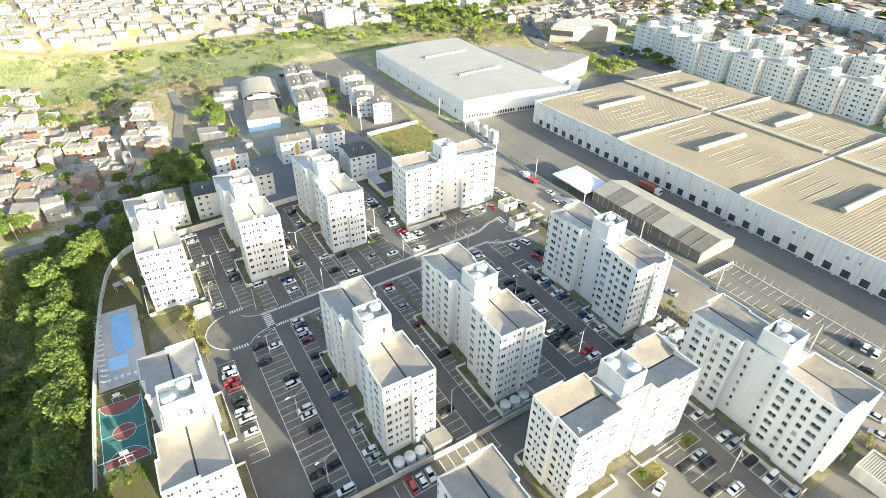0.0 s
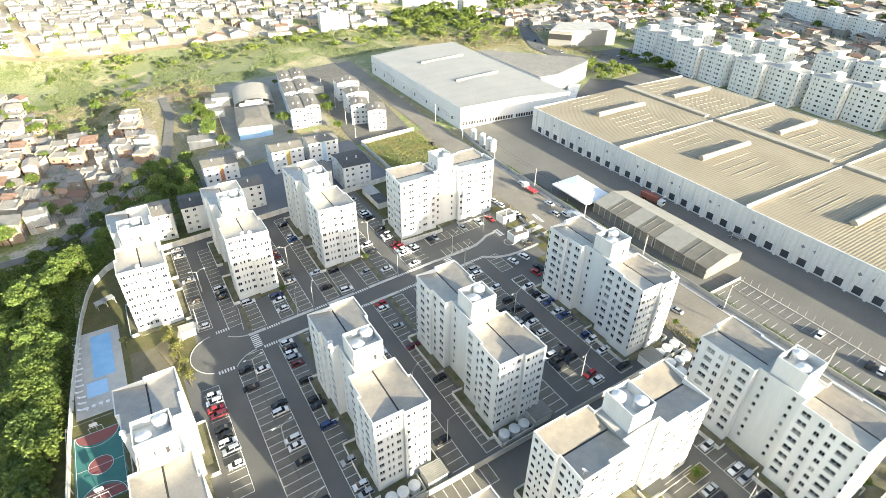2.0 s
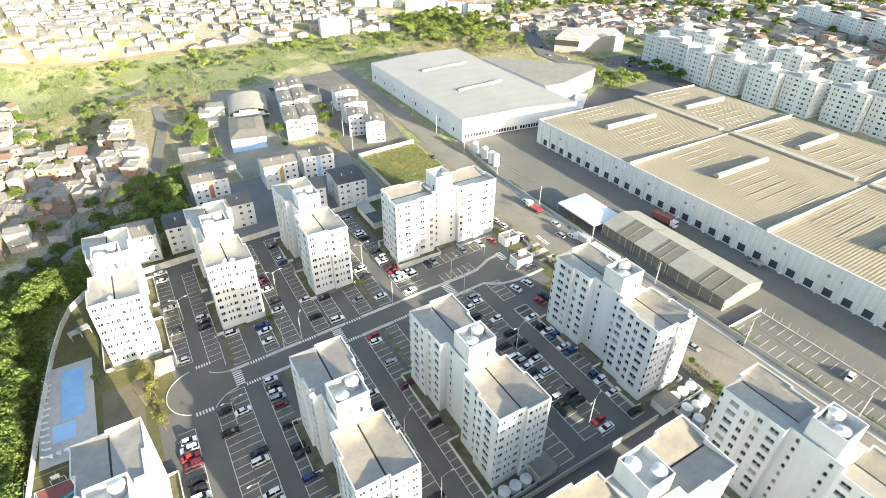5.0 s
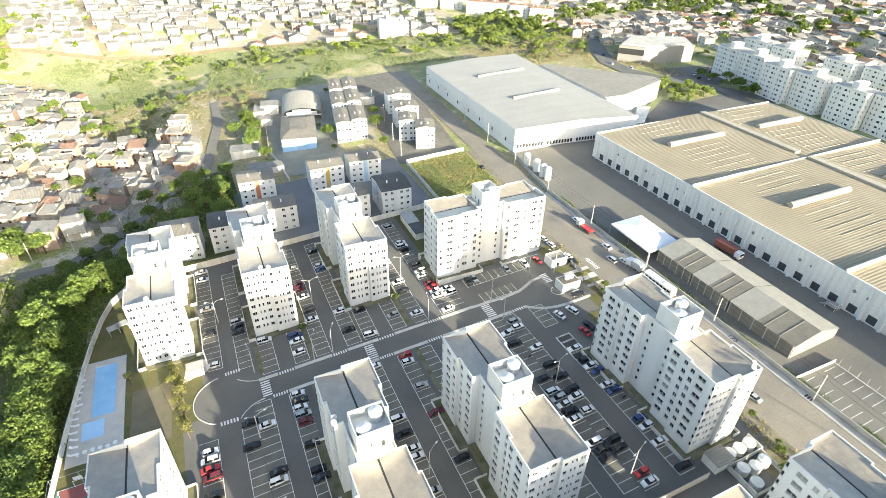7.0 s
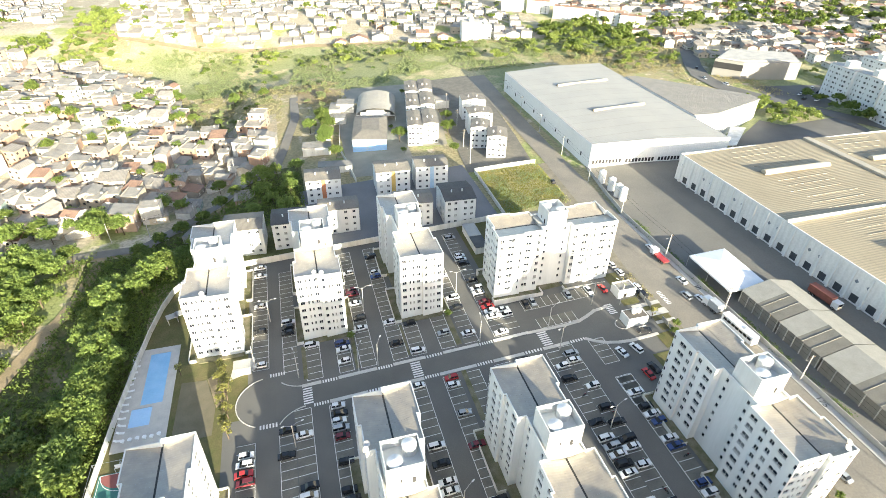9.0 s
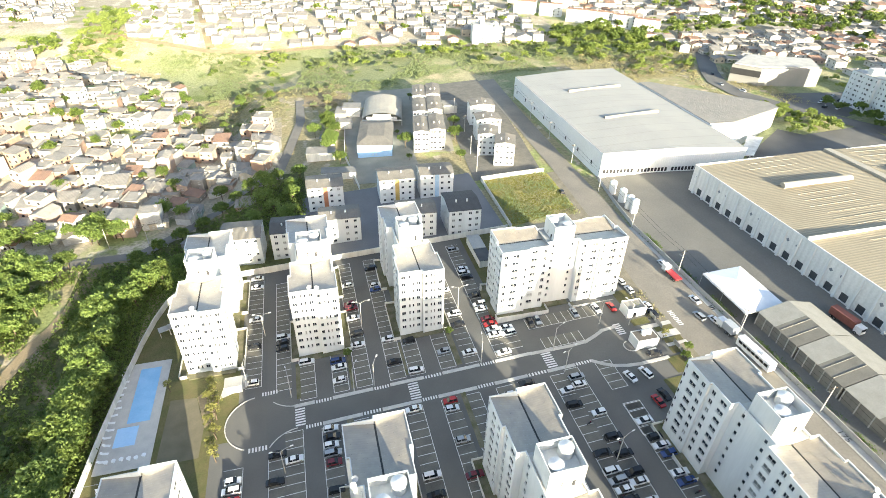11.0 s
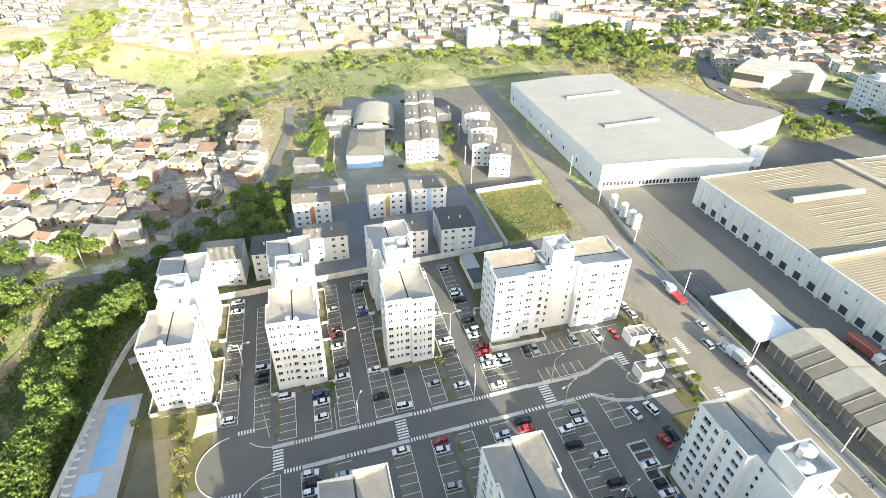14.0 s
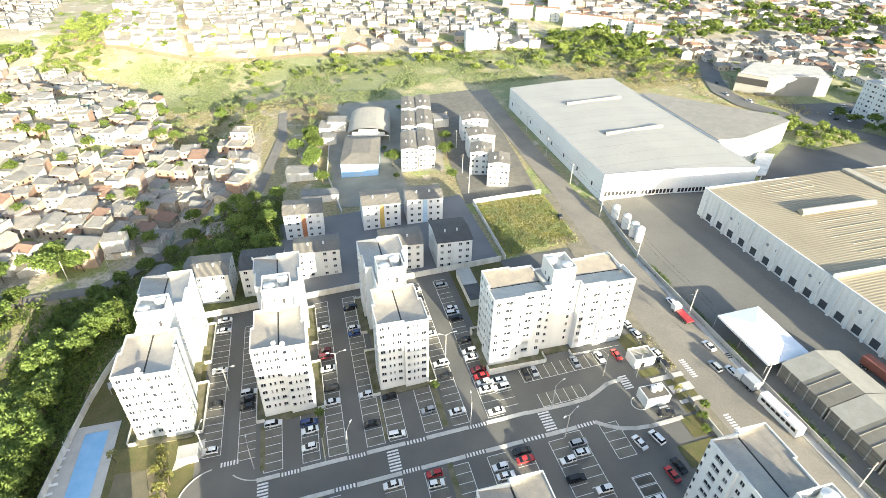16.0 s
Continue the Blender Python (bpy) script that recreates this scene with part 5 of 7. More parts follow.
mark = bpy.data.curves.new("painted_number", "FONT")
mark.body, mark.size, mark.align_x, mark.align_y = "175", 2.3, "CENTER", "CENTER"
number = tagged(new("painted_number", mark), "black number 175 painted on the roadside pavement", "marking")
mark.materials.append(GUTTER)
number.matrix_basis = pose(149.9, 96.4, slope(149.9) + 0.175, 0, -math.degrees(math.atan(0.06)), 0) @ pose(0, 0, 0, 0, 0, -90)
for y in (72.0, 121.0, 146.2):
    bars = Geo()
    for i in range(3):
        bars.box(-0.7, 0.7, 0.75 * i - 1.0, 0.75 * i - 0.55, 0, 0.004)
    thing("painted_mark", bars, GUTTER, "black painted marks on the roadside pavement", "marking", "pavement marks").matrix_basis = on_slope(149.9, y, 0, 0.172)

# planted strips, paths and kerbs of the entrance
built("pavement", arc(117.0, 138.6, 2.0, 2.22, 100, 330), KERB, "white kerbed traffic island before the gatehouse")
for x0, x1, y0, y1 in ((127.4, 133.2, 136.6, 138.6), (127.4, 133.2, 141.6, 143.4), (124.0, 128.6, 125.5, 131.5), (122.2, 128.0, 145.8, 148.6), (118.5, 129.5, 118.5, 124.5)):
    built("ground", sheet(rect(x0, x1, y0, y1), 0.10), GRASS, "narrow planted bed at the estate entrance")
for x0, x1, y0, y1 in ((127.2, 133.8, 138.8, 141.4), (127.2, 133.8, 135.2, 136.4), (124.0, 133.8, 143.6, 145.2)):
    built("pavement", sheet(rect(x0, x1, y0, y1), 0.09), DECK, "pale paved path at the estate entrance")

# bollards of the yard parking, and the small house beside the last tower
bollard = None
for i in range(36):
    at = on_slope(167.1 - 0.011 * 2.6 * i, 75.9 - 2.6 * i)
    if bollard is None:
        bollard = thing("bollard", Geo().box(-0.06, 0.06, -0.06, 0.06, -0.2, 1.9).tube((0, 0, 1.9), (0.4, 0, 2.3), 0.055, 0.05, 6), CONCRETE, "thin grey concrete post with a leaning head", "post", "yard fence posts")
        bollard.matrix_basis = at
    else:
        copy_thing(bollard, at)
LZ = slope(123)
lodge = thing("lodge", Geo().box(119.6, 127.6, 5.2, 13.2, LZ - 1.0, LZ + 3.1).box(119.6, 127.6, 5.2, 5.4, LZ + 3.1, LZ + 3.7).box(119.6, 127.6, 13.0, 13.2, LZ + 3.1, LZ + 3.7).box(119.6, 119.8, 5.4, 13.0, LZ + 3.1, LZ + 3.7).box(127.4, 127.6, 5.4, 13.0, LZ + 3.1, LZ + 3.7), WHITE_OLD, "small white flat-roofed lodge beside a tower", "building")
part("roof", Geo().box(119.8, 127.4, 5.4, 13.0, LZ + 3.1, LZ + 3.2), GREY_ROOF, lodge, "stained concrete roof")
part("door", Geo().box(122.0, 122.9, 5.12, 5.22, LZ - 0.2, LZ + 2.0), DARK, lodge, "dark door")
for x in (120.9, 125.2):
    part("window", window_mesh(1.2, 1.0), None, lodge).matrix_basis = pose(x, 5.2 - 0.03, LZ + 1.5)
built("ground", sheet([(122.2, -20), (129.8, -20), (129.8, 66), (122.6, 66), (122.6, 57), (122.2, 15)], 0.06), TERRACE, "rough grass strip between tower and road")
for x0, x1, y0, y1 in ((77.2, 85.0, 35.6, 40.4), (93.2, 99.0, 37.4, 40.4), (77.2, 80.6, 22.0, 31.0)):
    built("ground", wall_along([(x0, y0), (x1, y0), (x1, y1), (x0, y1), (x0, y0)], 0.15, 0.15, geo=Geo()), KERB, "concrete kerb of a planted bed")
    built("ground", sheet(rect(x0, x1, y0, y1), 0.08), GRASS, "planted bed with bushes in the lot")
for x0, x1, y0, y1 in ((32.5, 34.2, 122, 136), (63.6, 65.0, 118, 136), (20.0, 21.2, 146.5, 160), (50.6, 51.4, 146.5, 160), (35.0, 36.1, 146, 176), (65.6, 67.2, 146, 176)):
    built("ground", sheet(rect(x0, x1, y0, y1), 0.1), TERRACE, "narrow bed of dry grass between bays")


# ---- low apartment blocks north of the towers ----
ACCENT = {"o": material("ochre_render", (0.55, 0.38, 0.12), 0.85), "r": material("terracotta_render", (0.48, 0.20, 0.10), 0.85), "b": material("pale_blue_render", (0.42, 0.58, 0.74), 0.85), "": WHITE_OLD}
BLOCK_ROOF = ribbed("brown_grey_roof", (0.222, 0.202, 0.172), (0.160, 0.148, 0.130), 1, 0.5, 0.85, 0.04, 0.25, 2.5, 0.88)
DARK_ROOF = ribbed("charcoal_roof", (0.10, 0.098, 0.095), (0.075, 0.073, 0.07), 1, 0.5, 0.85, 0.04, 0.25, 2.5, 0.9)


def low_block(x, y, w, d, turn, floors, accent, roof_mat, gable, label, floor_z=None):
    """A low walk-up block: rendered walls with real openings, shallow pitched roof."""
    z0 = slope(x) if floor_z is None else floor_z
    h = floors * 2.75 + 0.3
    g = Geo()
    rows = [(1.6 + 2.75 * i, 1.1) for i in range(floors)]
    n = 4
    cs = [(w * f, 1.2) for f in (0.13, 0.34, 0.66, 0.87)]
    ce = [(d * (i + 0.5) / 3, 1.1) for i in range(3)]
    spots = facade(g, (0, 0), (w, 0), -2.0, h, cs, rows) + facade(g, (0, d), (0, 0), -2.0, h, ce, rows)
    hidden = facade(g, (w, 0), (w, d), -2.0, h, ce, rows) + facade(g, (w, d), (0, d), -2.0, h, cs, rows)
    if y > 400:
        hidden, spots = hidden + spots, []
    roof = Geo()
    e, rise = 0.35, 0.19 * min(w, d) / 2
    if gable == "y":
        a, b, mid = -e, w + e, w / 2
        for y0 in (0.0, d):
            g.face([(0, y0, h), (w, y0, h), (mid, y0, h + rise)])
        roof.face([(a, -e, h - 0.05), (mid, -e, h + rise + 0.05), (mid, d + e, h + rise + 0.05), (a, d + e, h - 0.05)]).face([(mid, -e, h + rise + 0.05), (b, -e, h - 0.05), (b, d + e, h - 0.05), (mid, d + e, h + rise + 0.05)])
    else:
        mid = d / 2
        for x0 in (0.0, w):
            g.face([(x0, 0, h), (x0, d, h), (x0, mid, h + rise)])
        roof.face([(-e, -e, h - 0.05), (w + e, -e, h - 0.05), (w + e, mid, h + rise + 0.05), (-e, mid, h + rise + 0.05)]).face([(-e, mid, h + rise + 0.05), (w + e, mid, h + rise + 0.05), (w + e, d + e, h - 0.05), (-e, d + e, h - 0.05)])
    ob = thing("apartment_block", g, WHITE, label, "building", "low apartment blocks")
    part("roof", roof, roof_mat, ob)
    if accent:
        part("stair_strip", Geo().box(w / 2 - 0.9, w / 2 + 0.9, -0.12, 0.1, -0.5, h - 0.2), ACCENT[accent], ob, "coloured stair bay")
    for m, ww, hh in spots:
        part("window", window_mesh(ww, hh), None, ob).matrix_basis = m
    back = Geo()
    for m, ww, hh in hidden:
        back.add(Geo().face([(-ww / 2, 0.06, -hh / 2), (ww / 2, 0.06, -hh / 2), (ww / 2, 0.06, hh / 2), (-ww / 2, 0.06, hh / 2)]), m)
    tagged(part("window_panes", back, GLASS, ob), kind="stuff")
    for i in range(2):
        part("vent_pipe", Geo().cone(w * (0.3 + 0.35 * i), d * 0.35, h + rise * 0.5, h + rise + 0.7, 0.28, 0.28, 10), TANK, ob)
    ob.matrix_basis = pose(x, y, z0, 0, 0, turn)
    return ob


for x, y, w, d, turn, fl, acc, rm, gb, label in (
        (28.8, 248.6, 15, 12, -2, 4, "r", BLOCK_ROOF, "x", "four-storey white block with a terracotta stair bay"),
        (59.2, 246.0, 15, 12.3, -2, 4, "o", BLOCK_ROOF, "x", "four-storey white block with an ochre stair bay"),
        (76.8, 245.0, 14.5, 11.4, -4, 4, "b", BLOCK_ROOF, "x", "four-storey white block with a pale blue stair bay"),
        (80.8, 211.8, 12.6, 15.5, -2, 4, "", DARK_ROOF, "x", "four-storey white block with a charcoal roof"),
        (61.4, 215.6, 15, 11.4, -4, 4, "", BLOCK_ROOF, "x", "four-storey white block behind the tower"),
        (32.2, 221.0, 15.4, 10, -2, 4, "", BLOCK_ROOF, "x", "four-storey white block behind the tower"),
        (-3.5, 216.6, 14, 12.6, -3, 4, "", BLOCK_ROOF, "x", "four-storey white block with a brown roof"),
        (14.0, 217.0, 14, 12, -3, 4, "", DARK_ROOF, "x", "four-storey white block with a charcoal roof")):
    low_block(x, y, w, d, turn, fl, acc, rm, gb, label)
for x, y, dx in ((84.0, 293.0, 0), (89.6, 321, 0), (94.6, 346, 0)):
    for k in (0, 8.4):
        low_block(x + k, y, 7.8, 21.5 if y < 340 else 20, -11, 4, "", BLOCK_ROOF, "y", "narrow four-storey white block with a gabled roof")
for x, y, w, d, tn in ((117.6, 265.5, 9.5, 12, -20), (113.6, 279, 9.5, 12, -20), (118.5, 297, 13, 10, -8), (121.5, 318, 13.5, 11, -8)):
    low_block(x, y, w, d, tn, 4, "", BLOCK_ROOF, "y", "white walk-up block with a gabled grey roof")

# school with a blue-painted front, and its vaulted court
sz = slope(66)
school = Geo()
BLUE = material("sky_blue_render", (0.36, 0.56, 0.80), 0.85, (0.30, 0.50, 0.74), 0.4, 4, 0.6, 0.06)
school.box(0, 17.5, 0, 33, -1.5, 3.4, 0).box(0, 17.5, 0, 33, 3.4, 6.6, 1)
sch = thing("school_building", school, [BLUE, material("pale_blue_wall", (0.46, 0.56, 0.66), 0.85, (0.40, 0.50, 0.60), 0.4, 4, 0.6, 0.06)], "two-storey school painted sky blue and white", "building")
part("roof", Geo().face([(-0.5, -0.5, 6.5), (18, -0.5, 6.5), (13.5, 8, 8.2), (4.5, 8, 8.2)]).face([(18, -0.5, 6.5), (18, 33.5, 6.5), (13.5, 26, 8.2), (13.5, 8, 8.2)])
     .face([(18, 33.5, 6.5), (-0.5, 33.5, 6.5), (4.5, 26, 8.2), (13.5, 26, 8.2)]).face([(-0.5, 33.5, 6.5), (-0.5, -0.5, 6.5), (4.5, 8, 8.2), (4.5, 26, 8.2)])
     .face([(4.5, 8, 8.2), (13.5, 8, 8.2), (13.5, 26, 8.2), (4.5, 26, 8.2)]), BLOCK_ROOF, sch, "brown-grey hipped roof")
for x in (7.4, 9.6):
    for z in (1.6, 4.9):
        part("window", window_mesh(1.4, 1.2), None, sch).matrix_basis = pose(x, -0.04, z)
sch.matrix_basis = pose(55.4, 296.0, sz, 0, 0, -11)
vault = Geo()
arcs = [(11.5 - 11.5 * math.cos(radians(a)), 4.2 + 4.6 * math.sin(radians(a))) for a in range(0, 181, 12)]
for (p, q), (r, s) in zip(arcs, arcs[1:]):
    vault.face([(p, 0, q), (r, 0, s), (r, 33, s), (p, 33, q)]).face([(p, 33, q - 0.15), (r, 33, s - 0.15), (r, 0, s - 0.15), (p, 0, q - 0.15)])
hall2 = thing("sports_hall", vault, ribbed("vault_sheet", (0.40, 0.37, 0.31), (0.33, 0.31, 0.27), 1, 0.8, 0.8, 0.04, 0.2, 0, 0.92), "open sports hall with a vaulted beige roof", "building")
for i in range(6):
    for x in (0.3, 22.7):
        part("column", Geo().box(x - 0.25, x + 0.25, 0.4 + 6.4 * i, 0.9 + 6.4 * i, -1.5, 4.4), CONCRETE, hall2)
part("front_beam", Geo().box(0.4, 22.6, 0.1, 0.4, 4.0, 4.7).box(3.0, 20.0, 0.1, 0.4, 4.7, 6.4).box(6.5, 16.5, 0.1, 0.4, 6.4, 7.8), WHITE_OLD, hall2, "pale infill of the vault front")
part("back_wall", Geo().box(0.5, 22.5, 32.4, 32.7, -1.5, 4.2), WHITE_OLD, hall2)
hall2.matrix_basis = pose(62.6, 335.0, sz, 0, 0, -11)
for x, y, w, d, h, tn in ((50, 338, 7, 6, 4, -12), (49, 350, 6, 12, 5, -12), (38, 318, 8, 6, 4, -10), (30, 300, 14, 8, 4.5, -8), (54, 355, 10, 9, 6, -12), (36, 276, 16, 6, 4, -6), (112, 340, 8, 9, 5, -6)):
    an = thing("outbuilding", Geo().box(0, w, 0, d, -2, h), WHITE_OLD, "plain white outbuilding with a flat roof", "building", "school outbuildings")
    part("roof", Geo().box(-0.3, w + 0.3, -0.3, d + 0.3, h, h + 0.25), GREY_ROOF, an)
    for i in range(int(w / 3)):
        part("window", window_mesh(1.0, 1.0), None, an).matrix_basis = pose(1.6 + 3 * i, -0.04, h - 1.9)
    an.matrix_basis = pose(x, y, land(x, y), 0, 0, tn)

# ---- hillside houses and far suburbs ----
HOUSE_WALLS = [material(n, k, 0.9, tuple(v * 0.78 for v in k), 0.4, 3, 0.7, 0.08, jitter=0.12) for n, k in (
    ("cream_render", (0.47, 0.40, 0.31)), ("white_house_paint", (0.53, 0.52, 0.49)), ("bare_clay_block", (0.36, 0.24, 0.175)), ("pink_render", (0.43, 0.33, 0.27)), ("grey_render", (0.31, 0.295, 0.27)), ("mint_render", (0.33, 0.42, 0.38)))]
HOUSE_ROOFS = [GREY_ROOF, ribbed("pale_house_sheet", (0.32, 0.29, 0.25), (0.22, 0.20, 0.175), 0, 0.6, 0.85, 0.04, 0.3, 0, 0.85), TILE_ROOF, material("house_slab", (0.36, 0.325, 0.275), 0.9, (0.25, 0.23, 0.20), 0.5, 3, 0.8, 0.1)]
rnd = random.Random(7)
FAR_MATS = HOUSE_WALLS + HOUSE_ROOFS + [DARK]
FAR = Geo()                                            # the houses too far off to count


def house(x, y, w, d, h, turn, wall, roof, kind, near, group, label):
    z = min(land(x + a * w / 2, y + b * d / 2) for a in (-1, 1) for b in (-1, 1))
    g, r = Geo(), Geo()
    g.box(-w / 2, w / 2, -d / 2, d / 2, -0.6, h)
    e = 0.35
    if kind == "gable":
        rise = 0.17 * w
        for y0 in (-d / 2, d / 2):
            g.face([(-w / 2, y0, h), (w / 2, y0, h), (0, y0, h + rise)])
        for s in (-1, 1):
            r.face([(s * (w / 2 + e), -d / 2 - e, h - 0.05), (0, -d / 2 - e, h + rise + 0.06), (0, d / 2 + e, h + rise + 0.06), (s * (w / 2 + e), d / 2 + e, h - 0.05)][::s])
    elif kind == "shed":
        q = 0.14 * d
        r.prism([(-w / 2 - e, -d / 2 - e), (w / 2 + e, -d / 2 - e), (w / 2 + e, d / 2 + e), (-w / 2 - e, d / 2 + e)], lambda a, b: h + (b / d + 0.5) * q - 0.05, lambda a, b: h + (b / d + 0.5) * q + 0.08)
        g.face([(w / 2, d / 2, h), (-w / 2, d / 2, h), (-w / 2, d / 2, h + q), (w / 2, d / 2, h + q)])
    else:
        r.box(-w / 2 - 0.1, w / 2 + 0.1, -d / 2 - 0.1, d / 2 + 0.1, h, h + 0.18)
        for s in (-1, 1):
            r.box(s * (w / 2) - 0.1, s * (w / 2) + 0.1, -d / 2, d / 2, h + 0.18, h + 0.75)
        r.cone(w * 0.25, d * 0.25, h + 0.18, h + 1.2, 0.6, 0.6, 10)
    levels = max(1, int(h / 2.8))
    far = y > 510 or x > 330 or x < -128 or (x < 20 and y > 440)
    if far or not near:
        mi = len(FAR_MATS) - 1 if far else 1
        hole = Geo()
        for lv in range(levels):
            for u in (-0.28, 0.25):
                hole.box(u * w - 0.55, u * w + 0.55, -d / 2 - 0.05, -d / 2 + 0.1, 1.0 + 2.8 * lv, 2.1 + 2.8 * lv, mi)
                hole.box(-w / 2 - 0.05, -w / 2 + 0.1, u * d - 0.5, u * d + 0.5, 1.0 + 2.8 * lv, 2.1 + 2.8 * lv, mi)
    if far:
        at = pose(x, y, z, 0, 0, turn)
        for src, mt in ((g, wall), (r, roof)):
            src.m = [FAR_MATS.index(mt)] * len(src.f)
            FAR.add(src, at)
        FAR.add(hole, at)
        return None
    if not near:
        g.add(hole, Matrix.Identity(4))
    ob = thing("house", g, [wall, DARK], label, "house", group)
    part("roof", r, roof, ob)
    if near:
        for lv in range(levels):
            for u in ((-0.28, 0.25) if w > 6 else (0.0,)):
                part("window", window_mesh(1.0, 1.0), None, ob).matrix_basis = pose(u * w, -d / 2 - 0.05, 1.5 + 2.8 * lv)
    ob.matrix_basis = pose(x, y, z, 0, 0, turn)
    return ob


def lane_gap(x, y):
    """Clear of the hillside lane."""
    pts = [(-95, 246), (-59, 249), (-42, 250), (-30, 262), (-16, 277), (2, 279), (15, 288), (20, 310), (29, 357), (30, 395)]
    best = 1e9
    for (a, b), (c2, d2) in zip(pts, pts[1:]):
        t = min(max(((x - a) * (c2 - a) + (y - b) * (d2 - b)) / ((c2 - a) ** 2 + (d2 - b) ** 2), 0), 1)
        best = min(best, math.hypot(x - mix(a, c2, t), y - mix(b, d2, t)))
    return best > 7.5


words = ("cream rendered", "white painted", "bare clay block", "pink rendered", "grey rendered", "mint green")
for j in range(33):
    for i in range(25):
        x = -212 + 9.3 * i + rnd.uniform(-3.2, 3.2) + (4.6 if j % 2 else 0)
        y = 264 + 8.6 * j + rnd.uniform(-3.0, 3.0)
        low = 266 + max(0, -x - 90) * 0.1 + 6 * noise.noise(Vector((x * 0.06, 0, 2)))
        gap = noise.noise(Vector((x * 0.045, y * 0.045, 4))) > 0.34
        if not (low < y < along(x, HILL_TOP)) or not lane_gap(x, y) or rnd.random() < (0.6 if gap else 0.06) or x > 18 or (x > -50 and y < 296 and rnd.random() < 0.45):
            continue
        wi = rnd.choice((0, 0, 0, 1, 1, 2, 2, 3, 3, 4) if rnd.random() < 0.95 else (5,))
        kind = rnd.choice(("gable", "shed", "shed", "flat", "flat", "flat"))
        ri = 3 if kind == "flat" else rnd.choice((0, 1, 1, 1, 3, 2) if rnd.random() < 0.6 else (0, 1))
        house(x, y, rnd.uniform(6.0, 10.2), rnd.uniform(5.8, 9.8), rnd.choice((2.9, 3.2, 5.6, 5.8, 6.4, 8.6)), -14 + rnd.uniform(-14, 14) + (90 if rnd.random() < 0.3 else 0), HOUSE_WALLS[wi], HOUSE_ROOFS[ri], kind,
              x > -60 and y < 340, "hillside houses", words[wi] + " hillside house with a %s roof" % ("flat slab" if kind == "flat" else ("clay tile" if ri == 2 else "worn sheet")))
for x, y, w, d, h, tn, wi, ri, kind in ((-20, 252, 9, 7, 3.2, -25, 4, 0, "gable"), (-38, 274, 8, 7, 3.2, 10, 0, 1, "shed"), (-70, 268, 9, 7, 3.0, 15, 1, 1, "gable"), (-26, 276, 7, 9, 3.4, -20, 1, 1, "shed"),
                                        (-9, 298, 8.5, 8, 6.0, -20, 3, 3, "flat"), (-100, 262, 8, 7, 3, 5, 1, 1, "gable")):
    house(x, y, w, d, h, tn, HOUSE_WALLS[wi], HOUSE_ROOFS[ri], kind, True, "lane houses", words[wi] + " house beside the narrow lane")


def blocks(u0, u1, v0, v1, pitch, row, skip, white, roofs, turn=-8.7, base=540, shear=-0.153):
    """Rows of small houses along streets; u runs with the rows, v up the slope."""
    v = v0
    while v < v1:
        u = u0 + rnd.uniform(0, 3)
        while u < u1:
            x = u + (v - base) * shear
            if rnd.random() > skip and (x > 300 or v > along(x, BELT_TOP) + 4):
                wi = 1 if rnd.random() < white else rnd.choice((0, 0, 2, 3, 4))
                ri = rnd.choice(roofs)
                house(x, v + rnd.uniform(-1.2, 1.2), rnd.uniform(0.72, 0.98) * pitch, rnd.uniform(0.55, 0.8) * row, rnd.choice((2.9, 3.1, 3.3, 5.4, 5.8)), turn + rnd.uniform(-2, 2), HOUSE_WALLS[wi], HOUSE_ROOFS[ri],
                      "flat" if ri == 3 or rnd.random() < 0.3 else rnd.choice(("gable", "shed", "shed")), False, "far houses", "small pale house in the far suburb")
            u += pitch * rnd.uniform(0.95, 1.15)
        v += row * rnd.uniform(0.92, 1.1)


PALE_ROOFS, CLAY_ROOFS = (1, 3, 3, 3, 3, 1, 1, 3), (2, 1, 3, 3, 1)
for u0, u1, v0 in ((-96, -66, 568), (-62, -43, 556), (-32, -6, 550), (-2, 26, 536), (30, 56, 518)):
    blocks(u0, u1, v0, 800, 9.4, 16.0, 0.26, 0.9, PALE_ROOFS)
for u0, u1, v0, sk in ((66, 100, 540, 0.4), (106, 132, 528, 0.4), (138, 166, 520, 0.4), (172, 206, 498, 0.4), (212, 246, 496, 0.4)):
    blocks(u0, u1, v0, 800, 10.0, 15.0, sk, 0.75, (1, 3, 3, 1, 3), -10)
for x, y, w, d, h, wi, kind, ri in ((92, 516, 15, 9, 3.2, 0, "gable", 2), (110, 513, 14, 9, 3.4, 1, "gable", 1), (139, 492, 19, 8, 3.3, 1, "flat", 3), (144, 500, 11, 8, 5.6, 0, "shed", 2), (139, 528, 10, 10, 6.2, 1, "flat", 3), (76, 514, 9, 8, 3.2, 3, "gable", 2),
                                    (208, 486, 10, 9, 4, 1, "flat", 3), (222, 490, 12, 8, 3.4, 1, "gable", 1), (233, 487, 9, 9, 5.8, 1, "flat", 3), (160, 494, 9, 8, 3.2, 0, "gable", 2)):
    house(x, y, w, d, h, -10, HOUSE_WALLS[wi], HOUSE_ROOFS[ri], kind, False, "belt edge houses", "low pale house with a walled yard by the green belt")
blocks(-240, -150, 556, 760, 8.2, 9.5, 0.22, 0.35, (1, 1, 0, 3), 12, 560, -0.2)
for u0, u1 in ((342, 372), (378, 410), (416, 450), (456, 500), (506, 560)):
    blocks(u0, u1, 396, 474, 9.5, 12.0, 0.12, 0.5, CLAY_ROOFS, -14, 396, -0.2)
blocks(330, 640, 520, 700, 12.0, 15.0, 0.30, 0.55, CLAY_ROOFS, -14, 520, -0.1)
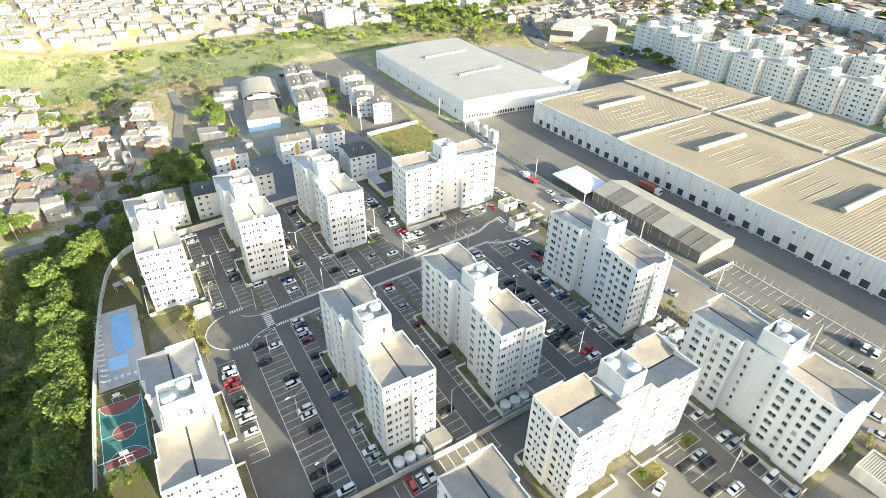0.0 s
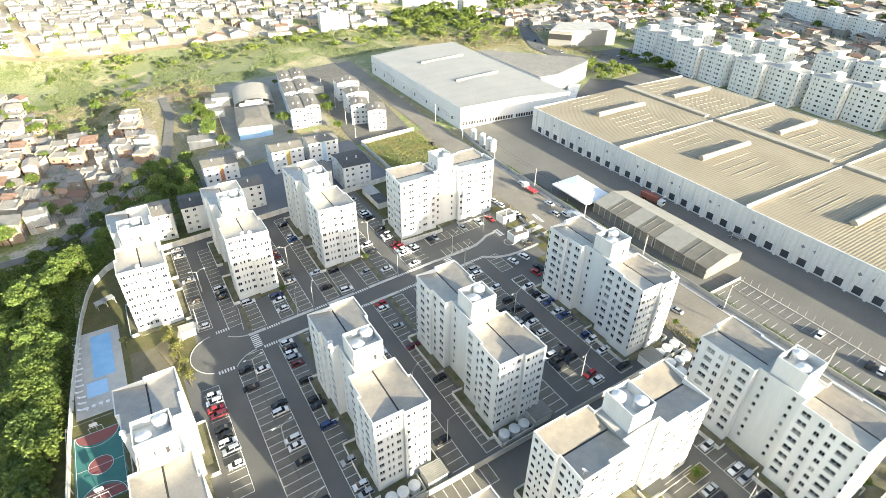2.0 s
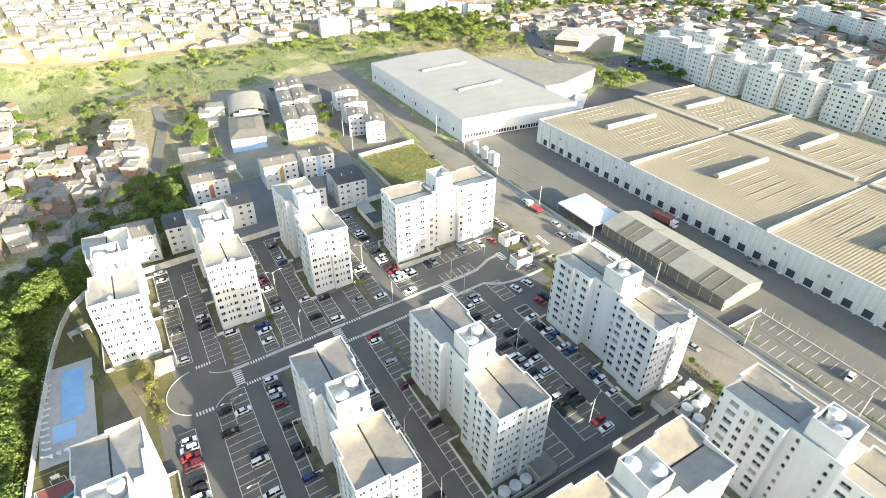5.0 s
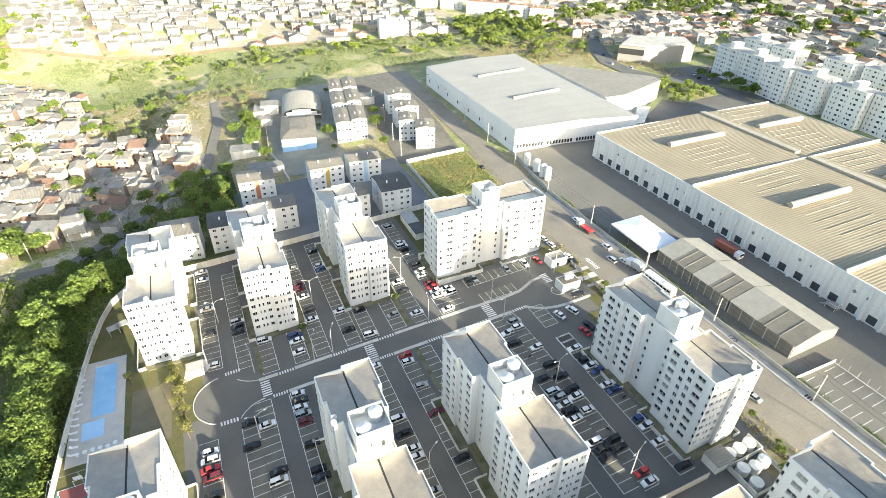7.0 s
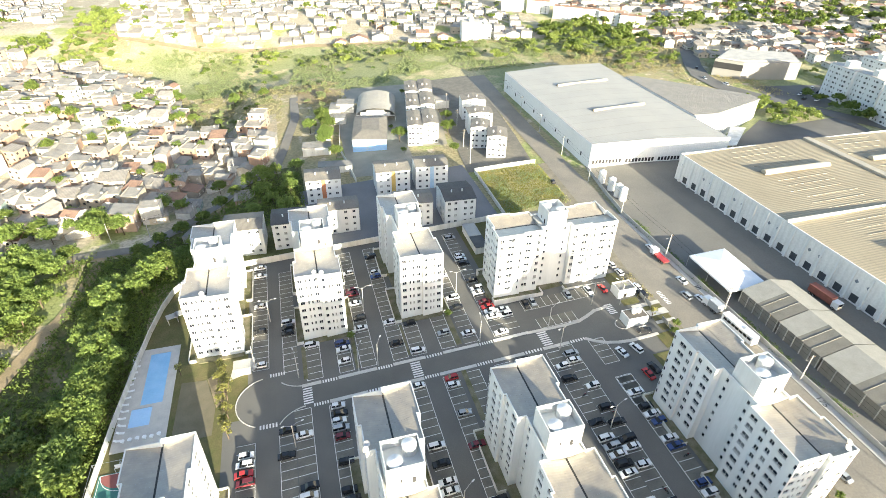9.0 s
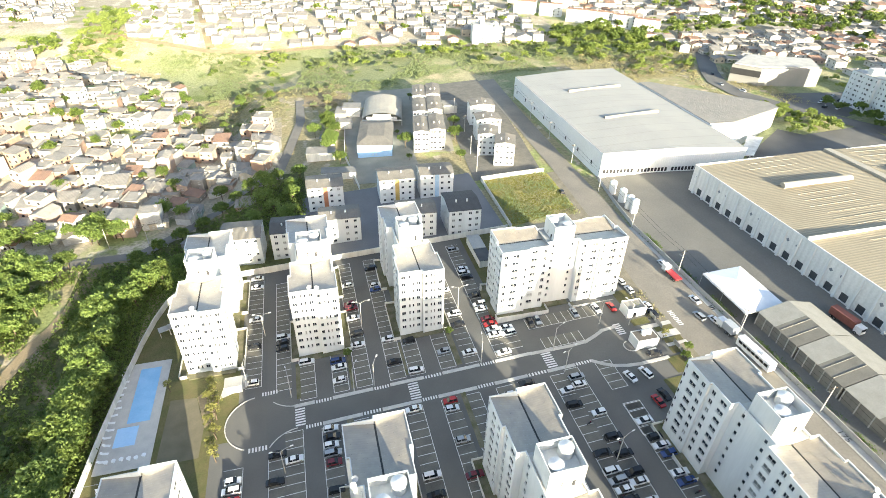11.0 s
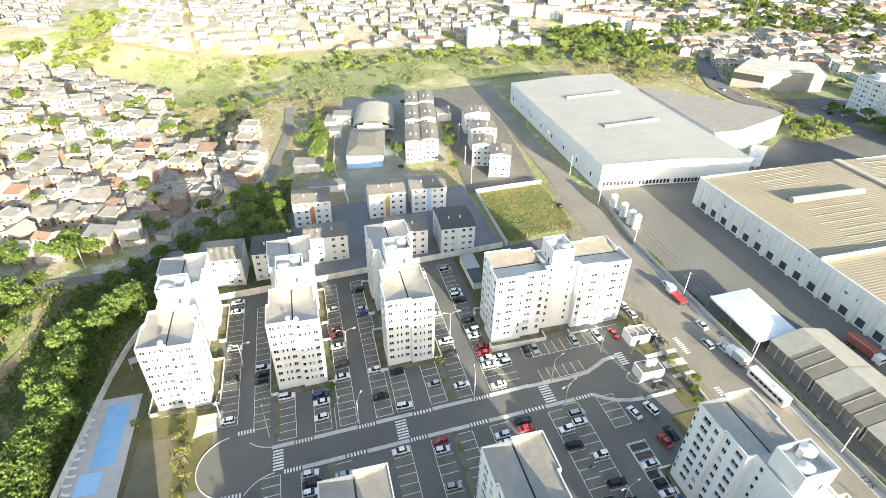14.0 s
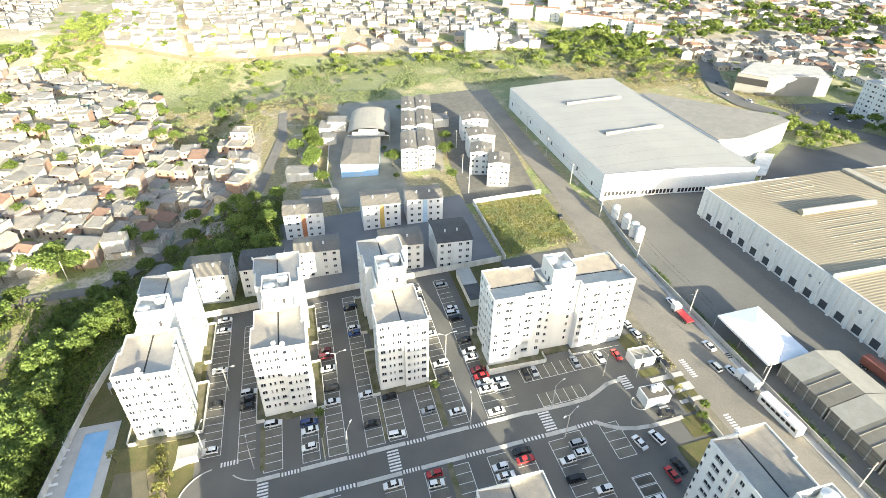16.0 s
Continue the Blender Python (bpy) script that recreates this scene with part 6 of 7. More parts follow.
blocks(560, 860, 180, 680, 15.0, 21.0, 0.35, 0.55, CLAY_ROOFS, -14, 396, 0.0)
blocks(420, 640, 150, 392, 11.0, 16.0, 0.35, 0.5, CLAY_ROOFS, -14, 396, 0.0)


def slab_block(x, y, w, d, floors, turn, roof_mat, label, group, cols):
    """A far slab: walls with recessed window openings, parapet roof and a tank house."""
    h = floors * 2.8 + 0.5
    g, dark = Geo(), Geo()
    rows = [(1.6 + 2.8 * i, 1.05) for i in range(floors)]
    spots = []
    for p, q, n in (((0, 0), (w, 0), cols), ((w, 0), (w, d), 3), ((w, d), (0, d), cols), ((0, d), (0, 0), 3)):
        ln = math.hypot(q[0] - p[0], q[1] - p[1])
        spots += facade(g, p, q, -2, h, [(ln * (i + 0.5 + 0.12 * (-1) ** i) / n, (0.7, 0.85, 1.7)[i % 3]) for i in range(n)], rows, 0.2)
    for m, ww, hh in spots:
        dark.add(Geo().face([(-ww / 2, 0.1, -hh / 2), (ww / 2, 0.1, -hh / 2), (ww / 2, 0.1, hh / 2), (-ww / 2, 0.1, hh / 2)]), m)
    ob = thing("apartment_slab", g, WHITE, label, "building", group)
    tagged(part("window_panes", dark, DARK, ob), kind="stuff")
    part("roof", Geo().box(0.1, w - 0.1, 0.1, d - 0.1, h - 0.1, h + 0.2), roof_mat, ob)
    part("tank_house", Geo().box(w * 0.4, w * 0.6, d * 0.2, d * 0.8, h + 0.1, h + 3.4), WHITE, ob)
    ob.matrix_basis = pose(x, y, land(x, y), 0, 0, turn)
    return ob


tagged(part("far_houses", FAR, FAR_MATS), "hundreds of small pale houses across the far slopes", "houses", kind="stuff")
for x, y in ((367, 277), (366, 257), (357, 232), (358, 211), (356, 186), (358, 165), (360, 140), (362, 119), (364, 94), (366, 73), (368, 48), (370, 27)):
    slab_block(x, y, 20, 12, 7, 82, CONCRETE, "seven-storey white slab with rows of windows", "far white slabs", 7)
for x, y in ((404, 286), (402, 262), (406, 226), (408, 202), (412, 166), (414, 142), (418, 104), (420, 80)):
    slab_block(x, y, 20, 12, 7, 82, CONCRETE, "seven-storey white slab with rows of windows", "far white slabs", 7)
for i in range(5):
    slab_block(590 - 8 * i, 276 - 30 * i, 46, 12, 6, 66, CONCRETE, "long white slab beyond the town", "far white slabs", 12)
slab_block(174, 484, 16, 13, 5, -10, CONCRETE, "five-storey white corner block in the suburb", "suburb blocks", 5)
slab_block(190, 486, 10, 10, 4, -10, CONCRETE, "four-storey white block in the suburb", "suburb blocks", 3)
for x, y, tn in ((250, 590, -32), (272, 576, -32), (288, 548, -36), (306, 536, -36), (322, 520, -40), (334, 502, -40), (262, 640, -30), (300, 610, -30)):
    low_block(x, y, 22, 9, tn, 4, "", TILE_ROOF, "x", "white walk-up block with a clay tile roof", land(x, y))

# ---- cars ----
def car(paint, kind):
    """A small car along x, nose towards +x; the body with its roof, glass house and wheels."""
    L = {"hatch": 1.9, "saloon": 2.2, "wagon": 2.25}[kind]
    prof = [(-L, 0.32), (L - 0.05, 0.32), (L, 0.55), (L - 0.15, 0.78), (L - 1.15, 0.92), (-L + (0.5 if kind == "saloon" else 0.1), 0.95), (-L, 0.8)]
    g = Geo()
    hw = [0.80, 0.80, 0.78, 0.76, 0.80, 0.80, 0.78]
    n = len(prof)
    for s in (-1, 1):
        side = [(x, s * 0.83 if 0.3 < z < 0.9 and abs(x) < L - 0.1 else s * w, z) for (x, z), w in zip(prof, hw)]
        g.face(side if s < 0 else side[::-1])
    for i in range(n):
        (x0, z0), (x1, z1) = prof[i], prof[(i + 1) % n]
        w0, w1 = hw[i], hw[(i + 1) % n]
        g.face([(x0, -w0, z0), (x0, w0, z0), (x1, w1, z1), (x1, -w1, z1)])
    back, front = (-L + 0.15, L - 1.0) if kind != "saloon" else (-L + 0.65, L - 1.1)
    tb, tf = (back + 0.25, front - 0.75) if kind != "saloon" else (back + 0.6, front - 0.75)
    z0, z1 = 0.92, {"hatch": 1.46, "saloon": 1.42, "wagon": 1.62}[kind]
    lo = [(back, -0.76), (front, -0.76), (front, 0.76), (back, 0.76)]
    hi = [(tb, -0.58), (tf, -0.58), (tf, 0.58), (tb, 0.58)]
    g.prism([(x, y * 1.02) for x, y in hi], z1 - 0.03, z1 + 0.04)
    glass = Geo()
    for i in range(4):
        a, b, c3, d3 = lo[i], lo[(i + 1) % 4], hi[(i + 1) % 4], hi[i]
        glass.face([(*a, z0), (*b, z0), (*c3, z1), (*d3, z1)])
    for s in (-0.78, 0.78):
        for x0 in (mix(back, front, 0.42), ):
            g.face([(x0 - 0.06, s, z0), (x0 + 0.06, s, z0), (x0 + 0.02, s * 0.76, z1), (x0 - 0.1, s * 0.76, z1)])
    for s in (-0.84, 0.84):
        g.box(front - 0.35, front - 0.2, min(s, s * 1.12), max(s, s * 1.12), 0.92, 1.04)
    ob = part("car", g, CAR_PAINT[paint])
    part("window_glass", glass, CAR_GLASS, ob)
    wheel = WINDOW_MESH.get("wheel")
    if wheel is None:
        wg = Geo()
        for k in range(12):
            a, b = 2 * math.pi * k / 12, 2 * math.pi * (k + 1) / 12
            wg.face([(0.31 * math.cos(a), -0.1, 0.31 * math.sin(a)), (0.31 * math.cos(b), -0.1, 0.31 * math.sin(b)), (0.31 * math.cos(b), 0.1, 0.31 * math.sin(b)), (0.31 * math.cos(a), 0.1, 0.31 * math.sin(a))])
        for s in (-0.1, 0.1):
            wg.face([(0.31 * math.cos(2 * math.pi * k / 12), s, 0.31 * math.sin(2 * math.pi * k / 12)) for k in range(12)])
            wg.face([(0.18 * math.cos(2 * math.pi * k / 8), s * 1.1, 0.18 * math.sin(2 * math.pi * k / 8)) for k in range(8)], 1)
        wheel = WINDOW_MESH["wheel"] = wg.mesh("wheel", [TYRE, STEEL])
    for x in (-L + 0.75, L - 0.8):
        for y in (-0.74, 0.74):
            part("wheel", wheel, None, ob).location = (x, y, 0.31)
    return ob


COLOUR = {"m": "dark maroon", "w": "white", "s": "silver grey", "k": "black", "r": "red", "b": "dark blue"}
KIND = {"hatch": "hatchback", "saloon": "saloon car", "wagon": "tall estate car"}
made_cars = {}
crnd = random.Random(3)
for x, y, turn, c in CARS:
    kind = crnd.choice(("hatch", "hatch", "saloon", "saloon", "wagon"))
    at = on_slope(x, y, turn, 0.05)
    if (c, kind) in made_cars:
        copy_thing(made_cars[c, kind], at)
    else:
        made_cars[c, kind] = tagged(car(c, kind), "%s %s parked on the asphalt" % (COLOUR[c], KIND[kind]), "car", "parked cars")
        made_cars[c, kind].matrix_basis = at


def motorcycle():
    """A small motorcycle along x: wheels, engine block, tank, seat and handlebar."""
    g = Geo().box(-0.28, 0.25, -0.12, 0.12, 0.28, 0.58).tube((0.25, 0, 0.6), (0.62, 0, 0.34), 0.05).tube((-0.25, 0, 0.5), (-0.58, 0, 0.34), 0.05)
    ob = thing("motorcycle", g, TYRE, "small dark motorcycle parked in a bay", "motorcycle", "parked motorcycles")
    part("fuel_tank", Geo().prism([(-0.02, -0.14), (0.36, -0.10), (0.36, 0.10), (-0.02, 0.14)], 0.6, 0.86), CAR_PAINT["m"], ob)
    part("seat", Geo().prism([(-0.72, -0.10), (-0.02, -0.14), (-0.02, 0.14), (-0.72, 0.10)], 0.66, 0.78), GUTTER, ob)
    part("handlebar", Geo().tube((0.34, -0.36, 0.98), (0.34, 0.36, 0.98), 0.02).tube((0.34, 0, 0.98), (0.44, 0, 0.7), 0.03), STEEL, ob)
    for x in (-0.62, 0.64):
        part("wheel", WINDOW_MESH["wheel"], None, ob).matrix_basis = pose(x, 0, 0.31) @ Matrix.Diagonal((1, 0.45, 1, 1))
    return ob


bike = None
for x, y, turn in ((92.6, 117.0, 20), (91.0, 108.4, 10), (95.2, 106.9, 70), (96.8, 109.5, 80), (90.4, 97.0, 15), (96.4, 95.2, 60), (97.0, 87.2, 100), (107.2, 93.4, 5), (94.9, 101.6, 110), (93.2, 26.0, 30)):
    if bike is None:
        bike = motorcycle()
        bike.matrix_basis = on_slope(x, y, turn, 0.04)
    else:
        copy_thing(bike, on_slope(x, y, turn, 0.04))


def truck(cargo_mat, cab_mat, length, x, y, turn, label, top=3.6):
    t = thing("lorry", Geo().box(-length / 2, length / 2 - 2.4, -1.2, 1.2, 1.1, top), cargo_mat, label, "lorry")
    cab = Geo().prism([(length / 2 - 2.2, -1.15), (length / 2, -1.1), (length / 2, 1.1), (length / 2 - 2.2, 1.15)], 0.6, 2.9)
    cabin = part("cab", cab, cab_mat, t, "lorry cab")
    part("windscreen", Geo().box(length / 2 - 0.02, length / 2 + 0.03, -0.95, 0.95, 1.7, 2.6), CAR_GLASS, cabin)
    part("chassis", Geo().box(-length / 2, length / 2 - 0.2, -0.5, 0.5, 0.6, 1.1), TYRE, t)
    for wx in (-length / 2 + 1, -length / 2 + 2.2, length / 2 - 1.4):
        for wy in (-1.0, 1.0):
            w = part("wheel", WINDOW_MESH["wheel"], None, t)
            w.matrix_basis = pose(wx, wy, 0.5) @ Matrix.Diagonal((1.6, 1.6, 1.6, 1))
    t.matrix_basis = on_slope(x, y, turn, 0.04)
    return t


RED_TARP = material("red_tarpaulin", (0.25, 0.090, 0.070), 0.7, (0.19, 0.07, 0.05), 0.8, 5, 0.7, 0.1)
truck(RED_TARP, CAR_PAINT["w"], 10.5, 182.6, 128.0, -86, "long lorry with a red tarpaulin in the yard")
truck(CAR_PAINT["s"], CAR_PAINT["w"], 6.5, 147.4, 136.2, 94, "small white box lorry parked by the road")
truck(CAR_PAINT["r"], CAR_PAINT["w"], 8.2, 147.4, 164.5, 92, "red flatbed breakdown lorry with a white cab", 1.5)
bus = thing("bus", Geo().prism([(-6, -1.25), (6, -1.25), (6.1, -1.0), (6.1, 1.0), (6, 1.25), (-6, 1.25)], 0.4, 3.2), CAR_PAINT["w"], "long white bus parked beside the road", "bus")
for s in (-1.27, 1.27):
    for i in range(7):
        part("window", Geo().box(-5.4 + 1.55 * i, -4.1 + 1.55 * i, s - 0.02, s + 0.02, 1.7, 2.6), CAR_GLASS, bus)
part("windscreen", Geo().box(6.08, 6.13, -1.0, 1.0, 1.5, 2.8), CAR_GLASS, bus)
part("roof_hatch", Geo().box(-2.2, -1.2, -0.5, 0.5, 3.2, 3.4), CAR_PAINT["s"], bus)
for wx in (-3.8, 4.0):
    for wy in (-1.12, 1.12):
        part("wheel", WINDOW_MESH["wheel"], None, bus).matrix_basis = pose(wx, wy, 0.48) @ Matrix.Diagonal((1.55, 1.2, 1.55, 1))
bus.matrix_basis = on_slope(147.6, 124.5, 93, 0.04)

# ---- lamp posts and utility poles ----
def lamp_post(arms):
    g = Geo().tube((0, 0, -0.4), (0, 0, 8.6), 0.16, 0.09, 8)
    ob = thing("lamp_post", g, POLE, "pale lamp post with long curved arms", "lamp post", "lot lamp posts")
    for s in arms:
        arm = part("arm", Geo().tube((0, 0, 8.2), (s * 1.4, 0, 9.0), 0.05).tube((s * 1.4, 0, 9.0), (s * 2.6, 0, 9.15), 0.05), STEEL, ob)
        part("lamp_head", Geo().prism([(s * 2.4, -0.16), (s * 2.4 + 0.75, -0.12), (s * 2.4 + 0.75, 0.12), (s * 2.4, 0.16)], 9.08, 9.24), TANK, arm, "pale lamp head")
    return ob


posts = {}
for x, y, turn, arms in ((16.55, 98.6, 15, (-1, 1)), (16.55, 77.0, 15, (-1, 1)), (16.55, 124.5, 10, (-1, 1)), (35.6, 145.0, 60, (1,)), (41.3, 145.3, 60, (1,)), (94.1, 75.3, 20, (-1, 1)), (94.1, 106.0, 15, (-1, 1)), (72.5, 145.0, 80, (1,)), (51.6, 96, 30, (1,)),
                         (18.6, 147.8, 100, (1,)), (94.5, 143.9, 20, (1,)), (94.0, 134.8, 25, (-1, 1)), (11.2, 175, 0, (-1, 1)), (41.2, 172, 0, (-1, 1)), (72.6, 170, 0, (-1, 1)), (51.6, 78, 0, (1,)), (97.5, 28, 30, (-1, 1)), (6.6, 155.4, 70, (1,)),
                         (112.5, 149.8, 140, (1,)), (121.0, 146.8, 120, (1,))):
    if arms not in posts:
        posts[arms] = lamp_post(arms)
        posts[arms].matrix_basis = pose(x, y, slope(x), 0, 0, turn)
    else:
        copy_thing(posts[arms], pose(x, y, slope(x), 0, 0, turn))


def utility_pole():
    ob = thing("utility_pole", Geo().tube((0, 0, -0.5), (0, 0, 9.6), 0.17, 0.11, 8), POLE, "concrete utility pole with a crossarm", "pole", "roadside poles")
    part("crossarm", Geo().box(-1.1, 1.1, -0.06, 0.06, 8.9, 9.05), BARK, ob)
    part("street_light", Geo().tube((0, 0, 7.4), (-1.9, 0, 8.2), 0.04), STEEL, ob)
    return ob


upole, spots_up = None, []
for x, y in ((150.0, 40), (150.0, 71), (150.2, 104), (150.3, 134), (150.4, 165), (151.0, 196), (152.4, 226), (154, 256), (155.5, 286), (157.2, 316), (159, 348)):
    spots_up.append((x, y, slope(x), 0))
for x, y in ((-72, 268), (-55, 258), (-40, 259), (-22, 270), (-4, 296), (7, 326)):
    spots_up.append((x, y, land(x, y), 80))
for x, y in ((108, 262), (111, 282), (116, 310), (118, 338)):
    spots_up.append((x, y, slope(x), 0))
for x, y, z, turn in spots_up:
    if upole is None:
        upole = utility_pole()
        upole.matrix_basis = pose(x, y, z, 0, 0, turn)
    else:
        copy_thing(upole, pose(x, y, z, 0, 0, turn))
for run, dz in (((0, 11), 9.2), ((11, 17), 9.2)):
    for i in range(run[0], run[1] - 1):
        a, b = spots_up[i], spots_up[i + 1]
        for off in (-0.9, 0.9):
            g = Geo()
            for s in range(9):
                f = s / 8
                p = (mix(a[0], b[0], f) + (off if a[3] == 0 else 0), mix(a[1], b[1], f) + (0 if a[3] == 0 else off), mix(a[2], b[2], f) + dz - 1.2 * 4 * f * (1 - f) * 0.5)
                ux, uy = (1.0, 0.0) if a[3] == 0 else (0.0, 1.0)
                g.v += [(p[0] + 0.03 * c2 * ux, p[1] + 0.03 * c2 * uy, p[2] + 0.03 * s2) for c2, s2 in ((1, -0.5), (0, 1), (-1, -0.5))]
                if s:
                    k = 3 * s - 3
                    g.f += [(k + u, k + (u + 1) % 3, k + 3 + (u + 1) % 3, k + 3 + u) for u in range(3)]
                    g.m += [0, 0, 0]
            thing("overhead_cable", g, TYRE, "thin black cable hanging between poles", "cable", "overhead cables")

# ---- trees and scrub ----
def leaf_cloud(r, clumps, per, size, spread, seed):
    """A crown of many small leaf sprays gathered in clumps of uneven size; r: half-widths and half-height."""
    q = np.random.RandomState(seed)
    pts = []
    for _ in range(clumps):
        d = q.normal(size=3)
        d /= np.linalg.norm(d)
        if d[2] < -0.35:
            d[2] *= -0.6
        c0 = d * (0.45 + 0.5 * q.rand()) * np.array(r)
        rad = spread * (0.6 + 0.8 * q.rand())
        e = q.normal(size=(per, 3))
        e /= np.linalg.norm(e, axis=1)[:, None]
        pts.append(c0 + e * rad * (0.55 + 0.45 * q.rand(per, 1)) * np.array([1, 1, 0.75]))
    p = np.concatenate(pts)
    k = len(p)
    n1 = q.normal(size=(k, 3))
    n1[:, 2] = np.abs(n1[:, 2]) + 0.4
    n1 /= np.linalg.norm(n1, axis=1)[:, None]
    u = np.cross(n1, q.normal(size=(k, 3)))
    u /= np.linalg.norm(u, axis=1)[:, None]
    w = np.cross(n1, u)
    s = size * (0.6 + 0.8 * q.rand(k, 1))
    quad = np.stack([p - u * s, p - w * s * 0.55, p + u * s, p + w * s * 0.55], 1)
    return quad


def cloud_mesh(name, quads, mat):
    flat = quads.reshape(-1, 3)
    k = len(quads)
    m = bpy.data.meshes.new(name)
    m.from_pydata(flat.tolist(), [], np.arange(4 * k).reshape(-1, 4).tolist())
    m.materials.append(mat)
    return m


def tree(height, r, clumps, per, size, mat, seed, label, group):
    q = random.Random(seed)
    g = Geo().tube((0, 0, -0.8), (0.2, 0.1, height * 0.45), 0.028 * height, 0.018 * height, 8)
    for i in range(6):
        a = 2 * math.pi * i / 6 + q.uniform(-0.4, 0.4)
        g.tube((0.2, 0.1, height * (0.30 + 0.02 * i)), (r[0] * 0.6 * math.cos(a), r[1] * 0.6 * math.sin(a), height * q.uniform(0.55, 0.8)), 0.012 * height, 0.004 * height, 5)
    ob = thing("tree", g, BARK, label, "tree", group)
    quads = leaf_cloud(r, clumps, per, size, 0.30 * min(r[0], r[1]), seed)
    part("crown", cloud_mesh("crown", quads + np.array([0, 0, height * 0.68]), mat), None, ob)
    return ob


protos = {}
TREE_KINDS = {
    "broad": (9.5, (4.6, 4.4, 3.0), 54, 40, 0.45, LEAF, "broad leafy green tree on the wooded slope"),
    "sunny": (8.5, (4.2, 4.0, 2.6), 50, 44, 0.38, LEAF_SUN, "broad tree with sunlit yellow-green leaves on the wooded slope"),
    "dark": (11.0, (4.2, 4.6, 3.6), 50, 38, 0.50, LEAF_DARK, "tall tree in the woods with shade-dark leaf colour"),
    "small": (5.0, (2.3, 2.2, 1.7), 30, 30, 0.30, LEAF, "small round green tree"),
    "thin": (6.0, (1.7, 1.7, 2.2), 20, 20, 0.24, LEAF_OLIVE, "thin young tree with sparse yellowish leaves"),
    "scrub": (3.2, (2.6, 2.4, 1.3), 14, 20, 0.50, LEAF_DARK, "low dark green bush"),
    "bright": (4.2, (3.0, 2.8, 1.7), 16, 22, 0.52, LEAF, "rounded green bush"),
    "belt": (4.4, (3.2, 3.0, 1.8), 15, 22, 0.47, LEAF_PALE, "pale green bush"),
    "belt_tree": (7.0, (3.8, 3.6, 2.4), 16, 22, 0.62, LEAF_YELLOW, "broad sunlit tree"),
    "dry": (2.6, (2.4, 2.2, 1.1), 14, 24, 0.34, LEAF_DRY, "dry brown bush"),
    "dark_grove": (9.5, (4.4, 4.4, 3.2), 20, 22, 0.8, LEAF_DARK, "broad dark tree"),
    "grove": (9.0, (4.4, 4.2, 2.8), 13, 16, 1.1, LEAF, "broad leafy tree")}


def plant(kind, x, y, z, group, scale=1.0):
    key = (kind, group)
    at = pose(x, y, z, 0, 0, trnd.uniform(0, 360)) @ Matrix.Scale(scale, 4)
    if key not in protos:
        h, r, cl, per, size, mat_t, label = TREE_KINDS[kind]
        protos[key] = tree(h, r, cl, per, size, mat_t, len(protos) + 11, label, group)
        protos[key].matrix_basis = at
    else:
        ob = copy_thing(protos[key], at)
        ob.matrix_basis = at


FAR_LEAVES = {}                                        # leaf sprays of the far trees, by material


def far_plant(kind, x, y, z, scale):
    h, r, cl, per, size, mat_t, _ = TREE_KINDS[kind]
    q = leaf_cloud(r, cl, per, size, 0.3 * min(r[0], r[1]), trnd.randrange(10 ** 6))
    FAR_LEAVES.setdefault(mat_t.name, []).append((q + np.array([0, 0, h * 0.62])) * scale + np.array([x, y, z]))


trnd = random.Random(5)
def track_x(y):
    """The dirt track's line through the woods."""
    return -84 + (y - 120) * 0.225 if y < 200 else -66 + (y - 200) * 0.2


for j in range(27):                                     # woods below the west wall
    for i in range(12):
        x, y = -34.6 - 7.2 * i + trnd.uniform(-3.4, 2.6), 30 + 8.0 * j + trnd.uniform(-3.8, 3.8)
        if y > 242 or (abs(x - track_x(y)) < (5.5 if y < 198 else 9.0) and y > 100) or trnd.random() < 0.08 or (y > 165 and -74 < x):
            continue
        if y > 165 and x > -36 + (y - 165) * 0.3:
            continue
        if y < 178 and x < -41:
            far_plant(trnd.choice(("scrub", "bright", "scrub")), x, y, land(x, y) - 0.3, trnd.uniform(1.0, 1.7))
            continue
        # leaf colour paints sun east and north of this line, shade west of it
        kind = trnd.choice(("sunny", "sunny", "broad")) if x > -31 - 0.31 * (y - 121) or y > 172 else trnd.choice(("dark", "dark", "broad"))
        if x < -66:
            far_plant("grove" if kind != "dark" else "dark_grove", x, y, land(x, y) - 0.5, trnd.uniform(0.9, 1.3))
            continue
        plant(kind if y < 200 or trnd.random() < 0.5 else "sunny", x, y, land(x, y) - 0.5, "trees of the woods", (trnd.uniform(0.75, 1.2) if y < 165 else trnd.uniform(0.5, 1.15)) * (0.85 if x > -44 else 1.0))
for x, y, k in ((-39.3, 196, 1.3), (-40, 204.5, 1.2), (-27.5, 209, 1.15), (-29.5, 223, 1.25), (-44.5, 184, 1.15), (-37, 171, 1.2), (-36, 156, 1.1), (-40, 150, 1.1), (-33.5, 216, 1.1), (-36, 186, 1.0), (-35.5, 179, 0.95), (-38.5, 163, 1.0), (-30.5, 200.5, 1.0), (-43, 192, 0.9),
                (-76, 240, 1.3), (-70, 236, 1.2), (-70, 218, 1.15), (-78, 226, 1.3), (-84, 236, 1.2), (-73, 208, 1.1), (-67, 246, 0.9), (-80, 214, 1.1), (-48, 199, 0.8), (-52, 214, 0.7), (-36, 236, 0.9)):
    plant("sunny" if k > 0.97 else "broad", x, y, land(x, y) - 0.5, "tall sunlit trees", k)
WEST_WALL = [(-31.0, 99), (-29.9, 125), (-28.6, 144), (-26.2, 168), (-24.8, 179), (-22.8, 190), (-20.4, 198), (-14, 212)]
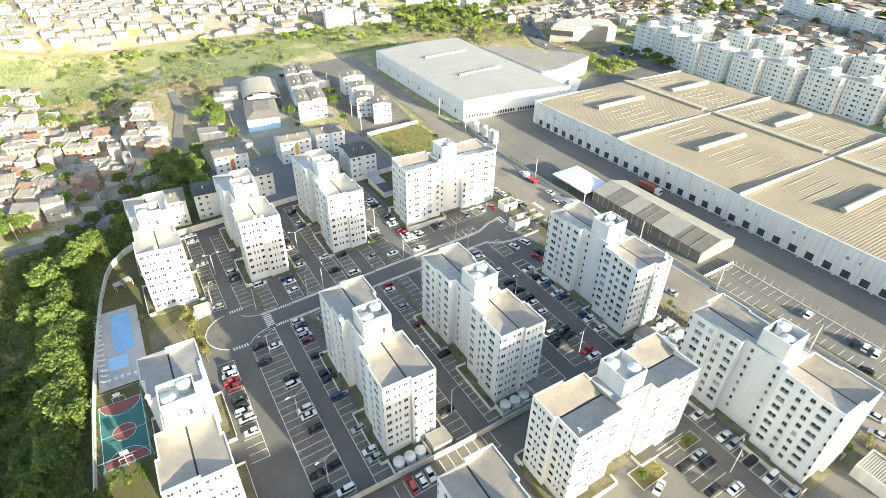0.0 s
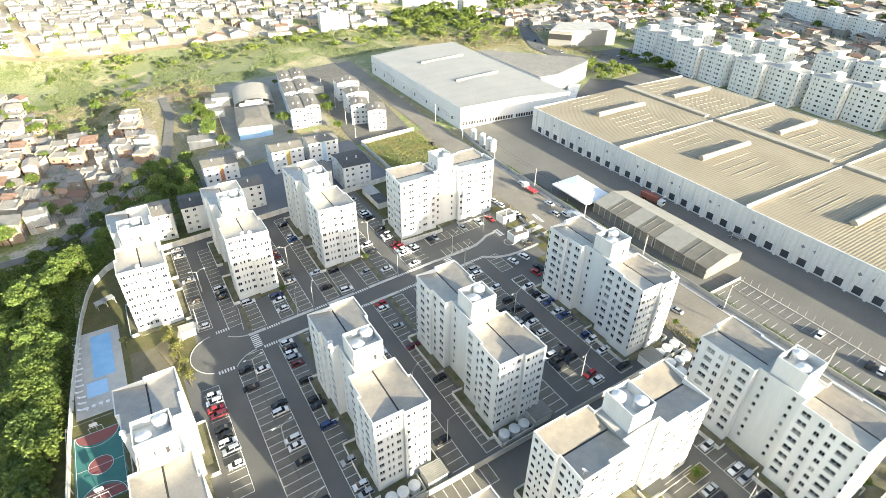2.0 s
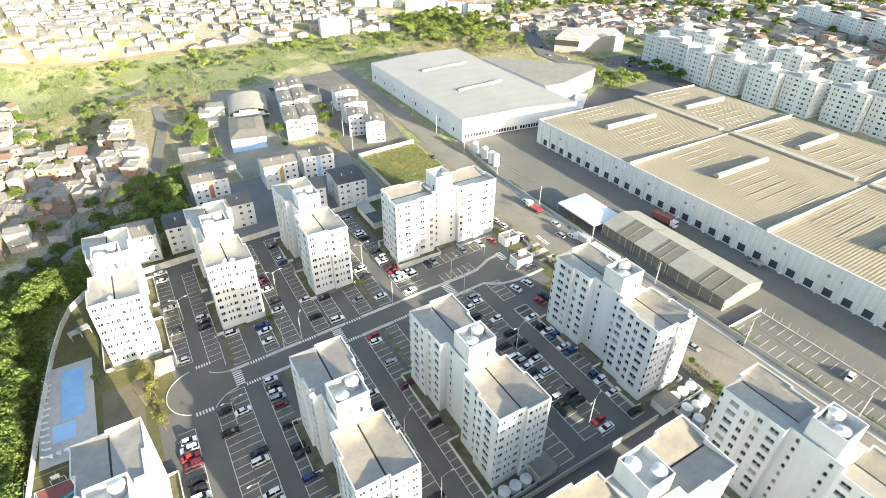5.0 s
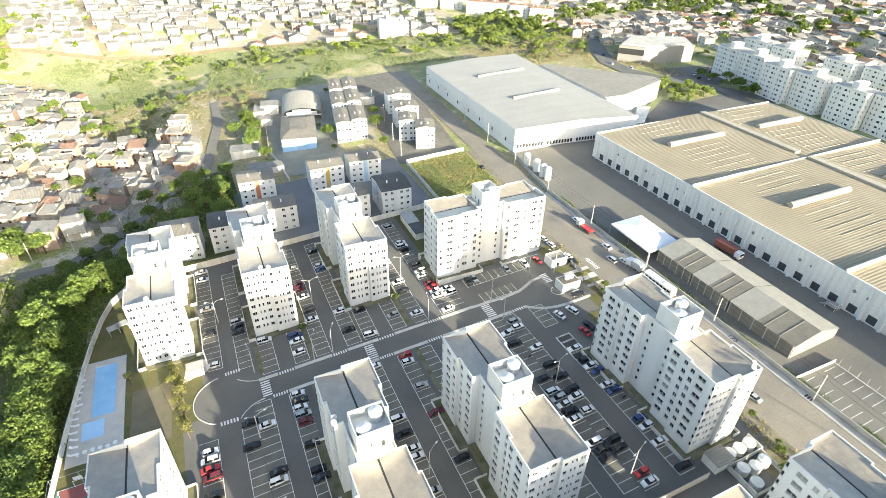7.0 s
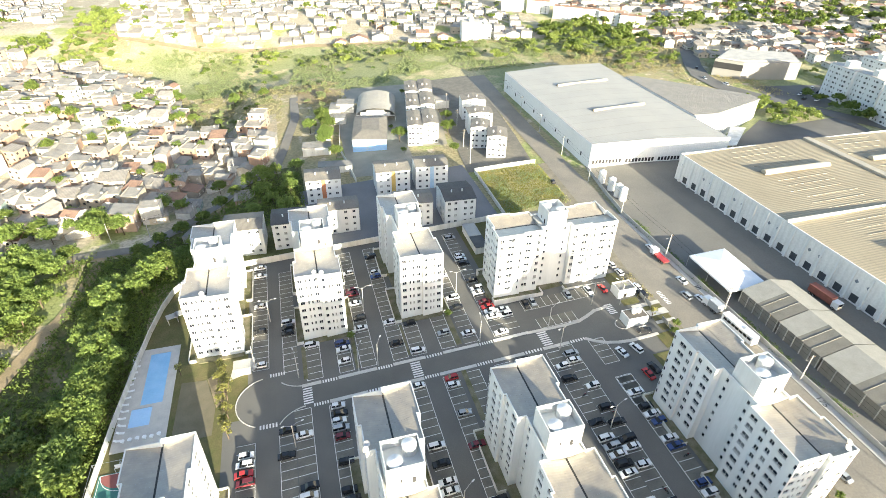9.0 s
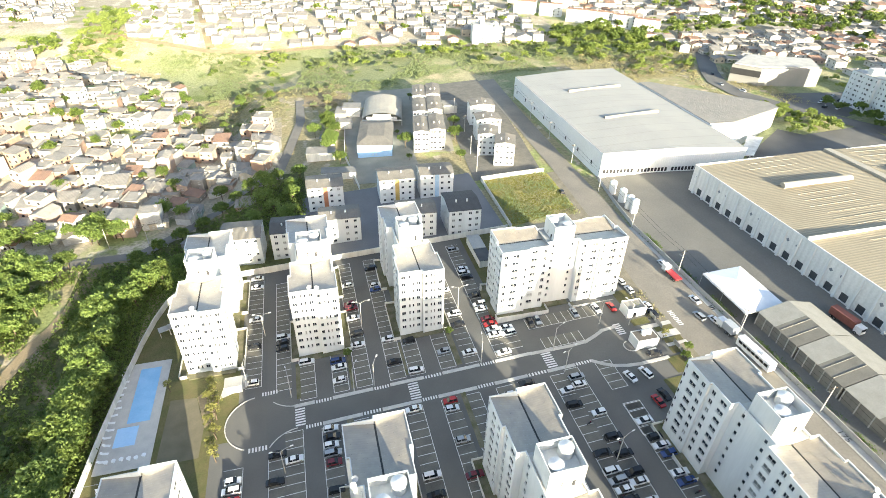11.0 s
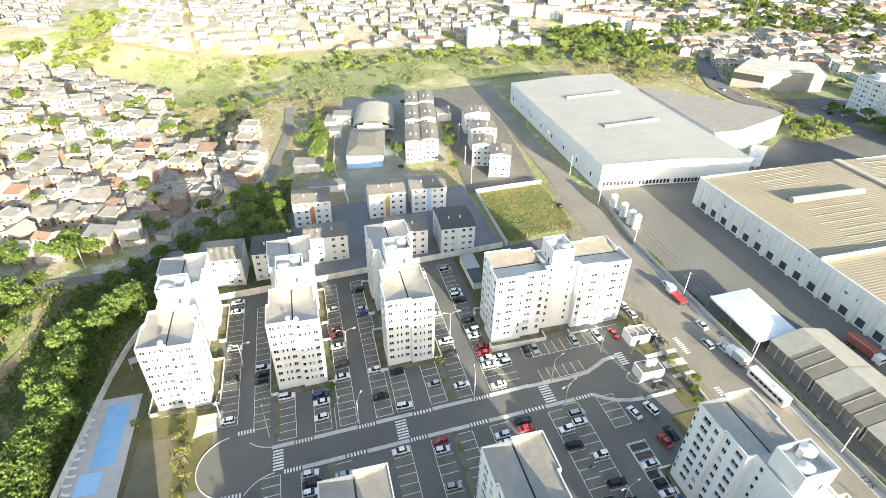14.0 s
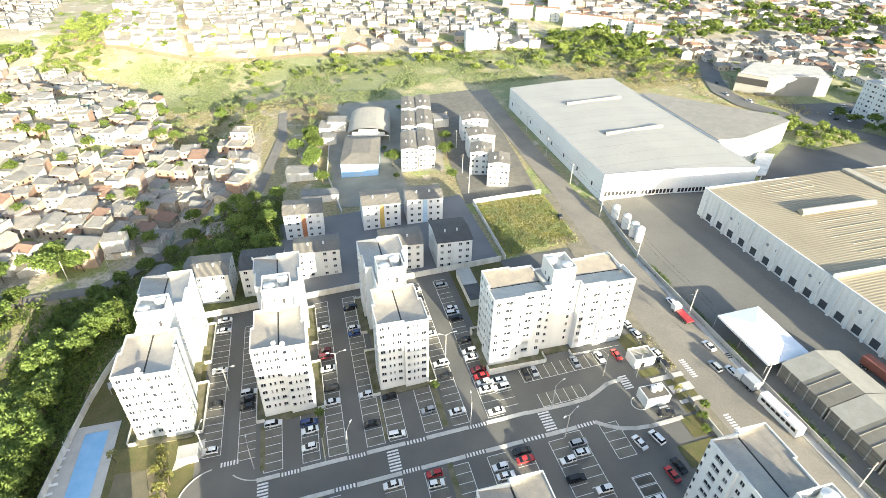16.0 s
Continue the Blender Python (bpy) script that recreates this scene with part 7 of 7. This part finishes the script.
for i in range(14):                                     # sunlit crowns close to the wall
    y = 118 + 3.6 * i + trnd.uniform(-1, 1)
    wx = [mix(a[0], b[0], (y - a[1]) / (b[1] - a[1])) for a, b in zip(WEST_WALL, WEST_WALL[1:]) if a[1] <= y < b[1]][:1] or [-16]
    for off in (5.8, 9.6):
        x = wx[0] - off + trnd.uniform(-0.8, 0.8)
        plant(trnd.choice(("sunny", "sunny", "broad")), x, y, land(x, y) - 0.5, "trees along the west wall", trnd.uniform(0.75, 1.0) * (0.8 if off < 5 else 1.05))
for x, y in ((-24, 236), (-14, 226), (-9, 240), (-30, 224), (-24, 212), (10, 262), (-16, 236), (-28, 208), (-34, 216), (6, 246), (20, 244), (14, 254), (22, 262), (-36, 228), (12, 274), (22, 272), (26, 282)):
    plant(trnd.choice(("broad", "sunny", "sunny")), x, y, land(x, y) - 0.3, "trees behind the towers", trnd.uniform(0.7, 1.0))
for x, y in ((44, 318), (42, 308), (43, 313), (46, 326), (44, 336), (44, 344), (45, 350), (46, 292), (80, 318), (81, 300), (80, 285), (108, 300), (112, 318), (104, 276), (72, 372), (98, 372), (36, 330)):
    plant(trnd.choice(("sunny", "broad")) if x < 60 else trnd.choice(("small", "broad")), x, y, land(x, y), "trees by the school", trnd.uniform(0.75, 1.0) if x < 60 else trnd.uniform(0.6, 0.9))
for x, y, k in ((-92, 262, 1.3), (-63, 263, 1.25), (-51, 264, 1.2), (-62, 272, 1.15), (-84, 246, 1.3), (-36, 281, 1.05), (-100, 256, 1.2), (-108, 264, 1.1), (-12, 290, 0.8), (9, 279, 1.0), (-34, 251, 0.7), (-26, 257, 0.8), (-18, 265, 0.75), (-10, 271, 0.8), (-3, 272, 0.7), (4, 273, 0.85), (12, 277, 0.8), (-41, 244, 0.7), (16, 283, 0.7)):
    plant("sunny" if k > 0.93 else "broad", x, y, land(x, y) - 0.5, "tall trees by the lane", k)
for x, y in ((-1.8, 152), (-0.5, 148.5), (-0.2, 138.6), (-0.8, 135.2), (0.2, 131.8), (-2.2, 149.6), (-2.6, 155.5), (-0.8, 145.0), (-1.6, 142.0)):
    plant("thin", x, y, slope(x), "young trees by the turning head", trnd.uniform(0.9, 1.2))
for x, y, k in ((35.2, 158.5, "small"), (66.4, 158.8, "small"), (-27.0, 101.5, "small"), (-24.0, 100.0, "small"), (-21.2, 101.6, "small"), (-25.6, 103.4, "small"), (-20.0, 99.6, "small"), (-28.4, 99.0, "small"), (126, 152, "small"), (131.5, 118, "small"), (128.5, 64, "small"), (131, 60, "small"), (127, 138, "thin"), (131, 26, "thin"),
                (128.6, 129.6, "small"), (131.4, 132.4, "small"), (126.8, 126.0, "small"), (-14, 158, "thin"), (79, 38, "small"), (82, 37, "thin"), (95, 38.6, "small"), (79, 27, "thin"), (124.5, 17, "small"), (128, 20, "small"), (126, 25, "thin"), (128.5, 32, "small"), (125, 60, "small"), (78.5, 24, "small")):
    plant(k, x, y, slope(x), "estate trees", 0.6 if k == "small" else 0.75)
for _ in range(120):                                    # among the hillside houses
    x, y = trnd.uniform(-190, 12), trnd.uniform(252, 440)
    if lane_gap(x, y):
        plant(trnd.choice(("small", "broad", "sunny")), x, y, land(x, y), "trees among the houses", trnd.uniform(0.45, 0.9))
for x, y in ((-78, 262), (-70, 268), (-62, 272), (-54, 266), (-48, 274), (-84, 270), (-74, 280), (-92, 266), (-60, 262), (-100, 252)):
    plant(trnd.choice(("broad", "sunny")), x, y, land(x, y) - 0.3, "trees above the lane", trnd.uniform(0.8, 1.05))
def avenue_gap(x, y):
    pts = [(352, 236), (334, 268), (316, 300), (306, 326), (308, 350), (322, 378), (344, 412), (372, 450)]
    return min(math.hypot(x - mix(a, c2, t / 4), y - mix(b, d2, t / 4)) for (a, b), (c2, d2) in zip(pts, pts[1:]) for t in range(5)) > 9.5


def scatter(count, x0, x1, y0, y1, kinds, test=lambda x, y: True, lo=0.7, hi=1.15):
    for _ in range(count):
        x, y = trnd.uniform(x0, x1), trnd.uniform(y0, y1)
        if test(x, y):
            far_plant(trnd.choice(kinds), x, y, land(x, y) - 0.2, trnd.uniform(lo, hi))


def in_belt(x, y):
    mid = along(x, [(-60, 478), (0, 486), (60, 478), (120, 456), (200, 442), (260, 440)])
    return abs(y - mid) < 26 and noise.noise(Vector((x * 0.025, y * 0.035, 0))) > -0.12


scatter(420, -45, 262, 410, 520, ("belt", "belt", "belt_tree", "bright"), in_belt)                      # the green belt
scatter(70, -110, 260, 400, 540, ("belt", "belt", "scrub"), lambda x, y: cover(x, y) == 0, 0.5, 0.9)
scatter(190, -142, -104, 520, 660, ("belt_tree", "bright", "belt"))                                     # clump by the sand bank
scatter(50, -235, -150, 534, 560, ("belt_tree", "grove"))
scatter(70, -40, 60, 366, 440, ("dry", "belt", "belt"), lambda x, y: lane_gap(x, y) and cover(x, y) == 2, 0.6, 1.1)
scatter(170, 244, 342, 428, 520, ("belt_tree", "grove", "bright"))                                     # wooded rise beyond the white warehouse
scatter(120, 236, 320, 372, 440, ("belt", "dry", "belt_tree"), lambda x, y: x + (y - 372) * 0.4 > 236 and avenue_gap(x, y), 0.6, 1.0)
scatter(150, 300, 640, 476, 530, ("grove", "belt_tree"))
scatter(220, 380, 640, 530, 800, ("grove", "belt_tree"), lambda x, y: noise.noise(Vector((x * 0.012, y * 0.012, 6))) > 0, 0.9, 1.3)
scatter(160, -240, 330, 530, 790, ("belt", "belt_tree", "grove"), lo=0.6, hi=0.95)                     # between the far houses
scatter(90, 340, 640, 240, 470, ("belt_tree", "belt"), lo=0.6, hi=0.9)
scatter(260, 460, 900, 250, 860, ("grove",), lo=0.9, hi=1.4)
scatter(75, 284, 330, 256, 304, ("belt", "belt_tree", "bright"), lambda x, y: x < 326 - (y - 256) * 0.45 and avenue_gap(x, y), 0.7, 1.0)
scatter(16, 338, 358, 244, 296, ("grove",), lambda x, y: x < 356, 0.6, 0.9)
for name, clouds in FAR_LEAVES.items():
    tagged(new("far_trees", cloud_mesh("far_trees", np.concatenate(clouds), bpy.data.materials[name])), "trees and bushes of the distant green belt", "trees", kind="stuff")


def undergrowth(name, area, count, size, mat, label, z, seed, tall=0.6):
    """Loose low leaves and stems over an area; area: x0, x1, y0, y1 and a test."""
    q = np.random.RandomState(seed)
    x0, x1, y0, y1, test = area
    out = []
    while len(out) < count:
        x, y = q.uniform(x0, x1), q.uniform(y0, y1)
        if not test(x, y):
            continue
        c0 = np.array([x, y, z(x, y)])
        for _ in range(6):
            p = c0 + np.array([q.normal() * 0.5, q.normal() * 0.5, q.rand() * tall])
            u = q.normal(size=3)
            u[2] = abs(u[2]) + 0.3
            u *= size / np.linalg.norm(u)
            w = np.cross(u, q.normal(size=3))
            w *= 0.5 * size / np.linalg.norm(w)
            out.append([p - u, p - w, p + u, p + w])
    ob = tagged(new(name, cloud_mesh(name, np.array(out), mat)), label, name.replace("_", " "), kind="stuff")
    return ob


undergrowth("undergrowth", (-125, -32.5, 20, 250, lambda x, y: abs(x - track_x(y)) > 3.2 and cover(x, y) == 3), 40000, 0.55, LEAF, "dense low undergrowth under the trees", lambda x, y: land(x, y), 3, 1.6)
undergrowth("undergrowth", (-38, -12, 132, 226, lambda x, y: x < along(y, [(b, a) for a, b in WEST_WALL]) - 0.7), 12000, 0.42, LEAF, "low green bushes along the outer side of the wall", lambda x, y: land(x, y), 31, 1.0)
undergrowth("undergrowth", (-125, -56, 184, 254, lambda x, y: abs(x - track_x(y)) > 3.2 and cover(x, y) == 2 and noise.noise(Vector((x * 0.11, y * 0.11, 4))) > -0.22), 16000, 0.5, LEAF, "green scrub on the slope beside the dirt track", lambda x, y: land(x, y), 33, 1.3)
undergrowth("tall_grass", (106.5, 137, 212, 251, lambda x, y: noise.noise(Vector((x * 0.12, y * 0.12, 1))) < 0.05), 5000, 0.3, LEAF_DRY, "dry straw-coloured grass in the fenced plot", lambda x, y: slope(x), 14, 0.8)
undergrowth("tall_grass", (106.5, 137, 212, 251, lambda x, y: noise.noise(Vector((x * 0.12, y * 0.12, 1))) > -0.1), 6000, 0.3, LEAF_PALE, "tall yellow-green grass in the fenced plot", lambda x, y: slope(x), 4, 0.9)
undergrowth("undergrowth", (-60, 27, 207, 280, lambda x, y: cover(x, y) == 3 and lane_gap(x, y) and not (-5 < x < 30 and y < 234)), 14000, 0.5, LEAF, "green bushes and creepers along the lane", lambda x, y: land(x, y), 8, 2.6)
undergrowth("scrub_cover", (-110, 300, 400, 530, lambda x, y: cover(x, y) == 0 and noise.noise(Vector((x * 0.03, y * 0.03, 5))) > 0.0), 42000, 0.42, LEAF_PALE, "low pale scrub and tall grass of the green belt", lambda x, y: land(x, y), 5, 1.1)
undergrowth("scrub_cover", (-60, 70, 360, 450, lambda x, y: cover(x, y) == 2 and lane_gap(x, y)), 9000, 0.38, LEAF_DRY, "dry brown scrub below the slope", lambda x, y: land(x, y), 6, 0.9)
undergrowth("scrub_cover", (215, 340, 300, 440, lambda x, y: cover(x, y) == 2 and x + (y - 372) * 0.4 > 238 and (x > 290 or y > 366) and avenue_gap(x, y)), 12000, 0.4, LEAF_DRY, "dry scrub behind the white warehouse", lambda x, y: land(x, y), 7, 0.9)
undergrowth("roadside_grass", (128.6, 133.4, -60, 160, lambda x, y: noise.noise(Vector((x * 0.3, y * 0.15, 2))) > -0.1 and not 119 < y < 147), 6000, 0.3, LEAF_DRY, "dry tufts of grass along the road verge", lambda x, y: slope(x), 21, 0.6)
undergrowth("roadside_grass", (151.7, 153.4, -60, 196, lambda x, y: noise.noise(Vector((x * 0.3, y * 0.1, 7))) > -0.05), 9000, 0.26, LEAF_DARK, "weeds along the foot of the yard wall", lambda x, y: slope(x), 22, 1.0)
for i in range(22):
    x, y = 130.6 + trnd.uniform(-1.6, 1.6), -20 + 6.2 * i + trnd.uniform(-2, 2)
    if not 116 < y < 148:
        plant(trnd.choice(("small", "small", "thin")), x, y, slope(x), "roadside bushes", trnd.uniform(0.3, 0.6))
